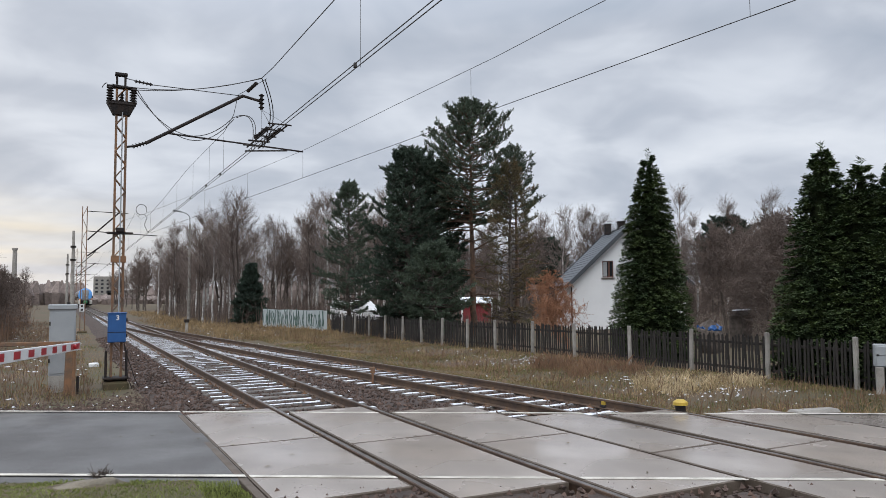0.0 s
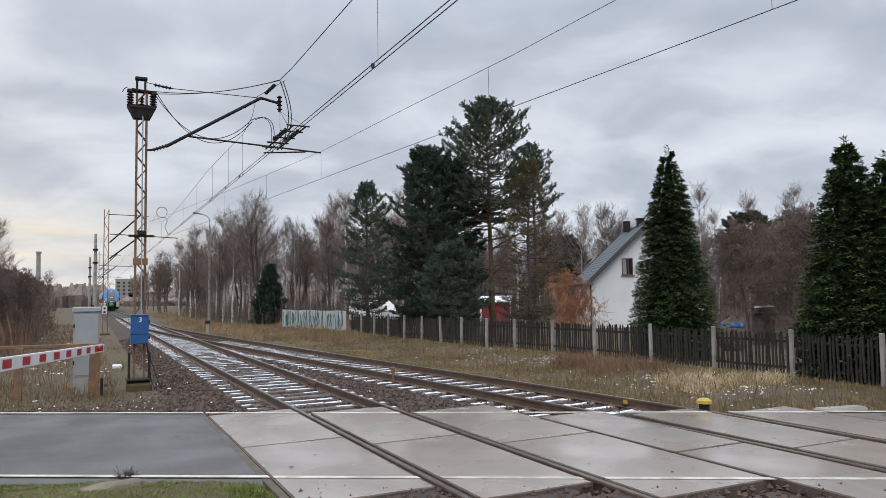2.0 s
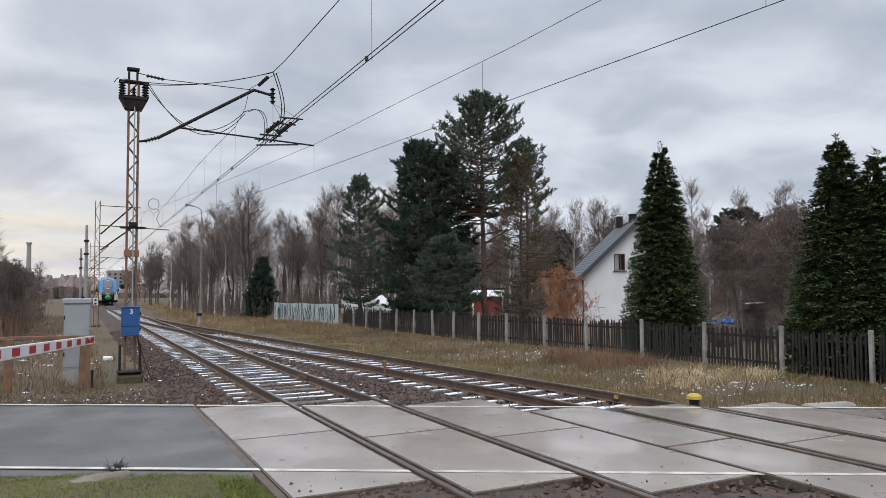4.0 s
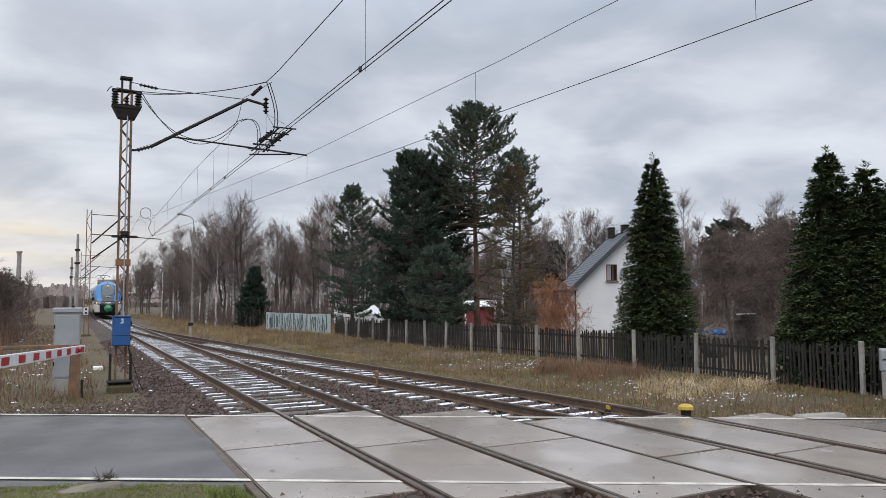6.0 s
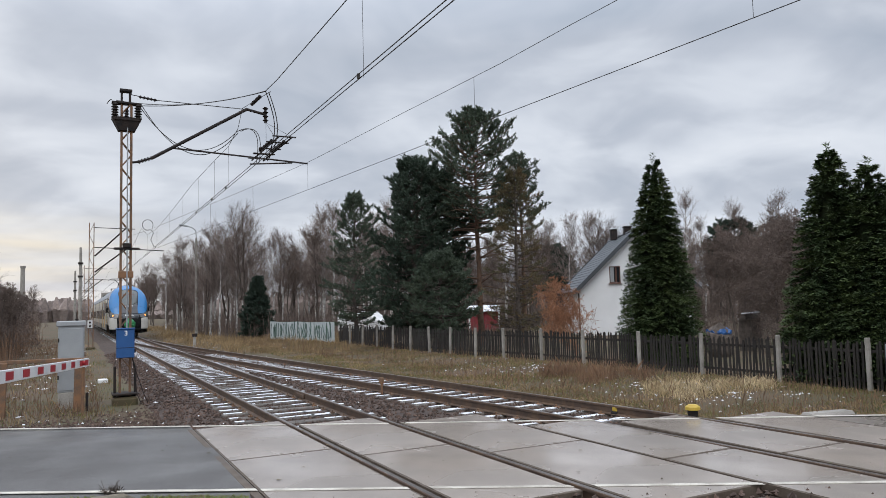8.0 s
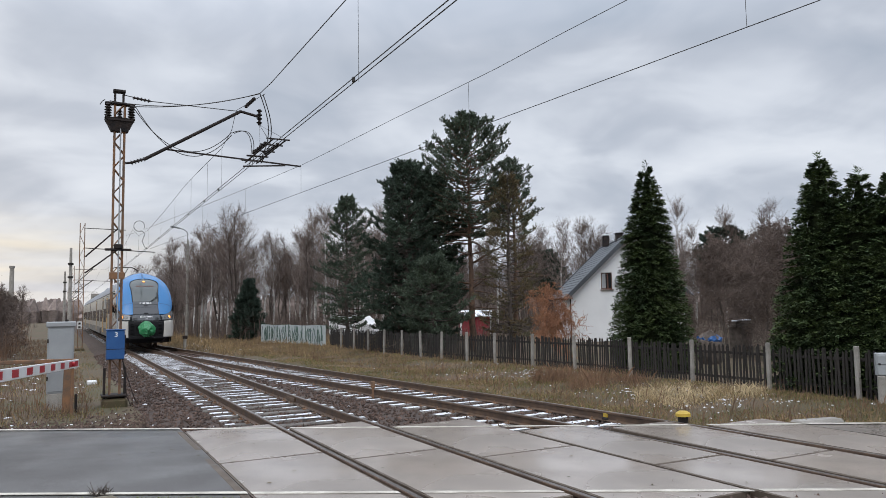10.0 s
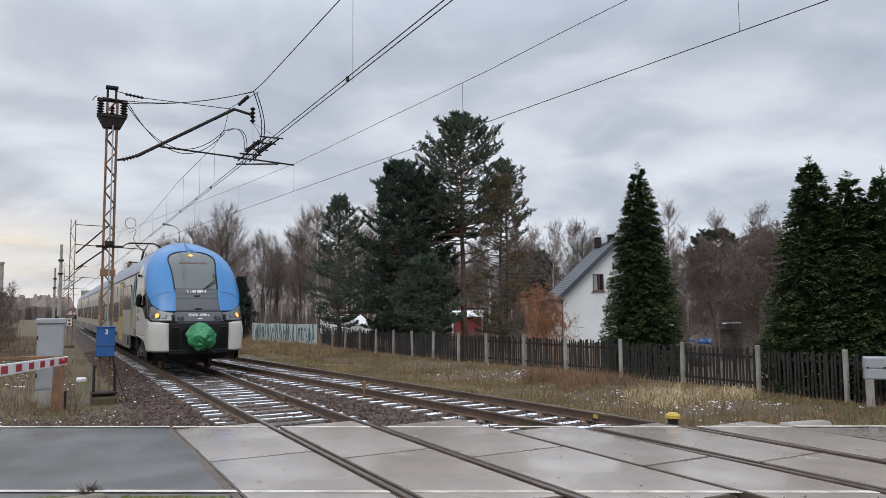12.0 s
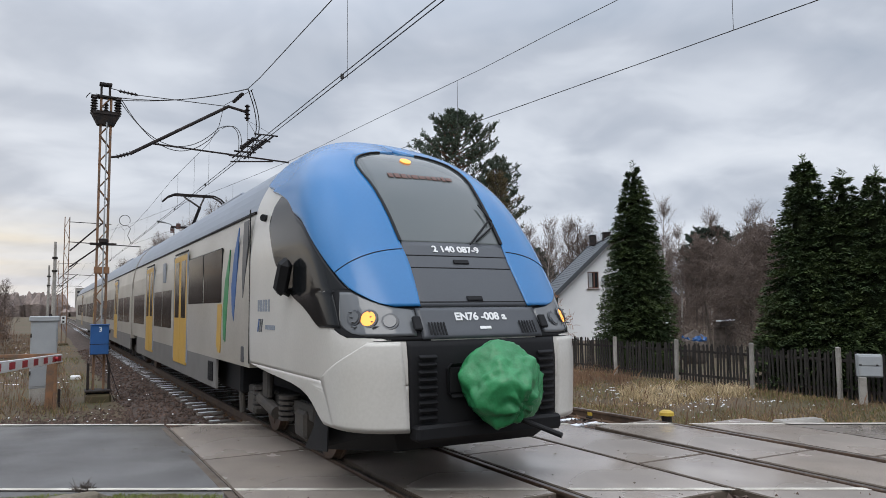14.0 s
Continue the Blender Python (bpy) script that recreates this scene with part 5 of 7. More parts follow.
def weeping_bush():
    """Leafless bush whose reddish twigs bend over and hang."""
    e = bare_tree_thing("weeping_bush", 33, 2.7, M_BARK, M_REDTWIG, "bare weeping bush with reddish hanging twigs", 4, lean=0.1, up=-0.35, wide=0.5, twigs=2)
    e["category"] = "bush"
    e.matrix_world = pose(13.4, 24.6, -0.35) @ Matrix.Diagonal((0.85, 0.85, 1.0, 1))


weeping_bush()


def build_woods():
    r = np.random.default_rng(41)
    birches = [wood_tree("birch", 50 + k, 12.5 + k * 0.6, M_BIRCH, M_TWIG, "slender leafless birch at the edge of a wood", 0.30, 64, 7, 5, 1.0, 0.30) for k in range(4)]
    broad = [wood_tree("bare_tree", 70 + k, 10.5 + k * 0.8, M_BARK, M_DARKTWIG, "leafless broad tree at the edge of a wood", 0.2, 80, 8, 5, 0.75, 0.36, 1 + k, 0.08) for k in range(3)]
    eye = np.array([-4.05, 0.0])
    spots = []

    def put(proto, bearing, dist, scale):
        b = math.radians(bearing)
        x, y = eye[0] + dist * math.sin(b), eye[1] + dist * math.cos(b)
        if x < 6.5 and y < 400:
            return
        m = pose(x, y, -0.45, 0, 0, r.uniform(0, 360)) @ Matrix.Diagonal((scale, scale, scale, 1))
        spots.append((proto, m, scale))

    # birch stand beyond the sheet fence
    for k in range(96):
        b = r.uniform(6.0, 26)
        put(birches[k % 4] if r.random() < 0.72 else broad[k % 3], b, r.uniform(70, 104) if b > 8 else r.uniform(88, 120), r.uniform(0.66, 0.94))
    # brown woods behind the gardens
    for k in range(104):
        b = r.uniform(25, 60)
        put(broad[k % 3] if r.random() < 0.7 else birches[k % 4], b, r.uniform(66, 110), r.uniform(0.62, 0.86))
    # far woods past the line's end
    for k in range(40):
        put(broad[k % 3], r.uniform(3.0, 9.0), r.uniform(130, 240), r.uniform(0.7, 1.0))
    first = {}
    for proto, m, s in spots:
        if proto not in first:
            first[proto] = True
            proto.matrix_world = m
        else:
            c = copy_thing(proto, Matrix())
            c.matrix_world = m
    # garden and fruit trees behind the fence
    fruit = bare_tree_thing("fruit_tree", 90, 4.6, M_BARK, M_DARKTWIG, "spreading leafless fruit tree in the garden", 4, lean=0.1, up=0.1, wide=0.75, twigs=3)
    fruit.matrix_world = pose(21.0, 20.0, -0.4)
    for x, y, s, a in ((24.0, 24.5, 1.1, 70), (28.0, 24.0, 1.25, 150), (33, 31, 1.2, 200), (23.5, 18.0, 1.1, 110), (26, 20, 1.2, 30)):
        c = copy_thing(fruit, Matrix())
        c.matrix_world = pose(x, y, -0.4, 0, 0, a) @ Matrix.Diagonal((s, s, s, 1))
    for x, y, s, a in ((-9.6, 42, 0.8, 10), (-11.5, 46, 0.95, 80), (-8.8, 51, 0.75, 150), (-12.5, 38, 0.7, 220), (-10.5, 58, 0.9, 300), (-13.5, 55, 1.0, 40), (-9.2, 66, 0.8, 120), (-14.5, 44, 0.9, 200), (-8.6, 78, 0.9, 260), (-11, 33, 0.55, 330), (-7.6, 44, 0.78, 15), (-8.3, 47, 0.85, 95), (-8.9, 43, 0.8, 170), (-7.9, 50.5, 0.85, 250), (-9.4, 49, 0.9, 60)):
        c = copy_thing(fruit, Matrix())
        tagged(c, "leafless brown shrub on the waste ground beside the line", "shrub")
        c.name = "bare_shrub"
        c.matrix_world = pose(x, y, -0.45, 0, 0, a) @ Matrix.Diagonal((s, s, s, 1))
    big = copy_thing(broad[1], Matrix())
    big.matrix_world = pose(9.5, 66, -0.45, 0, 0, 40)
    # left of the line
    for x, y, s, p in ((-10.5, 62, 0.75, 0), (-12.5, 48, 0.62, 1), (-15, 70, 0.8, 2), (-19, 90, 0.85, 1), (-13, 100, 0.55, 0), (-9.0, 34, 0.35, 2), (-22, 120, 0.9, 0), (-16, 140, 0.8, 2), (-11, 160, 0.7, 1), (-25, 170, 1.0, 2)):
        c = copy_thing(broad[p], Matrix())
        c.matrix_world = pose(x, y, -0.45, 0, 0, x * 40) @ Matrix.Diagonal((s, s, s, 1))


build_woods()


# ---- grass, weeds, stones: uncountable cover ----
def blades(name, n, box, height, width, mat, seed, label, category, keep=None, lean=0.5, patchy=0.0, near=(0, 12), pull=1.0):
    r = np.random.default_rng(seed)
    x0, x1, y0, y1 = box
    x = r.uniform(x0, x1, n)
    y = y0 + (y1 - y0) * r.uniform(0, 1, n) ** pull
    z = np.array([ground_z(a, b) for a, b in zip(x, y)])
    ok = np.ones(n, bool)
    if keep is not None:
        ok &= np.array([keep(a, b) for a, b in zip(x, y)])
    if patchy:
        ok &= np.array([fbm(a, b, 0.55) for a, b in zip(x, y)]) > r.uniform(-0.9, 0.6, n) * patchy
    x, y, z = x[ok], y[ok], z[ok]
    n = len(x)
    h = height * r.uniform(0.35, 1.25, n) * (1 + 0.4 * np.array([fbm(a, b, 0.4) for a, b in zip(x, y)]))
    a = r.uniform(0, 2 * np.pi, n)
    d = np.stack([np.cos(a), np.sin(a)], 1) * (lean * h * r.uniform(0.1, 1, n))[:, None]
    w = width * r.uniform(0.6, 1.4, n)
    b2 = r.uniform(0, 2 * np.pi, n)
    s = np.stack([np.cos(b2), np.sin(b2), np.zeros(n)], 1) * w[:, None] * 0.5
    base = np.stack([x, y, z - 0.02], 1)
    mid = base + np.stack([d[:, 0] * 0.35, d[:, 1] * 0.35, h * 0.6], 1)
    tip = base + np.stack([d[:, 0], d[:, 1], h], 1)
    v = np.stack([base - s, base + s, mid + s * 0.7, tip, mid - s * 0.7], 1).reshape(-1, 3)
    f = np.arange(n * 5).reshape(-1, 5)
    tagged(link_mesh(name, v, f, mat), label, category, kind="stuff")


def off_road(x, y):
    return abs(road_v(x, y)) > 2.9 and not (-2.7 < x < track2_x(y) + 2.2) and not (-2.5 < x < 7.2 and abs(road_v(x, y)) < 3.6)


def build_cover():
    right = lambda x, y: off_road(x, y) and x > track2_x(y) + 2.3
    left = lambda x, y: off_road(x, y) and x < -2.6
    blades("dry_grass", 85000, (5, 12.3, 6, 62), 0.13, 0.011, M_DRYGRASS, 101, "straw-coloured dry winter grass on the verge", "grass", right, 1.3, 1.1, pull=1.4)
    blades("dry_grass", 9000, (8.0, 11.9, 11.2, 15.4), 0.24, 0.012, M_STRAW, 131, "bleached straw heap lodged on the bank", "grass", lambda x, y: right(x, y) and ((x - 10.0) / 1.7) ** 2 + ((y - 13.4) / 2.0) ** 2 < 0.7 + 1.1 * fbm(x, y, 0.9), 1.5, 0.7)
    blades("winter_grass", 120000, (5, 12.6, 6, 50), 0.085, 0.011, M_GREENGRASS, 102, "short yellowish green winter grass on the verge", "grass", right, 0.9, 0.4, pull=1.4)
    blades("brown_weeds", 14000, (6.3, 11.8, 9, 60), 0.36, 0.008, M_WEED, 103, "brown dead weed stalks along the fence", "weeds", right, 0.35, 0.9, pull=1.2)
    blades("brown_weeds", 13000, (8.7, 11.9, 15.6, 21.5), 0.42, 0.007, M_REDWEED, 113, "thicket of reddish brown dead stalks", "weeds", lambda x, y: right(x, y) and ((x - 10.4) / 1.3) ** 2 + ((y - 18.2) / 2.6) ** 2 < 0.7 + 1.2 * fbm(x, y, 0.8), 0.8, 0.9)
    blades("dry_grass", 7000, (-6.5, -2.6, 17, 60), 0.20, 0.010, M_DRYGRASS, 104, "straw-coloured dry grass beside the line", "grass", lambda x, y: left(x, y) and y > 17.6, 0.8, 0.6, pull=1.6)
    blades("winter_grass", 5000, (-6, -2.6, 16, 40), 0.11, 0.012, M_GREENGRASS, 105, "short winter grass beside the line", "grass", lambda x, y: left(x, y) and y > 17.6, 0.8, 0.4, pull=1.6)
    blades("brown_weeds", 46000, (-16, -3.4, 18.5, 80), 0.30, 0.01, M_WEED, 106, "brown dead weeds on waste ground", "weeds", left, 0.4, 0.9, pull=1.3)
    blades("green_grass", 95000, (-7.0, -2.0, 5.2, 9.9), 0.038, 0.008, M_LAWN, 107, "short damp green grass at the road edge", "grass", lambda x, y: ((x + 3.78) / 0.4) ** 2 + ((y - 8.6) / 0.22) ** 2 > 1 and road_v(x, y) < -2.32 and (x < -2.3 or (y < 6.7 and x < -1.1)), 1.0, 0.0)
    blades("dry_grass", 40000, (4, 40, 50, 130), 0.45, 0.03, M_DRYGRASS, 108, "tall dry grass before the wood", "grass", lambda x, y: x > track2_x(y) + 2.4 and x < 4 + y * 0.45, 0.6, 0.8)
    blades("dry_grass", 30000, (2.5, 14, 38, 80), 0.3, 0.022, M_DRYGRASS, 121, "dry yellow grass along the branch of the line", "grass", lambda x, y: x > track2_x(y) + 2.4, 0.7, 0.5)
    blades("undergrowth", 42000, (7, 90, 58, 110), 2.2, 0.035, M_DARKTWIG, 109, "brown leafless undergrowth under the trees", "undergrowth", lambda x, y: x > 6.5 + max(0, 62 - y), 0.4, 0.9)
    blades("undergrowth", 9000, (-18, -6.5, 30, 75), 1.9, 0.02, M_WEED, 120, "brown leafless shrubs on waste ground left of the line", "shrubs", lambda x, y: x < -6.2 - max(0, 40 - y) * 0.1, 0.4, 0.5)
    blades("undergrowth", 9000, (-60, -8, 45, 200), 2.2, 0.04, M_WEED, 110, "brown leafless scrub on waste ground", "undergrowth", lambda x, y: x < -7 - y * 0.02, 0.4, 0.9)
    blades("undergrowth", 14000, (14, 48, 20, 60), 1.2, 0.018, M_DARKTWIG, 111, "bare garden shrubs behind the fence", "shrubs", lambda x, y: x > 14.5 and math.hypot(x - 31, y - 41) > 7 and not 34 < math.degrees(math.atan2(x + 4.05, y)) < 44.5 and not (44 < math.degrees(math.atan2(x + 4.05, y)) < 53 and math.hypot(x + 4, y) < 37), 0.5, 0.9)


build_cover()


def build_stones():
    r = np.random.default_rng(61)
    n = 36000
    y = 6 + 40 * r.uniform(0, 1, n) ** 1.9
    x2 = np.array([track2_x(b) for b in y])
    x = -3.1 + (x2 + 5.5) * r.uniform(0, 1, n)
    rv = np.array([abs(road_v(a, b)) for a, b in zip(x, y)])
    decks = [(-2.3, 0.75, 6.8, 12.95), (-0.76, 0.76, 6.15, 12.3), (0.76, 2.4, 5.35, 11.5), (2.35, 3.62, 3.8, 9.95), (3.62, 5.2, 3.2, 9.4), (5.2, 6.6, 2.5, 8.7)]
    ok = np.ones(n, bool)
    for a, b, c, d in decks:
        ok &= ~((x > a) & (x < b) & (y > c) & (y < d))
    x, y, x2 = x[ok], y[ok], x2[ok]
    e = np.minimum(np.minimum((x + 2.95) / 1.1, (x2 + 2.4 - x) / 0.75), 1)
    z = -0.5 + 0.285 * np.maximum(e, 0) + 0.012
    # scattered brown rubble on the left verge by the road
    m = 16000
    xa, ya = r.uniform(-9, -2.4, m), r.uniform(12.5, 19.5, m)
    keep = np.array([road_v(a, b) > 2.45 for a, b in zip(xa, ya)]) & (ya - 13.5 < r.uniform(0.5, 6, m))
    xa, ya = xa[keep], ya[keep]
    za = np.array([ground_z(a, b) for a, b in zip(xa, ya)])
    mb = 5000
    xb, yb = r.uniform(-2.2, 6.8, mb), r.uniform(1.5, 8, mb)
    okb = np.array([road_v(a, b) < -2.3 for a, b in zip(xb, yb)])
    xb, yb = xb[okb], yb[okb]
    P = np.concatenate([np.stack([x, y, z], 1), np.stack([xa, ya, za], 1), np.stack([xb, yb, np.full(len(xb), -0.04)], 1)])
    k = len(P)
    s = r.uniform(0.018, 0.042, k)
    o = np.array([[1, 0, 0], [-1, 0, 0], [0, 1, 0], [0, -1, 0], [0, 0, 1], [0, 0, -1]], float)
    v = o[None] * s[:, None, None] * r.uniform(0.65, 1.3, (k, 6, 1)) + r.normal(0, 0.25, (k, 6, 3)) * s[:, None, None] + P[:, None]
    tri = np.array([[0, 2, 4], [2, 1, 4], [1, 3, 4], [3, 0, 4], [2, 0, 5], [1, 2, 5], [3, 1, 5], [0, 3, 5]])
    f = (np.arange(k)[:, None, None] * 6 + tri[None]).reshape(-1, 3)
    tagged(link_mesh("ballast_stones", v.reshape(-1, 3), f, M_STONE), "loose brown crushed stones of the ballast", "stones", kind="stuff")
    # thin remains of snow in hollows
    vs, fs = [], []
    spots = [(r.uniform(6.6, 11.6), r.uniform(8.5, 30), r.uniform(0.02, 0.09)) for _ in range(70)] + [(r.uniform(-8, -2.8), r.uniform(15.2, 45), r.uniform(0.03, 0.13)) for _ in range(60)]
    spots += [(r.uniform(9.0, 11.0), r.uniform(12.5, 16.0), r.uniform(0.05, 0.16)) for _ in range(22)] + [(r.uniform(-2.4, track2_x(30) + 2), r.uniform(14, 40), r.uniform(0.03, 0.09)) for _ in range(120)]
    spots += [(r.normal(10.2, 1.0), r.normal(13.4, 1.2), r.uniform(0.012, 0.055)) for _ in range(230)] + [(r.normal(10.0, 0.8), r.normal(21.2, 1.6), r.uniform(0.015, 0.075)) for _ in range(150)]
    spots += [(r.uniform(-6.5, -2.7), r.normal(17.0, 0.9), r.uniform(0.015, 0.07)) for _ in range(55)] + [(r.uniform(-12, -3.4), r.uniform(26, 60), r.uniform(0.05, 0.3)) for _ in range(90)] + [(r.uniform(4.0, 9.5), r.uniform(45, 70), r.uniform(0.05, 0.3)) for _ in range(90)]
    for a, b, rad in spots:
        if a > 12.2 and b < 40:
            continue
        if not (abs(road_v(a, b)) > 2.9):
            continue
        on_bed = -2.3 < a < track2_x(b) + 2.1
        base = len(vs)
        zz = (-0.195 if on_bed else ground_z(a, b) + 0.03)
        for i in range(9):
            q = 2 * np.pi * i / 9
            rr = 0.7 * rad * r.uniform(0.4, 1.2)
            vs.append((a + math.cos(q) * rr, b + math.sin(q) * rr, zz - 0.02))
        vs.append((a, b, zz + 0.004))
        fs += [(base + i, base + (i + 1) % 9, base + 9) for i in range(9)]
    tagged(link_mesh("snow_remains", vs, np.array(fs), M_SNOW), "thin scattered remains of snow on the verges", "snow", kind="stuff")


build_stones()


def build_distance():
    """Far skyline past the end of the line: woods, chimney, buildings."""
    ch = empty("factory_chimney", pose(-20.5, 300, -0.5), "tall slim factory chimney far away", "chimney")
    part("shaft", rod_bm((0, 0, 0), (0, 0, 20.5), 0.95, 0.7, 14), M_CONC, ch)
    part("rim", rod_bm((0, 0, 20.0), (0, 0, 20.7), 0.95, 0.95, 14), M_CONC, ch)
    for x, y, w, h in ((22, 640, 13, 20), (40, 640, 30, 9), (-52, 480, 18, 7)):
        b = empty("distant_block", pose(x, y, -0.5), "pale distant apartment block on the skyline", "building", "distant blocks")
        part("wall", box_bm((w, 12, h), (0, 0, h / 2), bevel=0.1), M_CONC, b)
        for fl in range(int(h // 3)):
            for k in range(int(w // 4)):
                part("window", box_bm((1.8, 0.2, 1.4), (-w / 2 + 2 + k * 4, -6.05, 1.8 + fl * 3)), M_PANE, b)
    r = np.random.default_rng(77)
    n = 3600
    x = r.uniform(-330, 420, n)
    y = r.uniform(300, 430, n)
    gap = (x > 2) & (x < 34)
    h = (8.5 + 3.5 * np.array([noise.noise(Vector((a * 0.03, 1, 0))) for a in x])) * r.uniform(0.75, 1.1, n) * np.where(gap, 0.35, 1)
    segs = []
    for a, b, c in zip(x, y, h):
        segs.append([a, b, -0.5, a + r.normal(0, 0.5), b, c * 0.5, 1.4, 2.2])
        segs.append([a, b, c * 0.45, a + r.normal(0, 0.4), b, c, 2.2, 0.3])
    v, f = tubes(segs, 5)
    tagged(link_mesh("far_woods", v, f, M_TWIG), "distant brown woods on the horizon", "woods", kind="stuff")


build_distance()


def build_leaves():
    """Fallen leaves and grit on the wet deck and the lane."""
    r = np.random.default_rng(91)
    v, f = [], []
    for k in range(75):
        x = r.uniform(-6, 7)
        y = ROAD_MID + ROAD_SLOPE * x + r.uniform(-2.5, 2.5) * 1.0
        a, l = r.uniform(0, 6.28), r.uniform(0.012, 0.045)
        c, s_ = math.cos(a), math.sin(a)
        b = len(v)
        for p, q, z in ((-l, 0, 0.0), (0, l * 0.5, 0.006), (l, 0, 0.002), (0, -l * 0.45, 0.004)):
            v.append((x + c * p - s_ * q, y + s_ * p + c * q, 0.006 + z))
        f.append((b, b + 1, b + 2, b + 3))
    tagged(link_mesh("fallen_leaves", v, np.array(f), M_RUSTLEAF), "dark wet fallen leaves scattered on the crossing", "leaves", kind="stuff")


build_leaves()

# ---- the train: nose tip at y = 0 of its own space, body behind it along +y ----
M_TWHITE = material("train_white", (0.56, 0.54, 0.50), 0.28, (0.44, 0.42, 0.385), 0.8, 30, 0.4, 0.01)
M_TBLUE = material("train_blue", (0.018, 0.150, 0.375), 0.22, (0.016, 0.134, 0.335), 0.8, 30, 0.4, 0.01)
M_TGREY = material("train_grey", (0.055, 0.06, 0.068), 0.4, (0.045, 0.048, 0.055), 1, 40, 0.4, 0.01)
# black of the train parts, lowered to include shadow under the nose
M_TBLACK = material("train_black", (0.007, 0.007, 0.008), 0.6, (0.011, 0.011, 0.012), 2, 40, 0.5, 0.05, spec=0.2)
# grimy steel, darkened further to hold the shade beneath the cars
M_BOGIE = material("grimy_shaded_bogie_steel", (0.030, 0.027, 0.024), 0.8, (0.055, 0.045, 0.036), 4, 50, 0.8, 0.2)
# car sides: a darker, browner white than the cab shell
M_TSIDE = material("darker_train_white", (0.41, 0.385, 0.345), 0.34, (0.30, 0.275, 0.235), 0.5, 24, 0.6, 0.01)
M_TROOF = material("train_roof_grey", (0.215, 0.245, 0.29), 0.4, (0.165, 0.19, 0.23), 1, 30, 0.5, 0.02)
M_TSKIRT = material("train_dark_skirt", (0.165, 0.158, 0.15), 0.5, (0.12, 0.115, 0.11), 2, 30, 0.5, 0.03)
M_TDOOR = material("train_yellow_door", (0.52, 0.31, 0.055), 0.4, (0.42, 0.25, 0.05), 2, 30, 0.4, 0.02)
M_TGLASS = glassy("train_glass", (0.016, 0.015, 0.015), 0.14, 0.14)
M_CABGLASS = glassy("cab_side_glass", (0.010, 0.011, 0.012), 0.10, 0.14)
M_WINDSCREEN = glassy("windscreen_glass", (0.075, 0.085, 0.083), 0.05, 0.6)
M_LENS = glassy("headlight_lens", (0.085, 0.09, 0.095), 0.08, 0.7)
M_TARP = material("green_tarpaulin", (0.030, 0.235, 0.085), 0.42, (0.016, 0.15, 0.05), 5, 50, 0.7, 0.15)
M_LAMP = emitting("warm_headlight", (1.0, 0.36, 0.07), 2.0)
M_AMBER = emitting("amber_display", (0.42, 0.16, 0.10), 0.10)

NOSE_Z = [(0.3, 0.0), (1.3, 0.0), (1.57, 0.03), (1.8, 0.15), (2.0, 0.27), (2.43, 0.57), (2.6, 0.70), (3.0, 1.03), (3.4, 1.42), (3.7, 1.80), (3.95, 2.2), (4.17, 2.75), (4.33, 3.3), (4.43, 3.95)]
WIDE_Z = [(0.3, 1.38), (0.8, 1.44), (1.6, 1.47), (2.6, 1.47), (3.0, 1.44), (3.4, 1.36), (3.75, 1.2), (4.02, 0.98), (4.22, 0.70), (4.35, 0.40), (4.43, 0.0)]
CORNER = 1.0


def smooth_interp(table, x):
    """Monotone cubic through a short table of pairs."""
    xs, ys = [p[0] for p in table], [p[1] for p in table]
    if x <= xs[0]:
        return ys[0]
    if x >= xs[-1]:
        return ys[-1]
    i = max(k for k in range(len(xs) - 1) if xs[k] <= x)

    def slope(k):
        if k <= 0 or k >= len(xs) - 1:
            k0, k1 = max(k - 1, 0), min(k + 1, len(xs) - 1)
            return (ys[k1] - ys[k0]) / (xs[k1] - xs[k0])
        a, b = (ys[k] - ys[k - 1]) / (xs[k] - xs[k - 1]), (ys[k + 1] - ys[k]) / (xs[k + 1] - xs[k])
        return 0 if a * b <= 0 else 2 * a * b / (a + b)

    h = xs[i + 1] - xs[i]
    t = (x - xs[i]) / h
    m0, m1 = slope(i) * h, slope(i + 1) * h
    return (2 * t**3 - 3 * t**2 + 1) * ys[i] + (t**3 - 2 * t**2 + t) * m0 + (-2 * t**3 + 3 * t**2) * ys[i + 1] + (t**3 - t**2) * m1


def skin(q, z, off=0.0):
    """A point of the nose skin: |q| 0 is the middle, 1 the end of the rounded corner, beyond it metres along the side."""
    w, f = smooth_interp(WIDE_Z, z), smooth_interp(NOSE_Z, z)
    s, a = (1 if q >= 0 else -1), abs(q)
    p = 2.0 / 3.4
    if a <= 1:
        c, sn = math.cos(a * math.pi / 2), math.sin(a * math.pi / 2)
        x, d = w * sn**p, CORNER * (1 - max(c, 0.0) ** p)
        n = Vector((s * sn ** (2 - p), -max(c, 1e-4) ** (2 - p) * 1.0, 0))
    else:
        x, d, n = w, CORNER + (a - 1), Vector((s, 0, 0))
    point = Vector((s * x, f + d, z))
    if off:
        e = 0.01
        dz = (smooth_interp(WIDE_Z, z + e) - smooth_interp(WIDE_Z, z - e)) / (2 * e)
        df = (smooth_interp(NOSE_Z, z + e) - smooth_interp(NOSE_Z, z - e)) / (2 * e)
        n.normalize()
        n.z = -(abs(n.x) * dz * 1.0) + abs(n.y) * df
        n.normalize()
        point += n * off
    return point


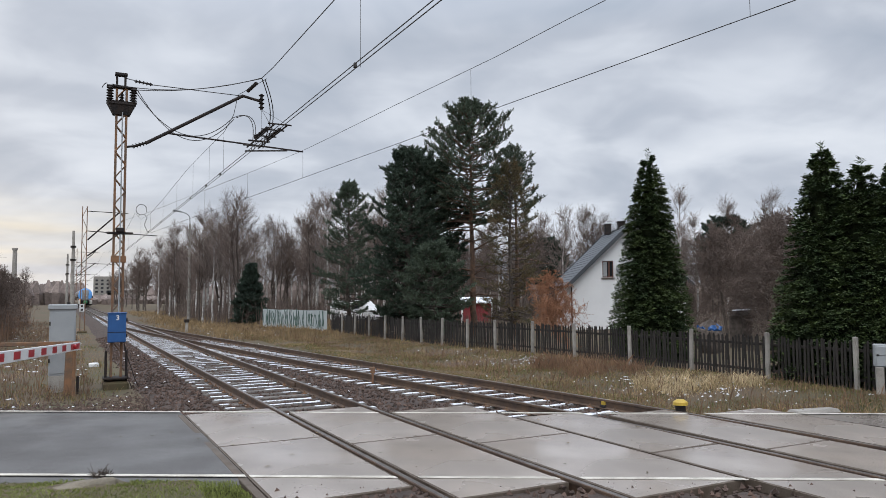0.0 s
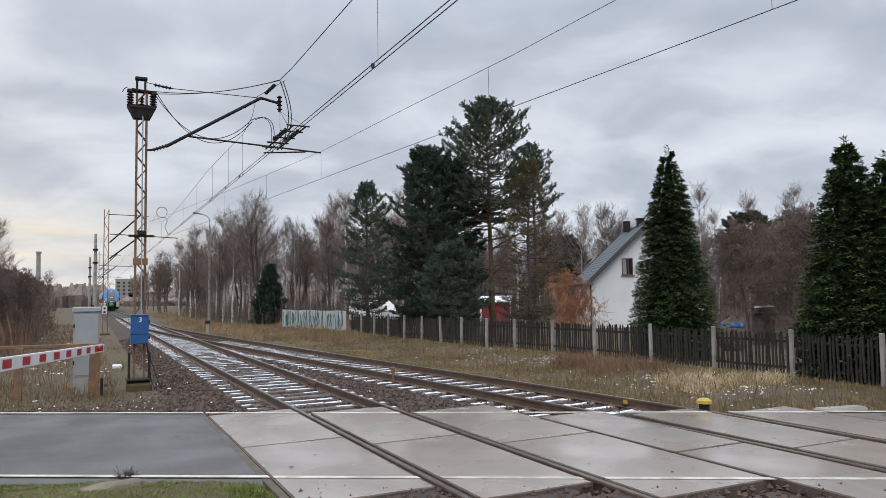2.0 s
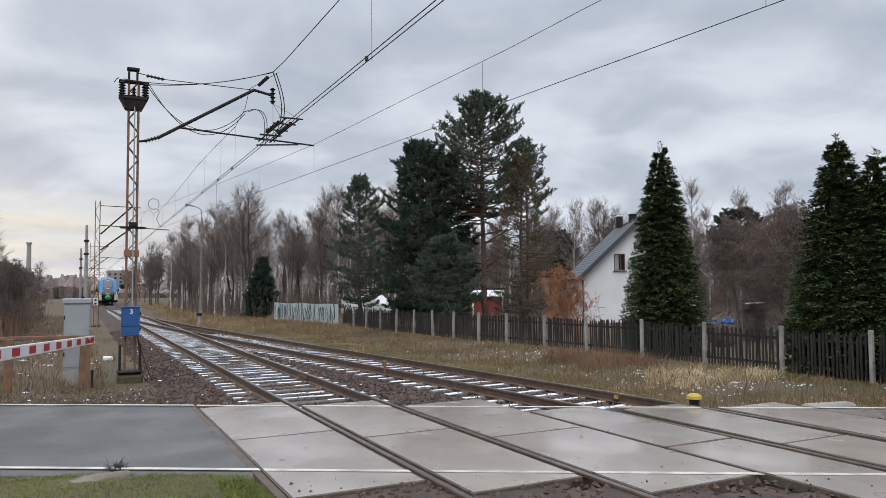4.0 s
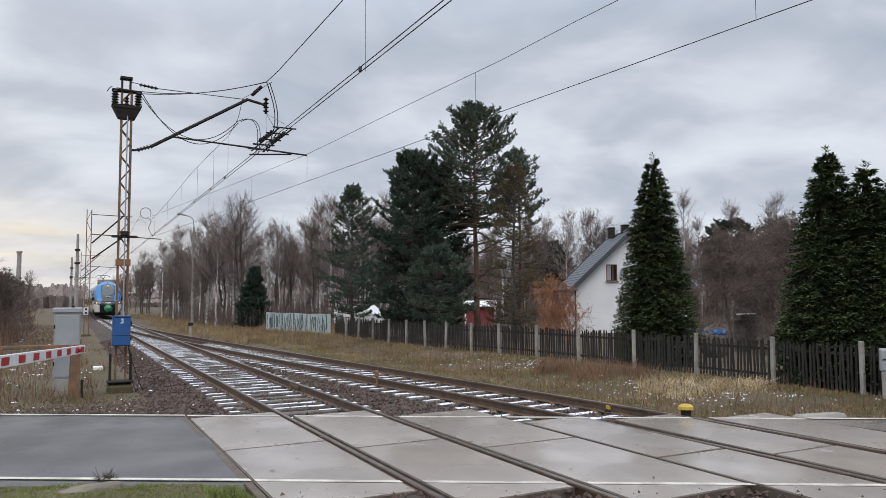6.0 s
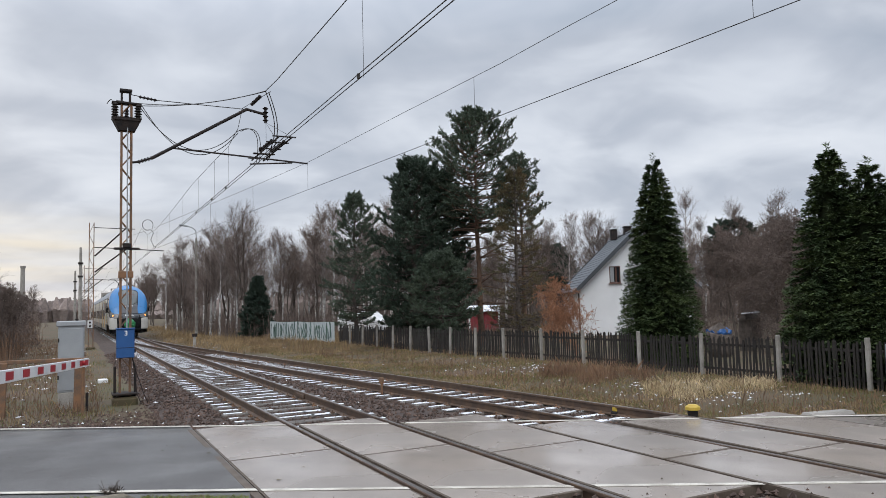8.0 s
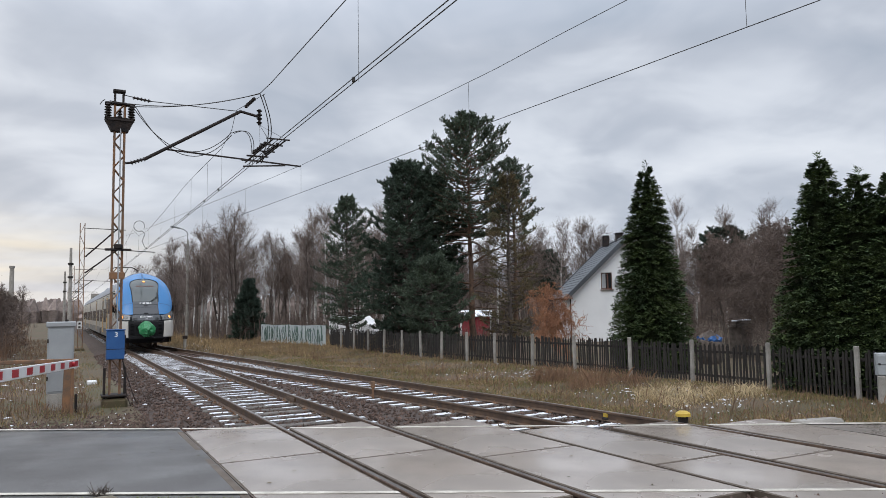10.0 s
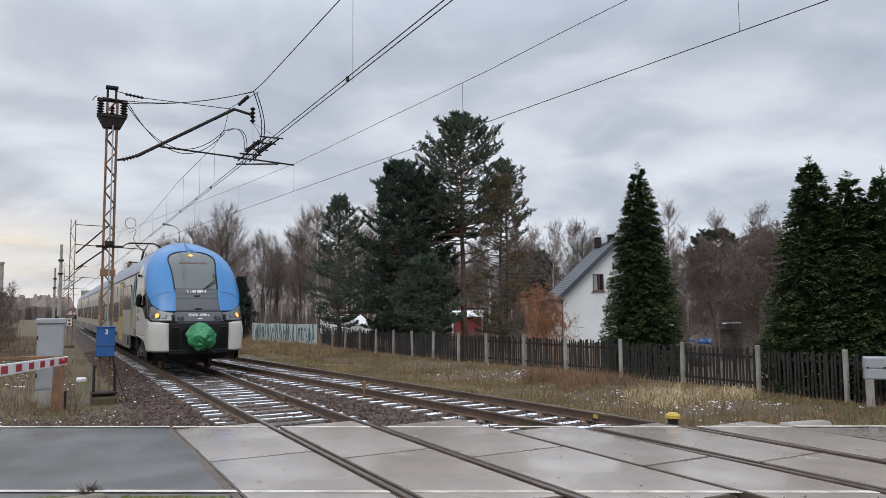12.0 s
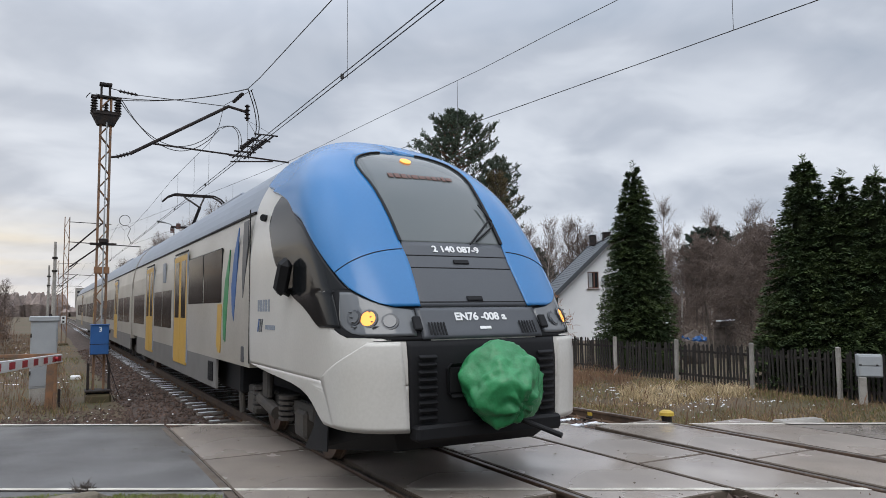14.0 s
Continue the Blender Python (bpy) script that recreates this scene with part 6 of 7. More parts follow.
def patch(name, lo, hi, z0, z1, mat, parent, off=0.012, nq=24, nz=24, label="", rim=0.03):
    """A proud panel of the skin between lo(z) and hi(z), with a rim that goes back into the body."""
    v, f = [], []
    for j in range(nz + 1):
        z = z0 + (z1 - z0) * j / nz
        a, b = lo(z), hi(z)
        for i in range(nq + 1):
            v.append(skin(a + (b - a) * i / nq, z, off))
    k = nq + 1
    for j in range(nz):
        for i in range(nq):
            f.append((j * k + i, j * k + i + 1, (j + 1) * k + i + 1, (j + 1) * k + i))
    border = [i for i in range(k)] + [j * k + nq for j in range(1, nz + 1)] + [nz * k + i for i in range(nq - 1, -1, -1)] + [j * k for j in range(nz - 1, 0, -1)]
    centre = Vector((0, 3.0, 1.8))
    back = len(v)
    for i in border:
        v.append(v[i] + (centre - v[i]).normalized() * rim)
    n = len(border)
    for i in range(n):
        j = (i + 1) % n
        f.append((border[j], border[i], back + i, back + j))
    return link_mesh(name, v, f, mat, parent, label, smooth=False if nq < 6 else True)


def const(c):
    return lambda z: c



def table(rows):
    return lambda z: smooth_interp(rows, z)


HOOD_IN = [(1.93, 0.17), (2.39, 0.16), (2.65, 0.17), (3.03, 0.185), (3.39, 0.22), (3.55, 0.255), (3.71, 0.28), (3.82, 0.26), (3.92, 0.16), (3.98, 0.05), (4.0, 0.0)]
HOOD_OUT = [(1.93, 0.30), (1.97, 0.40), (2.03, 0.48), (2.14, 0.60), (2.3, 0.69), (2.5, 0.78), (2.75, 0.87), (3.01, 0.96), (3.27, 1.15), (3.45, 1.5), (3.6, 2.0)]
SIDE_REAR = [(1.72, 0.98), (1.94, 1.37), (2.12, 1.80), (2.37, 2.02), (2.58, 2.2), (2.98, 2.2), (3.29, 1.9), (3.43, 1.52)]


def hood_out(z):
    rear = 1 + 4.06 - CORNER - smooth_interp(NOSE_Z, z)
    return min(smooth_interp(HOOD_OUT, z), rear) if z < 3.6 else rear * min(1, 0.75 + (z - 3.6) * 2) if z < 3.72 else rear


def mirrored(fn, *args, lo, hi, **kw):
    """The same panel on both flanks."""
    fn(args[0], lambda z: -hi(z), lambda z: -lo(z), *args[1:], **kw)
    fn(args[0], lo, hi, *args[1:], **kw)


def side_panel(name, x, a, b, z0, z1, mat, parent, thick=0.02, label="", bevel=0.008):
    """A flat panel on the flank x, between a and b along the train."""
    s = 1 if x > 0 else -1
    return part(name, box_bm((thick, b - a, z1 - z0), (x - s * thick / 2 + s * 0.006, (a + b) / 2, (z0 + z1) / 2), bevel=bevel), mat, parent, label)


def swoosh(name, x, pts, mat, parent):
    """A painted stripe on the flank, a thin solid of its outline."""
    s = 1 if x > 0 else -1
    n = len(pts)
    v = [(x + s * 0.005, a, z) for a, z in pts] + [(x - s * 0.01, a, z) for a, z in pts]
    f = [tuple(range(n)), tuple(range(2 * n - 1, n - 1, -1))] + [(i, (i + 1) % n, n + (i + 1) % n, n + i) for i in range(n)]
    link_mesh(name, v, f, mat, parent)


def lettering(text, size, m, mat, parent):
    cu = bpy.data.curves.new("lettering", "FONT")
    cu.body, cu.size, cu.extrude, cu.align_x, cu.align_y, cu.offset = text, size, 0.003, "CENTER", "CENTER", 0.004
    cu.materials.append(mat)
    ob = new("lettering", cu)
    ob.parent = parent
    ob.matrix_basis = m
    return ob


def face_pose(x, z, off=0.02):
    """Pose of something laid on the nose near its middle, facing forwards."""
    e = 0.02
    slope = (smooth_interp(NOSE_Z, z + e) - smooth_interp(NOSE_Z, z - e)) / (2 * e)
    a = math.atan(slope)
    return pose(x, smooth_interp(NOSE_Z, z) - off * math.cos(a), z + off * math.sin(a), 90 - math.degrees(a))


def body_section(z0, z1):
    zs = [z for z in np.linspace(z0, 3.35, 6)] + [3.5, 3.65, 3.8, 3.95, 4.08, 4.2, 4.3, 4.37, 4.41, z1]
    right = [(smooth_interp(WIDE_Z, z), z) for z in zs]
    return [(-x, z) for x, z in right] + [(x, z) for x, z in reversed(right[:-1])]


def body_car(train, a, b, low):
    """One car's shell: painted sides below the gutter, grey roof above it."""
    pr = body_section(low, 4.425)
    v = [(x, y, z) for y in (a, b) for x, z in pr]
    n = len(pr)
    f, slots = [], []
    for i in range(n):
        j = (i + 1) % n
        f.append((i, j, n + j, n + i))
        slots.append(1 if (pr[i][1] + pr[j][1]) / 2 > 3.38 else 0)
    f += [tuple(range(n - 1, -1, -1)), tuple(range(n, 2 * n))]
    slots += [0, 0]
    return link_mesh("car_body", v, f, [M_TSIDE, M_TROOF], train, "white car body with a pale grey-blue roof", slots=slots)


def bogie(train, y):
    # frame in near black: the shadow under the body is in its colour
    b = part("bogie", box_bm((2.2, 3.4, 0.22), (0, y, 0.62), bevel=0.04), M_TBLACK, train, "bogie frame with springs, shade under the car in its dark colour")
    for s in (-1, 1):
        bm = bmesh.new()
        add_box(bm, (0.16, 3.3, 0.2), (s * 1.06, y, 0.62), bevel=0.03)
        for o in (-1.25, 1.25):
            add_box(bm, (0.24, 0.42, 0.34), (s * 1.08, y + o, 0.47), bevel=0.04)
            for k in range(5):
                add_rod(bm, (s * 1.15, y + o * 0.55, 0.45 + k * 0.07), (s * 1.15, y + o * 0.55, 0.49 + k * 0.07), 0.15, seg=14)
        add_rod(bm, (s * 1.22, y - 0.35, 0.5), (s * 1.22, y + 0.5, 0.62), 0.09, seg=12)
        add_rod(bm, (s * 1.2, y + 1.75, 0.25), (s * 1.2, y + 1.9, 1.05), 0.05, seg=10)
        add_box(bm, (0.1, 0.3, 0.4), (s * 1.22, y + 0.15, 0.85), bevel=0.03)
        part("side_frame", bm, M_BOGIE, b, "grimy spring and damper set, shade under the car in its colour")
    axles = []
    for o in (-1.25, 1.25):
        bm = bmesh.new()
        add_rod(bm, (-0.78, 0, 0), (0.78, 0, 0), 0.08, seg=12)
        for s in (-0.753, 0.753):
            add_rod(bm, (s - 0.065, 0, 0), (s + 0.065, 0, 0), 0.42, seg=32)
            add_rod(bm, (s * 0.93 - 0.015, 0, 0), (s * 0.93 + 0.015, 0, 0), 0.445, seg=32)
            for k in range(6):
                an = k * math.pi / 3
                add_box(bm, (0.15, 0.07, 0.07), (s, 0.27 * math.cos(an), 0.27 * math.sin(an)))
        ax = part("wheelset", bm, M_RAIL, train)
        ax.matrix_basis = pose(0, y + o, 0.421)
        axles.append((ax, y + o))
    return axles


def pantograph(train, y):
    p = part("pantograph", box_bm((1.3, 0.08, 0.07), (0, y + 0.55, 4.58), bevel=0.02), M_DARKSTEEL, train, "raised black pantograph")
    for s in (-0.6, 0.6):
        for o in (-0.6, 0.6):
            bm = bmesh.new()
            for k in range(4):
                add_rod(bm, (s, y + o, 4.40 + k * 0.045), (s, y + o, 4.43 + k * 0.045), 0.07, seg=10)
            part("insulator", bm, M_BROWN, p)
    bm = bmesh.new()
    add_rod(bm, (0, y + 0.5, 4.62), (0, y - 0.75, 5.08), 0.05)
    add_rod(bm, (0, y - 0.75, 5.08), (-0.3, y + 0.25, 5.52), 0.03)
    add_rod(bm, (0, y - 0.75, 5.08), (0.3, y + 0.25, 5.52), 0.03)
    part("arm", bm, M_DARKSTEEL, p)
    for o in (0.12, 0.42):
        bm = bmesh.new()
        pts = [(-0.95, 5.36), (-0.8, 5.50), (-0.6, 5.59), (0.6, 5.59), (0.8, 5.50), (0.95, 5.36)]
        for (xa, za), (xb, zb) in zip(pts, pts[1:]):
            add_rod(bm, (xa, y + o, za), (xb, y + o, zb), 0.028, seg=6)
        part("contact_strip", bm, M_DARKSTEEL, p)


def crumpled(bm_radius, centre, seed, squash):
    """A sheet bunched round a ball and tied: creases run to the knot."""
    bm = bmesh.new()
    bmesh.ops.create_icosphere(bm, subdivisions=5, radius=1.0)
    r = random.Random(seed)
    dirs = [Vector((r.uniform(-1, 1), r.uniform(-1, 1), r.uniform(-1, 1))).normalized() for _ in range(24)]
    knot = Vector((0.15, -0.85, -0.35)).normalized()
    for v in bm.verts:
        d = v.co.normalized()
        rad = min([1.12] + [0.84 / d.dot(k) for k in dirs if d.dot(k) > 0.3])
        ang = math.atan2((d - knot * d.dot(knot)).z, (d - knot * d.dot(knot)).x)
        near = math.exp(-((d - knot).length / 0.75) ** 2)
        rad += near * (0.10 * math.cos(ang * 9 + 4 * noise.noise(d * 2)) - 0.15) + 0.06 * noise.noise(d * 2.6) + 0.05 * (1 - 2 * abs(noise.noise(d * 3.4 + Vector((2, 5, 1))))) + 0.03 * (1 - 2 * abs(noise.noise(d * 7.5)))
        if d.z < -0.45:
            rad *= 1 - 0.25 * (-0.45 - d.z)
        v.co = Vector(centre) + Vector((d.x * squash[0], d.y * squash[1], d.z * squash[2])) * rad * bm_radius
    return bm


def build_train():
    train = empty("passenger_train", Matrix(), "blue and white electric passenger train with a green-wrapped coupler", "train")
    back = 4.2
    full = lambda z: max(0.02, 1 + back - CORNER - smooth_interp(NOSE_Z, z))
    arch = table([(0.70, 1.05), (0.80, 1.25), (0.90, 1.43), (0.98, 1.66), (1.04, 2.1), (1.10, 3.4), (1.16, 4.19)])
    shell = patch("cab_shell", lambda z: -full(z), full, 1.16, 4.428, M_TWHITE, train, 0.0, 130, 80, "white curved driving cab shell", rim=0.01)
    patch("lower_cab_shell", lambda z: -arch(z), arch, 0.70, 1.16, M_TWHITE, train, 0.0, 90, 12, rim=0.04)
    # skirts at the corners
    mirrored(patch, "corner_skirt", 0.72, 1.585, M_TWHITE, train, lo=table([(0.72, 0.29), (1.58, 0.325)]), hi=table([(0.72, 0.92), (1.2, 1.0), (1.58, 0.55)]), off=0.03, nq=26, nz=20, rim=0.12, label="thick white corner skirt")
    # dark middle: flush black panels, the bay's deep shade put into their colour
    patch("front_recess", const(-0.29), const(0.29), 0.70, 1.60, M_TBLACK, train, 0.006, 20, 14, "black coupler bay with louvres")
    for s in (-1, 1):
        for k in range(9):
            bm = box_bm((0.2, 0.05, 0.035), (s * 0.72, -0.012, 0.84 + k * 0.075), Euler((radians(30), 0, 0)).to_matrix(), 0.006)
            part("louvre", bm, M_TBLACK, train)
    part("bay_shade_panel", box_bm((0.92, 0.03, 0.34), (-0.05, -0.012, 1.2), bevel=0.05), M_TBLACK, train)
    bm = bmesh.new()
    add_box(bm, (1.75, 0.22, 0.16), (0, 0.02, 0.70), bevel=0.03)
    part("bumper_bar", bm, M_TBLACK, train)
    # valance under the nose; the shadow on it is part of its black
    v = [(-0.85, 0.42, 0.46), (0.85, 0.42, 0.46), (1.34, 1.5, 0.36), (-1.34, 1.5, 0.36), (-1.05, 0.10, 0.74), (1.05, 0.10, 0.74), (1.41, 1.28, 0.76), (-1.41, 1.28, 0.76)]
    link_mesh("valance", v, [(0, 3, 2, 1), (0, 1, 5, 4), (1, 2, 6, 5), (2, 3, 7, 6), (3, 0, 4, 7), (4, 5, 6, 7)], M_TBLACK, train, "black valance under the nose, deepened by shade in its colour")
    for s in (-1, 1):
        v, pts = [], [(0.98, 0.42), (1.72, 0.34), (1.42, 0.62), (1.34, 0.78), (1.5, 0.92), (1.75, 0.99), (2.2, 1.04), (2.2, 1.10), (1.5, 1.0), (1.2, 0.86), (0.95, 0.76)]
        swoosh("arch_trim", s * 1.415, pts, M_TBLACK, train)
    # grey mask, seams, plates
    patch("front_mask", const(-0.175), const(0.175), 1.93, 2.66, M_TGREY, train, 0.014, 16, 14, "dark grey front mask")
    patch("class_plate", const(-0.2), const(0.2), 1.61, 1.925, M_TGREY, train, 0.016, 16, 8)
    mirrored(patch, "lamp_surround", 1.60, 2.14, M_TBLACK, train, lo=const(0.16), hi=table([(1.60, 0.5), (1.64, 0.74), (1.73, 0.86), (2.14, 0.78)]), off=0.004, nq=24, nz=14)
    mirrored(patch, "headlight", 1.645, 2.10, M_LENS, train, lo=table([(1.645, 0.225), (1.90, 0.205), (1.93, 0.31), (2.0, 0.46), (2.10, 0.60)]), hi=table([(1.645, 0.55), (1.69, 0.70), (1.78, 0.765), (2.10, 0.70)]), off=0.014, nq=24, nz=14, label="clear headlight cover")
    for s in (-1, 1):
        for q, z, r, m in ((0.505, 1.82, 0.085, M_LAMP), (0.36, 1.79, 0.075, M_LENS), (0.62, 1.83, 0.07, M_LENS)):
            p, pn = skin(s * q, z, 0.012), skin(s * q, z, 0.03)
            part("lamp", rod_bm(p, pn, r, r * 0.9, 20), m, train, "warm glowing headlamp" if m == M_LAMP else "")
            part("reflector_ring", rod_bm(skin(s * q, z, 0.008), skin(s * q, z, 0.022), r * 1.25, r * 1.2, 20), M_LENS if m == M_LAMP else M_TGREY, train)
        for k in range(4):
            for q in (0.44, 0.60):
                pq = skin(s * (q + 0.02), 1.74 + k * 0.05, 0.018)
                part("lamp_rib", box_bm((0.09, 0.02, 0.014), pq, bevel=0.003), M_LENS, train)
        for k in range(6):
            m = face_pose(s * (0.47 + k * 0.035), 1.71, 0.022)
            ob = part("vent_slot", box_bm((0.016, 0.15, 0.008)), M_TBLACK, train)
            ob.matrix_basis = m
        ob = part("mask_hinge", box_bm((0.09, 0.16, 0.04), bevel=0.01), M_TBLACK, train)
        ob.matrix_basis = face_pose(s * 0.78, 1.76, 0.03)
    for z in (1.985, 2.36, 2.50):
        patch("mask_seam", const(-0.172), const(0.172), z - 0.006, z + 0.006, M_TBLACK, train, 0.016, 10, 1)
    for x, z in ((0, 2.02), (0, 2.43)):
        ob = part("grab_handle", box_bm((0.2, 0.06, 0.016), bevel=0.007), M_TBLACK, train)
        ob.matrix_basis = face_pose(x, z, 0.022)
    lettering("2 140 087-9", 0.125, face_pose(0, 2.575, 0.018), M_WHITE, train)
    lettering("EN76 -008 a", 0.125, face_pose(0, 1.825, 0.02), M_WHITE, train)
    ob = part("maker_badge", box_bm((0.14, 0.035, 0.005), bevel=0.002), M_WHITE, train)
    ob.matrix_basis = face_pose(0.02, 1.71, 0.02)
    # windscreen and hood
    inner = lambda z: smooth_interp(HOOD_IN, z) if z < 4.0 else 0.0
    mirrored(patch, "hood", 1.935, 4.425, M_TBLUE, train, lo=inner, hi=hood_out, off=0.03, nq=34, nz=70, label="glossy blue hood framing the windscreen")
    ws = patch("windscreen", lambda z: -inner(z) - 0.004, lambda z: inner(z) + 0.004, 2.655, 3.985, M_WINDSCREEN, train, 0.012, 26, 40, "large curved windscreen")
    mirrored(patch, "windscreen_seal", 2.66, 3.97, M_TBLACK, train, lo=lambda z: max(0, inner(z) - 0.012), hi=lambda z: inner(z) + 0.004, off=0.036, nq=2, nz=40)
    for side in (-1, 1):
        polyline("hood_seam", [skin(side * q, 2.56 - 0.26 * ((q - 0.17) / 0.53) ** 1.5, 0.031) for q in np.linspace(0.17, 0.70, 18)], 0.006, M_TBLACK, train)
    for x0, x1, z0, z1 in ((0.62, 0.2, 2.98, 2.66), (0.66, 0.30, 2.92, 2.70), (0.60, 0.66, 3.2, 2.98)):
        a, b = Vector((x0, smooth_interp(NOSE_Z, z0) - 0.06, z0)), Vector((x1, smooth_interp(NOSE_Z, z1) - 0.07, z1))
        part("wiper", rod_bm(a, b, 0.012, seg=6), M_TBLACK, train)
    ob = part("top_lamp", rod_bm((0, 0, 0), (0, 0, 0.01), 0.075, seg=18), M_LAMP, train, "warm marker lamp")
    ob.matrix_basis = face_pose(0, 3.83, 0.02)
    r = random.Random(5)
    x = -0.42
    while x < 0.4:
        w = r.uniform(0.035, 0.085)
        ob = part("display_bar", box_bm((w, r.uniform(0.07, 0.11), 0.004)), M_AMBER, train)
        ob.matrix_basis = face_pose(x + w / 2, 3.56, 0.02)
        x += w + 0.02
    # side windows of the cab, mirrors
    mirrored(patch, "cab_side_glass", 1.73, 3.42, M_CABGLASS, train, lo=lambda z: max(smooth_interp(HOOD_OUT, max(z, 1.94)) + 0.01, 0.0) if z > 2.13 else 0.78, hi=table(SIDE_REAR), off=0.01, nq=26, nz=46, label="dark side glass sweeping down to the headlight")
    for s in (-1, 1):
        bm = bmesh.new()
        add_box(bm, (0.16, 0.22, 0.46), (s * 1.585, 2.1, 2.32), Euler((radians(22), 0, s * radians(-12))).to_matrix(), 0.07)
        add_rod(bm, (s * 1.45, 2.25, 2.12), (s * 1.62, 2.1, 2.18), 0.05)
        part("side_mirror", bm, M_TBLACK, train, "black wing mirror")
        part("camera_pod", rod_bm((s * 1.4, 3.55, 3.2), (s * 1.47, 3.5, 3.2), 0.05, seg=12), M_TBLACK, train)
        part("cab_joint", box_bm((0.012, 0.025, 2.25), (s * 1.468, 4.205, 2.27)), M_TBLACK, train)
        # operator mark: plain bars, unreadable
        for k in range(3):
            swoosh("mark_bar", s * 1.471, [(3.72 - k * 0.09, 1.62), (3.67 - k * 0.09, 1.62), (3.60 - k * 0.09, 1.80), (3.65 - k * 0.09, 1.80)], (M_BLUE, M_TGREY, M_TGREY)[k], train)
        for k in range(5):
            swoosh("mark_bar", s * 1.471, [(3.3 - k * 0.1, 1.66), (3.23 - k * 0.1, 1.66), (3.23 - k * 0.1, 1.72), (3.3 - k * 0.1, 1.72)], M_TROOF, train)
            swoosh("mark_bar", s * 1.471, [(3.7 - k * 0.13, 1.9), (3.62 - k * 0.13, 1.9), (3.62 - k * 0.13, 2.06), (3.7 - k * 0.13, 2.06)], M_TROOF, train)
    # added black boxes close the gaps under the cars and stand for shade
    part("dark_underframe_fill", box_bm((1.7, 6.0, 0.75), (0, 4.5, 0.82), bevel=0.05), M_TBLACK, train)
    part("gap_shade_box", box_bm((2.5, 1.7, 0.6), (0, 6.45, 0.86), bevel=0.04), M_TBLACK, train)
    part("dark_underframe_fill", box_bm((2.3, 66, 0.5), (0, 41, 0.85), bevel=0.05), M_TBLACK, train)
    # wrapped coupler
    part("coupler_cover", crumpled(0.44, (0.04, -0.24, 1.09), 4, (1.0, 0.85, 1.0)), M_TARP, train, "crumpled green tarpaulin tied round the coupler", smooth=True)
    part("coupler_head", rod_bm((0, 0.3, 0.95), (0.02, -0.15, 0.95), 0.16, seg=14), M_TBLACK, train)
    part("hose", rod_bm((0.12, -0.35, 0.82), (0.38, -0.72, 0.68), 0.028, seg=10), M_TBLACK, train)
    # cars
    cuts = [(4.21, 20.6), (21.05, 37.3), (37.6, 53.9), (54.2, 75.0)]
    for n, (a, b) in enumerate(cuts):
        body_car(train, a, b, 1.08 if n == 0 else 0.95)
        for s in (-1, 1):
            X = s * 1.47
            part("gutter", box_bm((0.03, b - a, 0.03), (s * 1.385, (a + b) / 2, 3.36)), M_TBLACK, train)
            lo = 6.6 if n == 0 else a + 0.2
            side_panel("equipment_skirt", X * 0.985, lo, b - 0.3 if n else 19.2, 0.56, 1.09, M_TSKIRT, train, 0.05, "dark grey side skirt")
            if n == 0:
                spots = [("window", 6.12, 7.75), ("window", 7.79, 9.42), ("door", 9.62, 11.32), ("window", 11.75, 13.3), ("window", 13.36, 14.9), ("door", 15.15, 16.7), ("window", 17.2, 20.1)]
            else:
                spots = [("window", a + 0.6, a + 2.8), ("window", a + 3.0, a + 5.2), ("door", a + 5.6, a + 7.1), ("window", a + 7.5, a + 9.6), ("window", a + 9.8, a + 11.9), ("window", a + 12.3, a + 15.6)]
            for kind, y0, y1 in spots:
                if kind == "window":
                    w = side_panel("side_window", X * 0.999, y0, y1, 2.03 if n == 0 and y0 < 8 else 1.48, 2.98 if n == 0 and y0 < 8 else 2.42, M_TGLASS, train, 0.03, "tinted side window", 0.02)
                else:
                    for h0, h1 in ((y0, (y0 + y1) / 2 - 0.01), ((y0 + y1) / 2 + 0.01, y1)):
                        d = side_panel("door_leaf", X, h0, h1, 0.76, 3.12, M_TDOOR, train, 0.03, "yellow sliding door leaf")
                        side_panel("door_glass", X * 1.003, h0 + 0.14, h1 - 0.14, 1.75, 3.0, M_TGLASS, d, 0.02)
                    for yy in (y0 - 0.06, y1 + 0.06):
                        side_panel("door_post", X, yy - 0.05, yy + 0.05, 0.82, 3.15, M_TROOF, train, 0.025)
                    side_panel("door_lintel", X * 0.995, y0, y1, 3.17, 3.21, M_TBLACK, train, 0.03)
    for s in (-1, 1):
        X = s * 1.472
        swoosh("yellow_stripe", X, [(6.08, 2.02), (6.42, 2.02), (6.5, 1.32), (6.35, 1.2), (6.2, 1.2)], M_TDOOR, train)
        swoosh("green_stripe", X, [(5.50, 2.9), (5.62, 2.2), (5.80, 1.4), (5.95, 1.45), (6.0, 1.9), (5.85, 2.4)], M_TARP, train)
        swoosh("blue_stripe", X, [(4.88, 3.2), (5.0, 2.5), (5.2, 1.75), (5.32, 1.9), (5.38, 2.3), (5.2, 2.8)], M_BLUE, train)
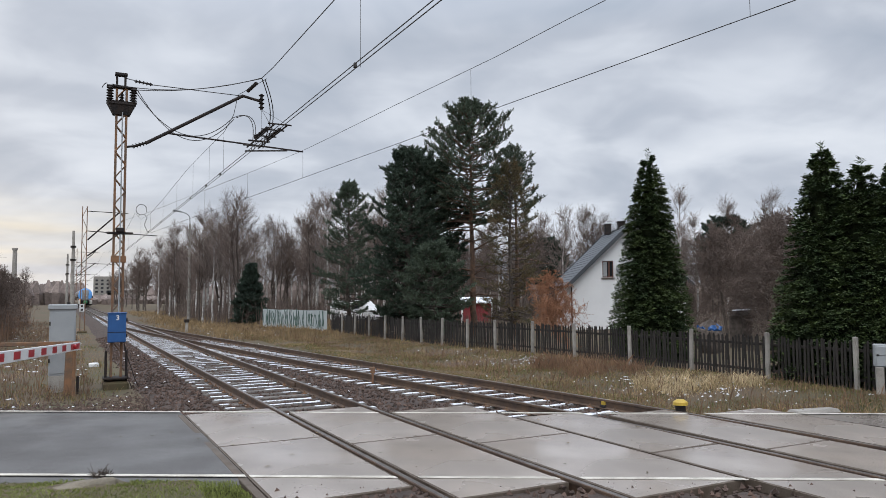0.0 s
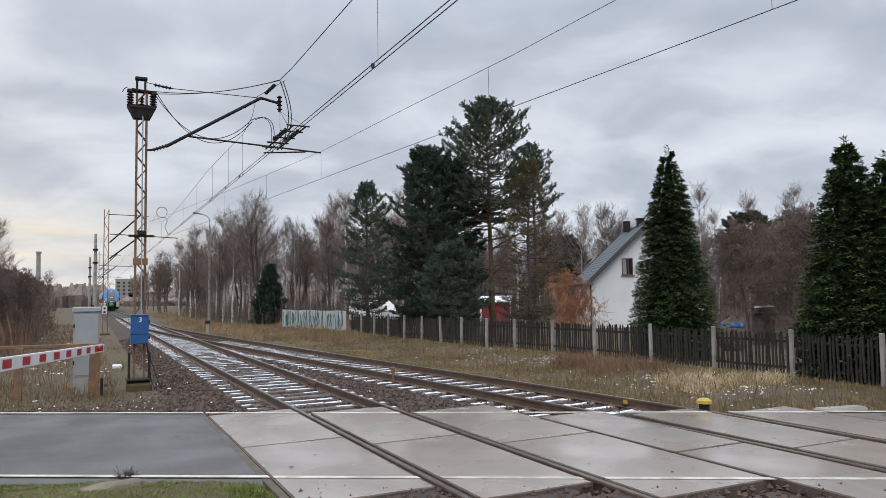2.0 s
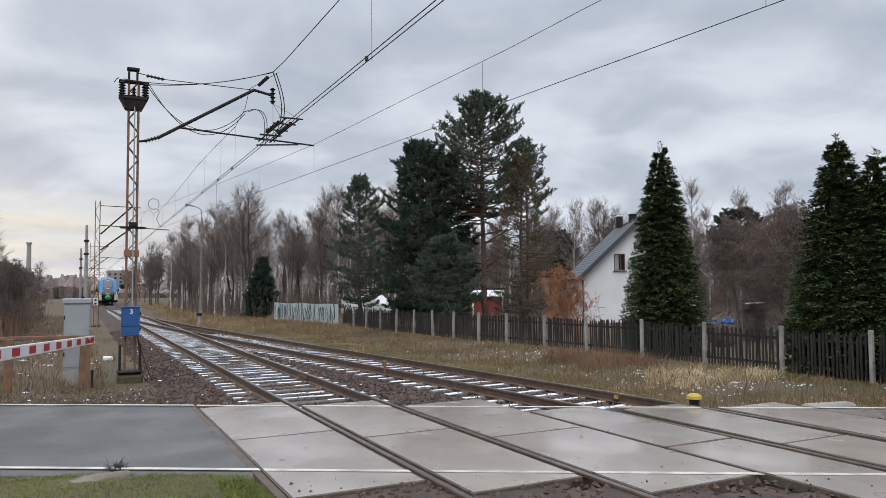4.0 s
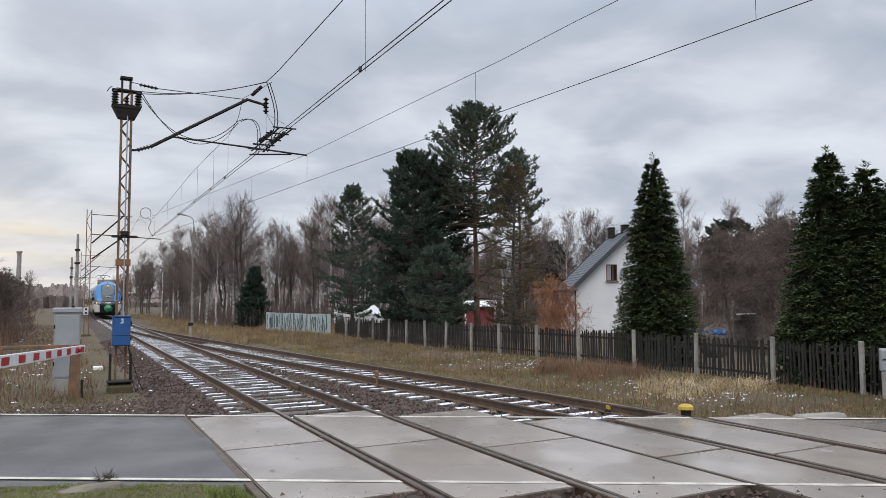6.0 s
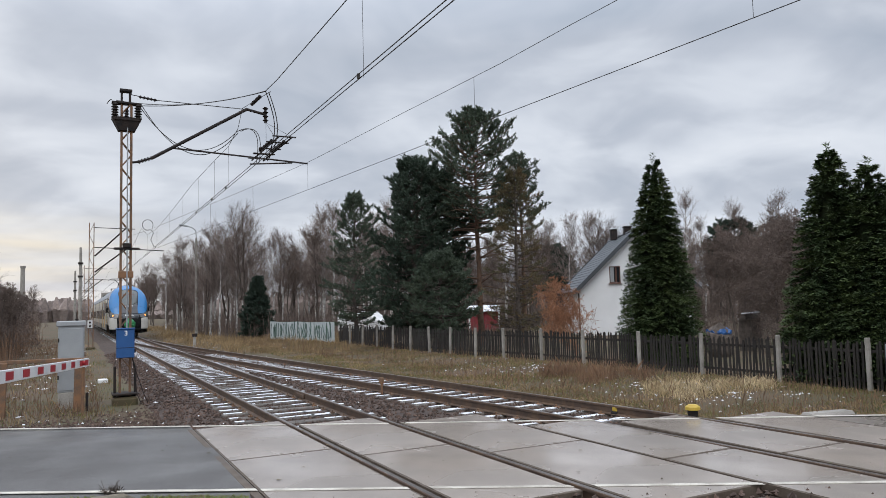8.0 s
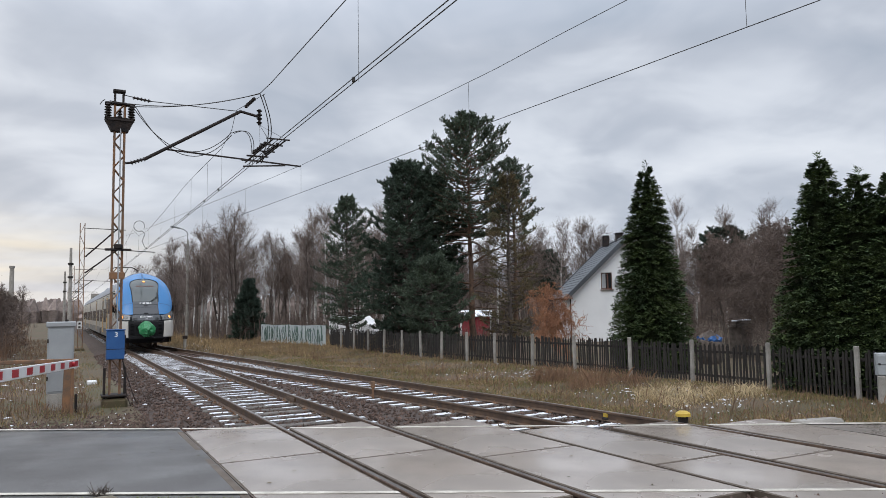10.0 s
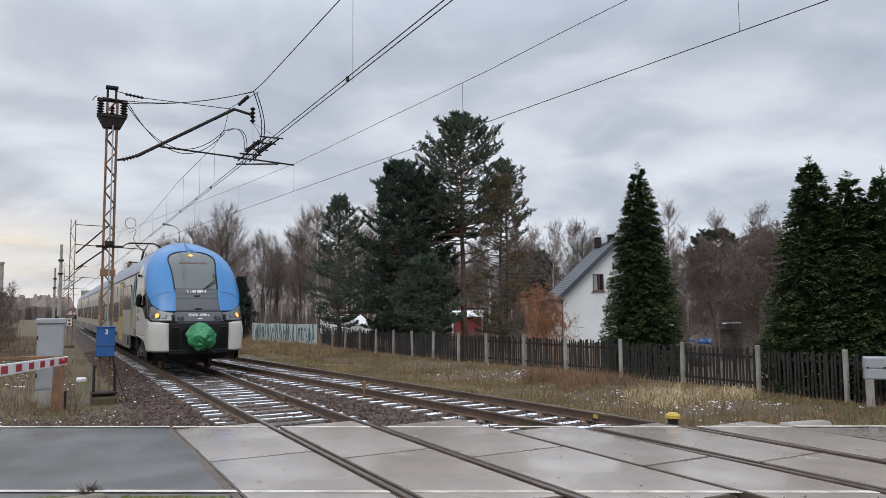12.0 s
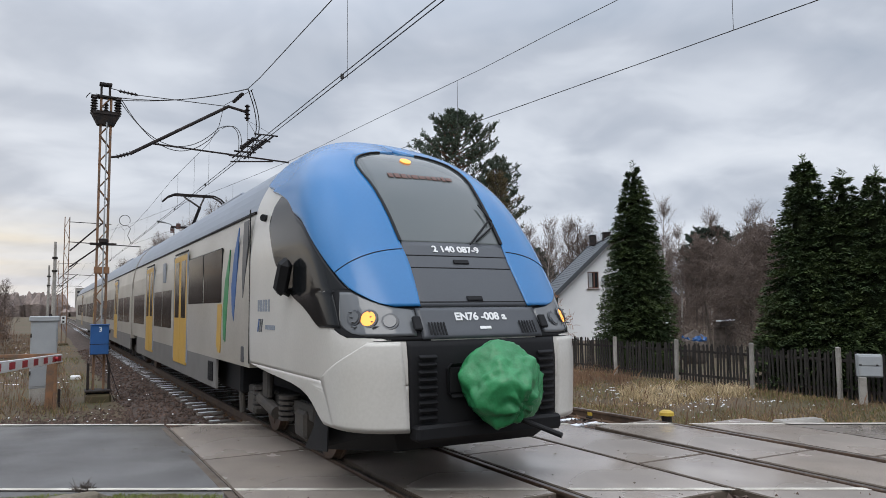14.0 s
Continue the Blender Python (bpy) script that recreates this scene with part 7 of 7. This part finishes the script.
        swoosh("grey_stripe", X, [(4.28, 3.25), (4.3, 2.9), (4.6, 2.1), (4.66, 2.4), (4.62, 2.9), (4.55, 3.25)], M_TGREY, train)
        part("air_grille", box_bm((0.02, 0.42, 0.5), (s * 1.468, 13.0, 2.86), bevel=0.008), M_TROOF, train)
        for k in range(6):
            part("grille_slat", box_bm((0.02, 0.05, 0.34), (s * 1.462, 6.85 + k * 0.07, 0.84), bevel=0.004), M_TBLACK, train)
        part("step_recess", box_bm((0.02, 0.16, 0.24), (s * 1.464, 4.62, 1.26), bevel=0.01), M_TGREY, train)
    for (_, a), (b, _) in zip(cuts, cuts[1:]):
        pr = [(x * 0.94, z * 0.985 + 0.04) for x, z in body_section(1.0, 4.425)]
        n = len(pr)
        v = [(x, y, z) for y in (a, b) for x, z in pr]
        link_mesh("gangway_bellows", v, [(i, (i + 1) % n, n + (i + 1) % n, n + i) for i in range(n)], M_TBLACK, train, "black gangway bellows")
    axles = []
    for y in (3.9, 20.85, 37.45, 54.05):
        axles += bogie(train, y)
    pantograph(train, PANTO_Y)
    for y0, y1, h in ((9.5, 12.0, 0.07), (25, 28, 0.1), (33, 35.5, 0.1)):
        part("roof_unit", box_bm((0.8, y1 - y0, h + 0.14), (0, (y0 + y1) / 2, 4.36 + h / 2), bevel=0.04), M_TROOF, train)
    return train, axles


PANTO_Y = 17.4
train, wheelsets = build_train()


# ---- what moves ----
def motions():
    rows = [(0, 187), (1.5, 164), (3.0, 141), (5.5, 102.0), (6.5, 86.3), (7.5, 71.2), (9, 52.9), (10.5, 38.1), (11, 33.26), (12, 23.73), (12.5, 19.25), (13, 15.02), (13.5, 10.72), (14, 6.48)]
    walk(train, [(t, pose(0, y, 0)) for t, y in rows])
    ts, ys = [r[0] for r in rows], [r[1] for r in rows]
    for ax, y in wheelsets[:2]:
        steps = []
        for k in range(0, 421):
            t = k / FPS
            roll = math.degrees((187 - float(np.interp(t, ts, ys))) / 0.421)
            steps.append((t, pose(0, y, 0.421, roll % 360)))
        walk(ax, steps)


motions()
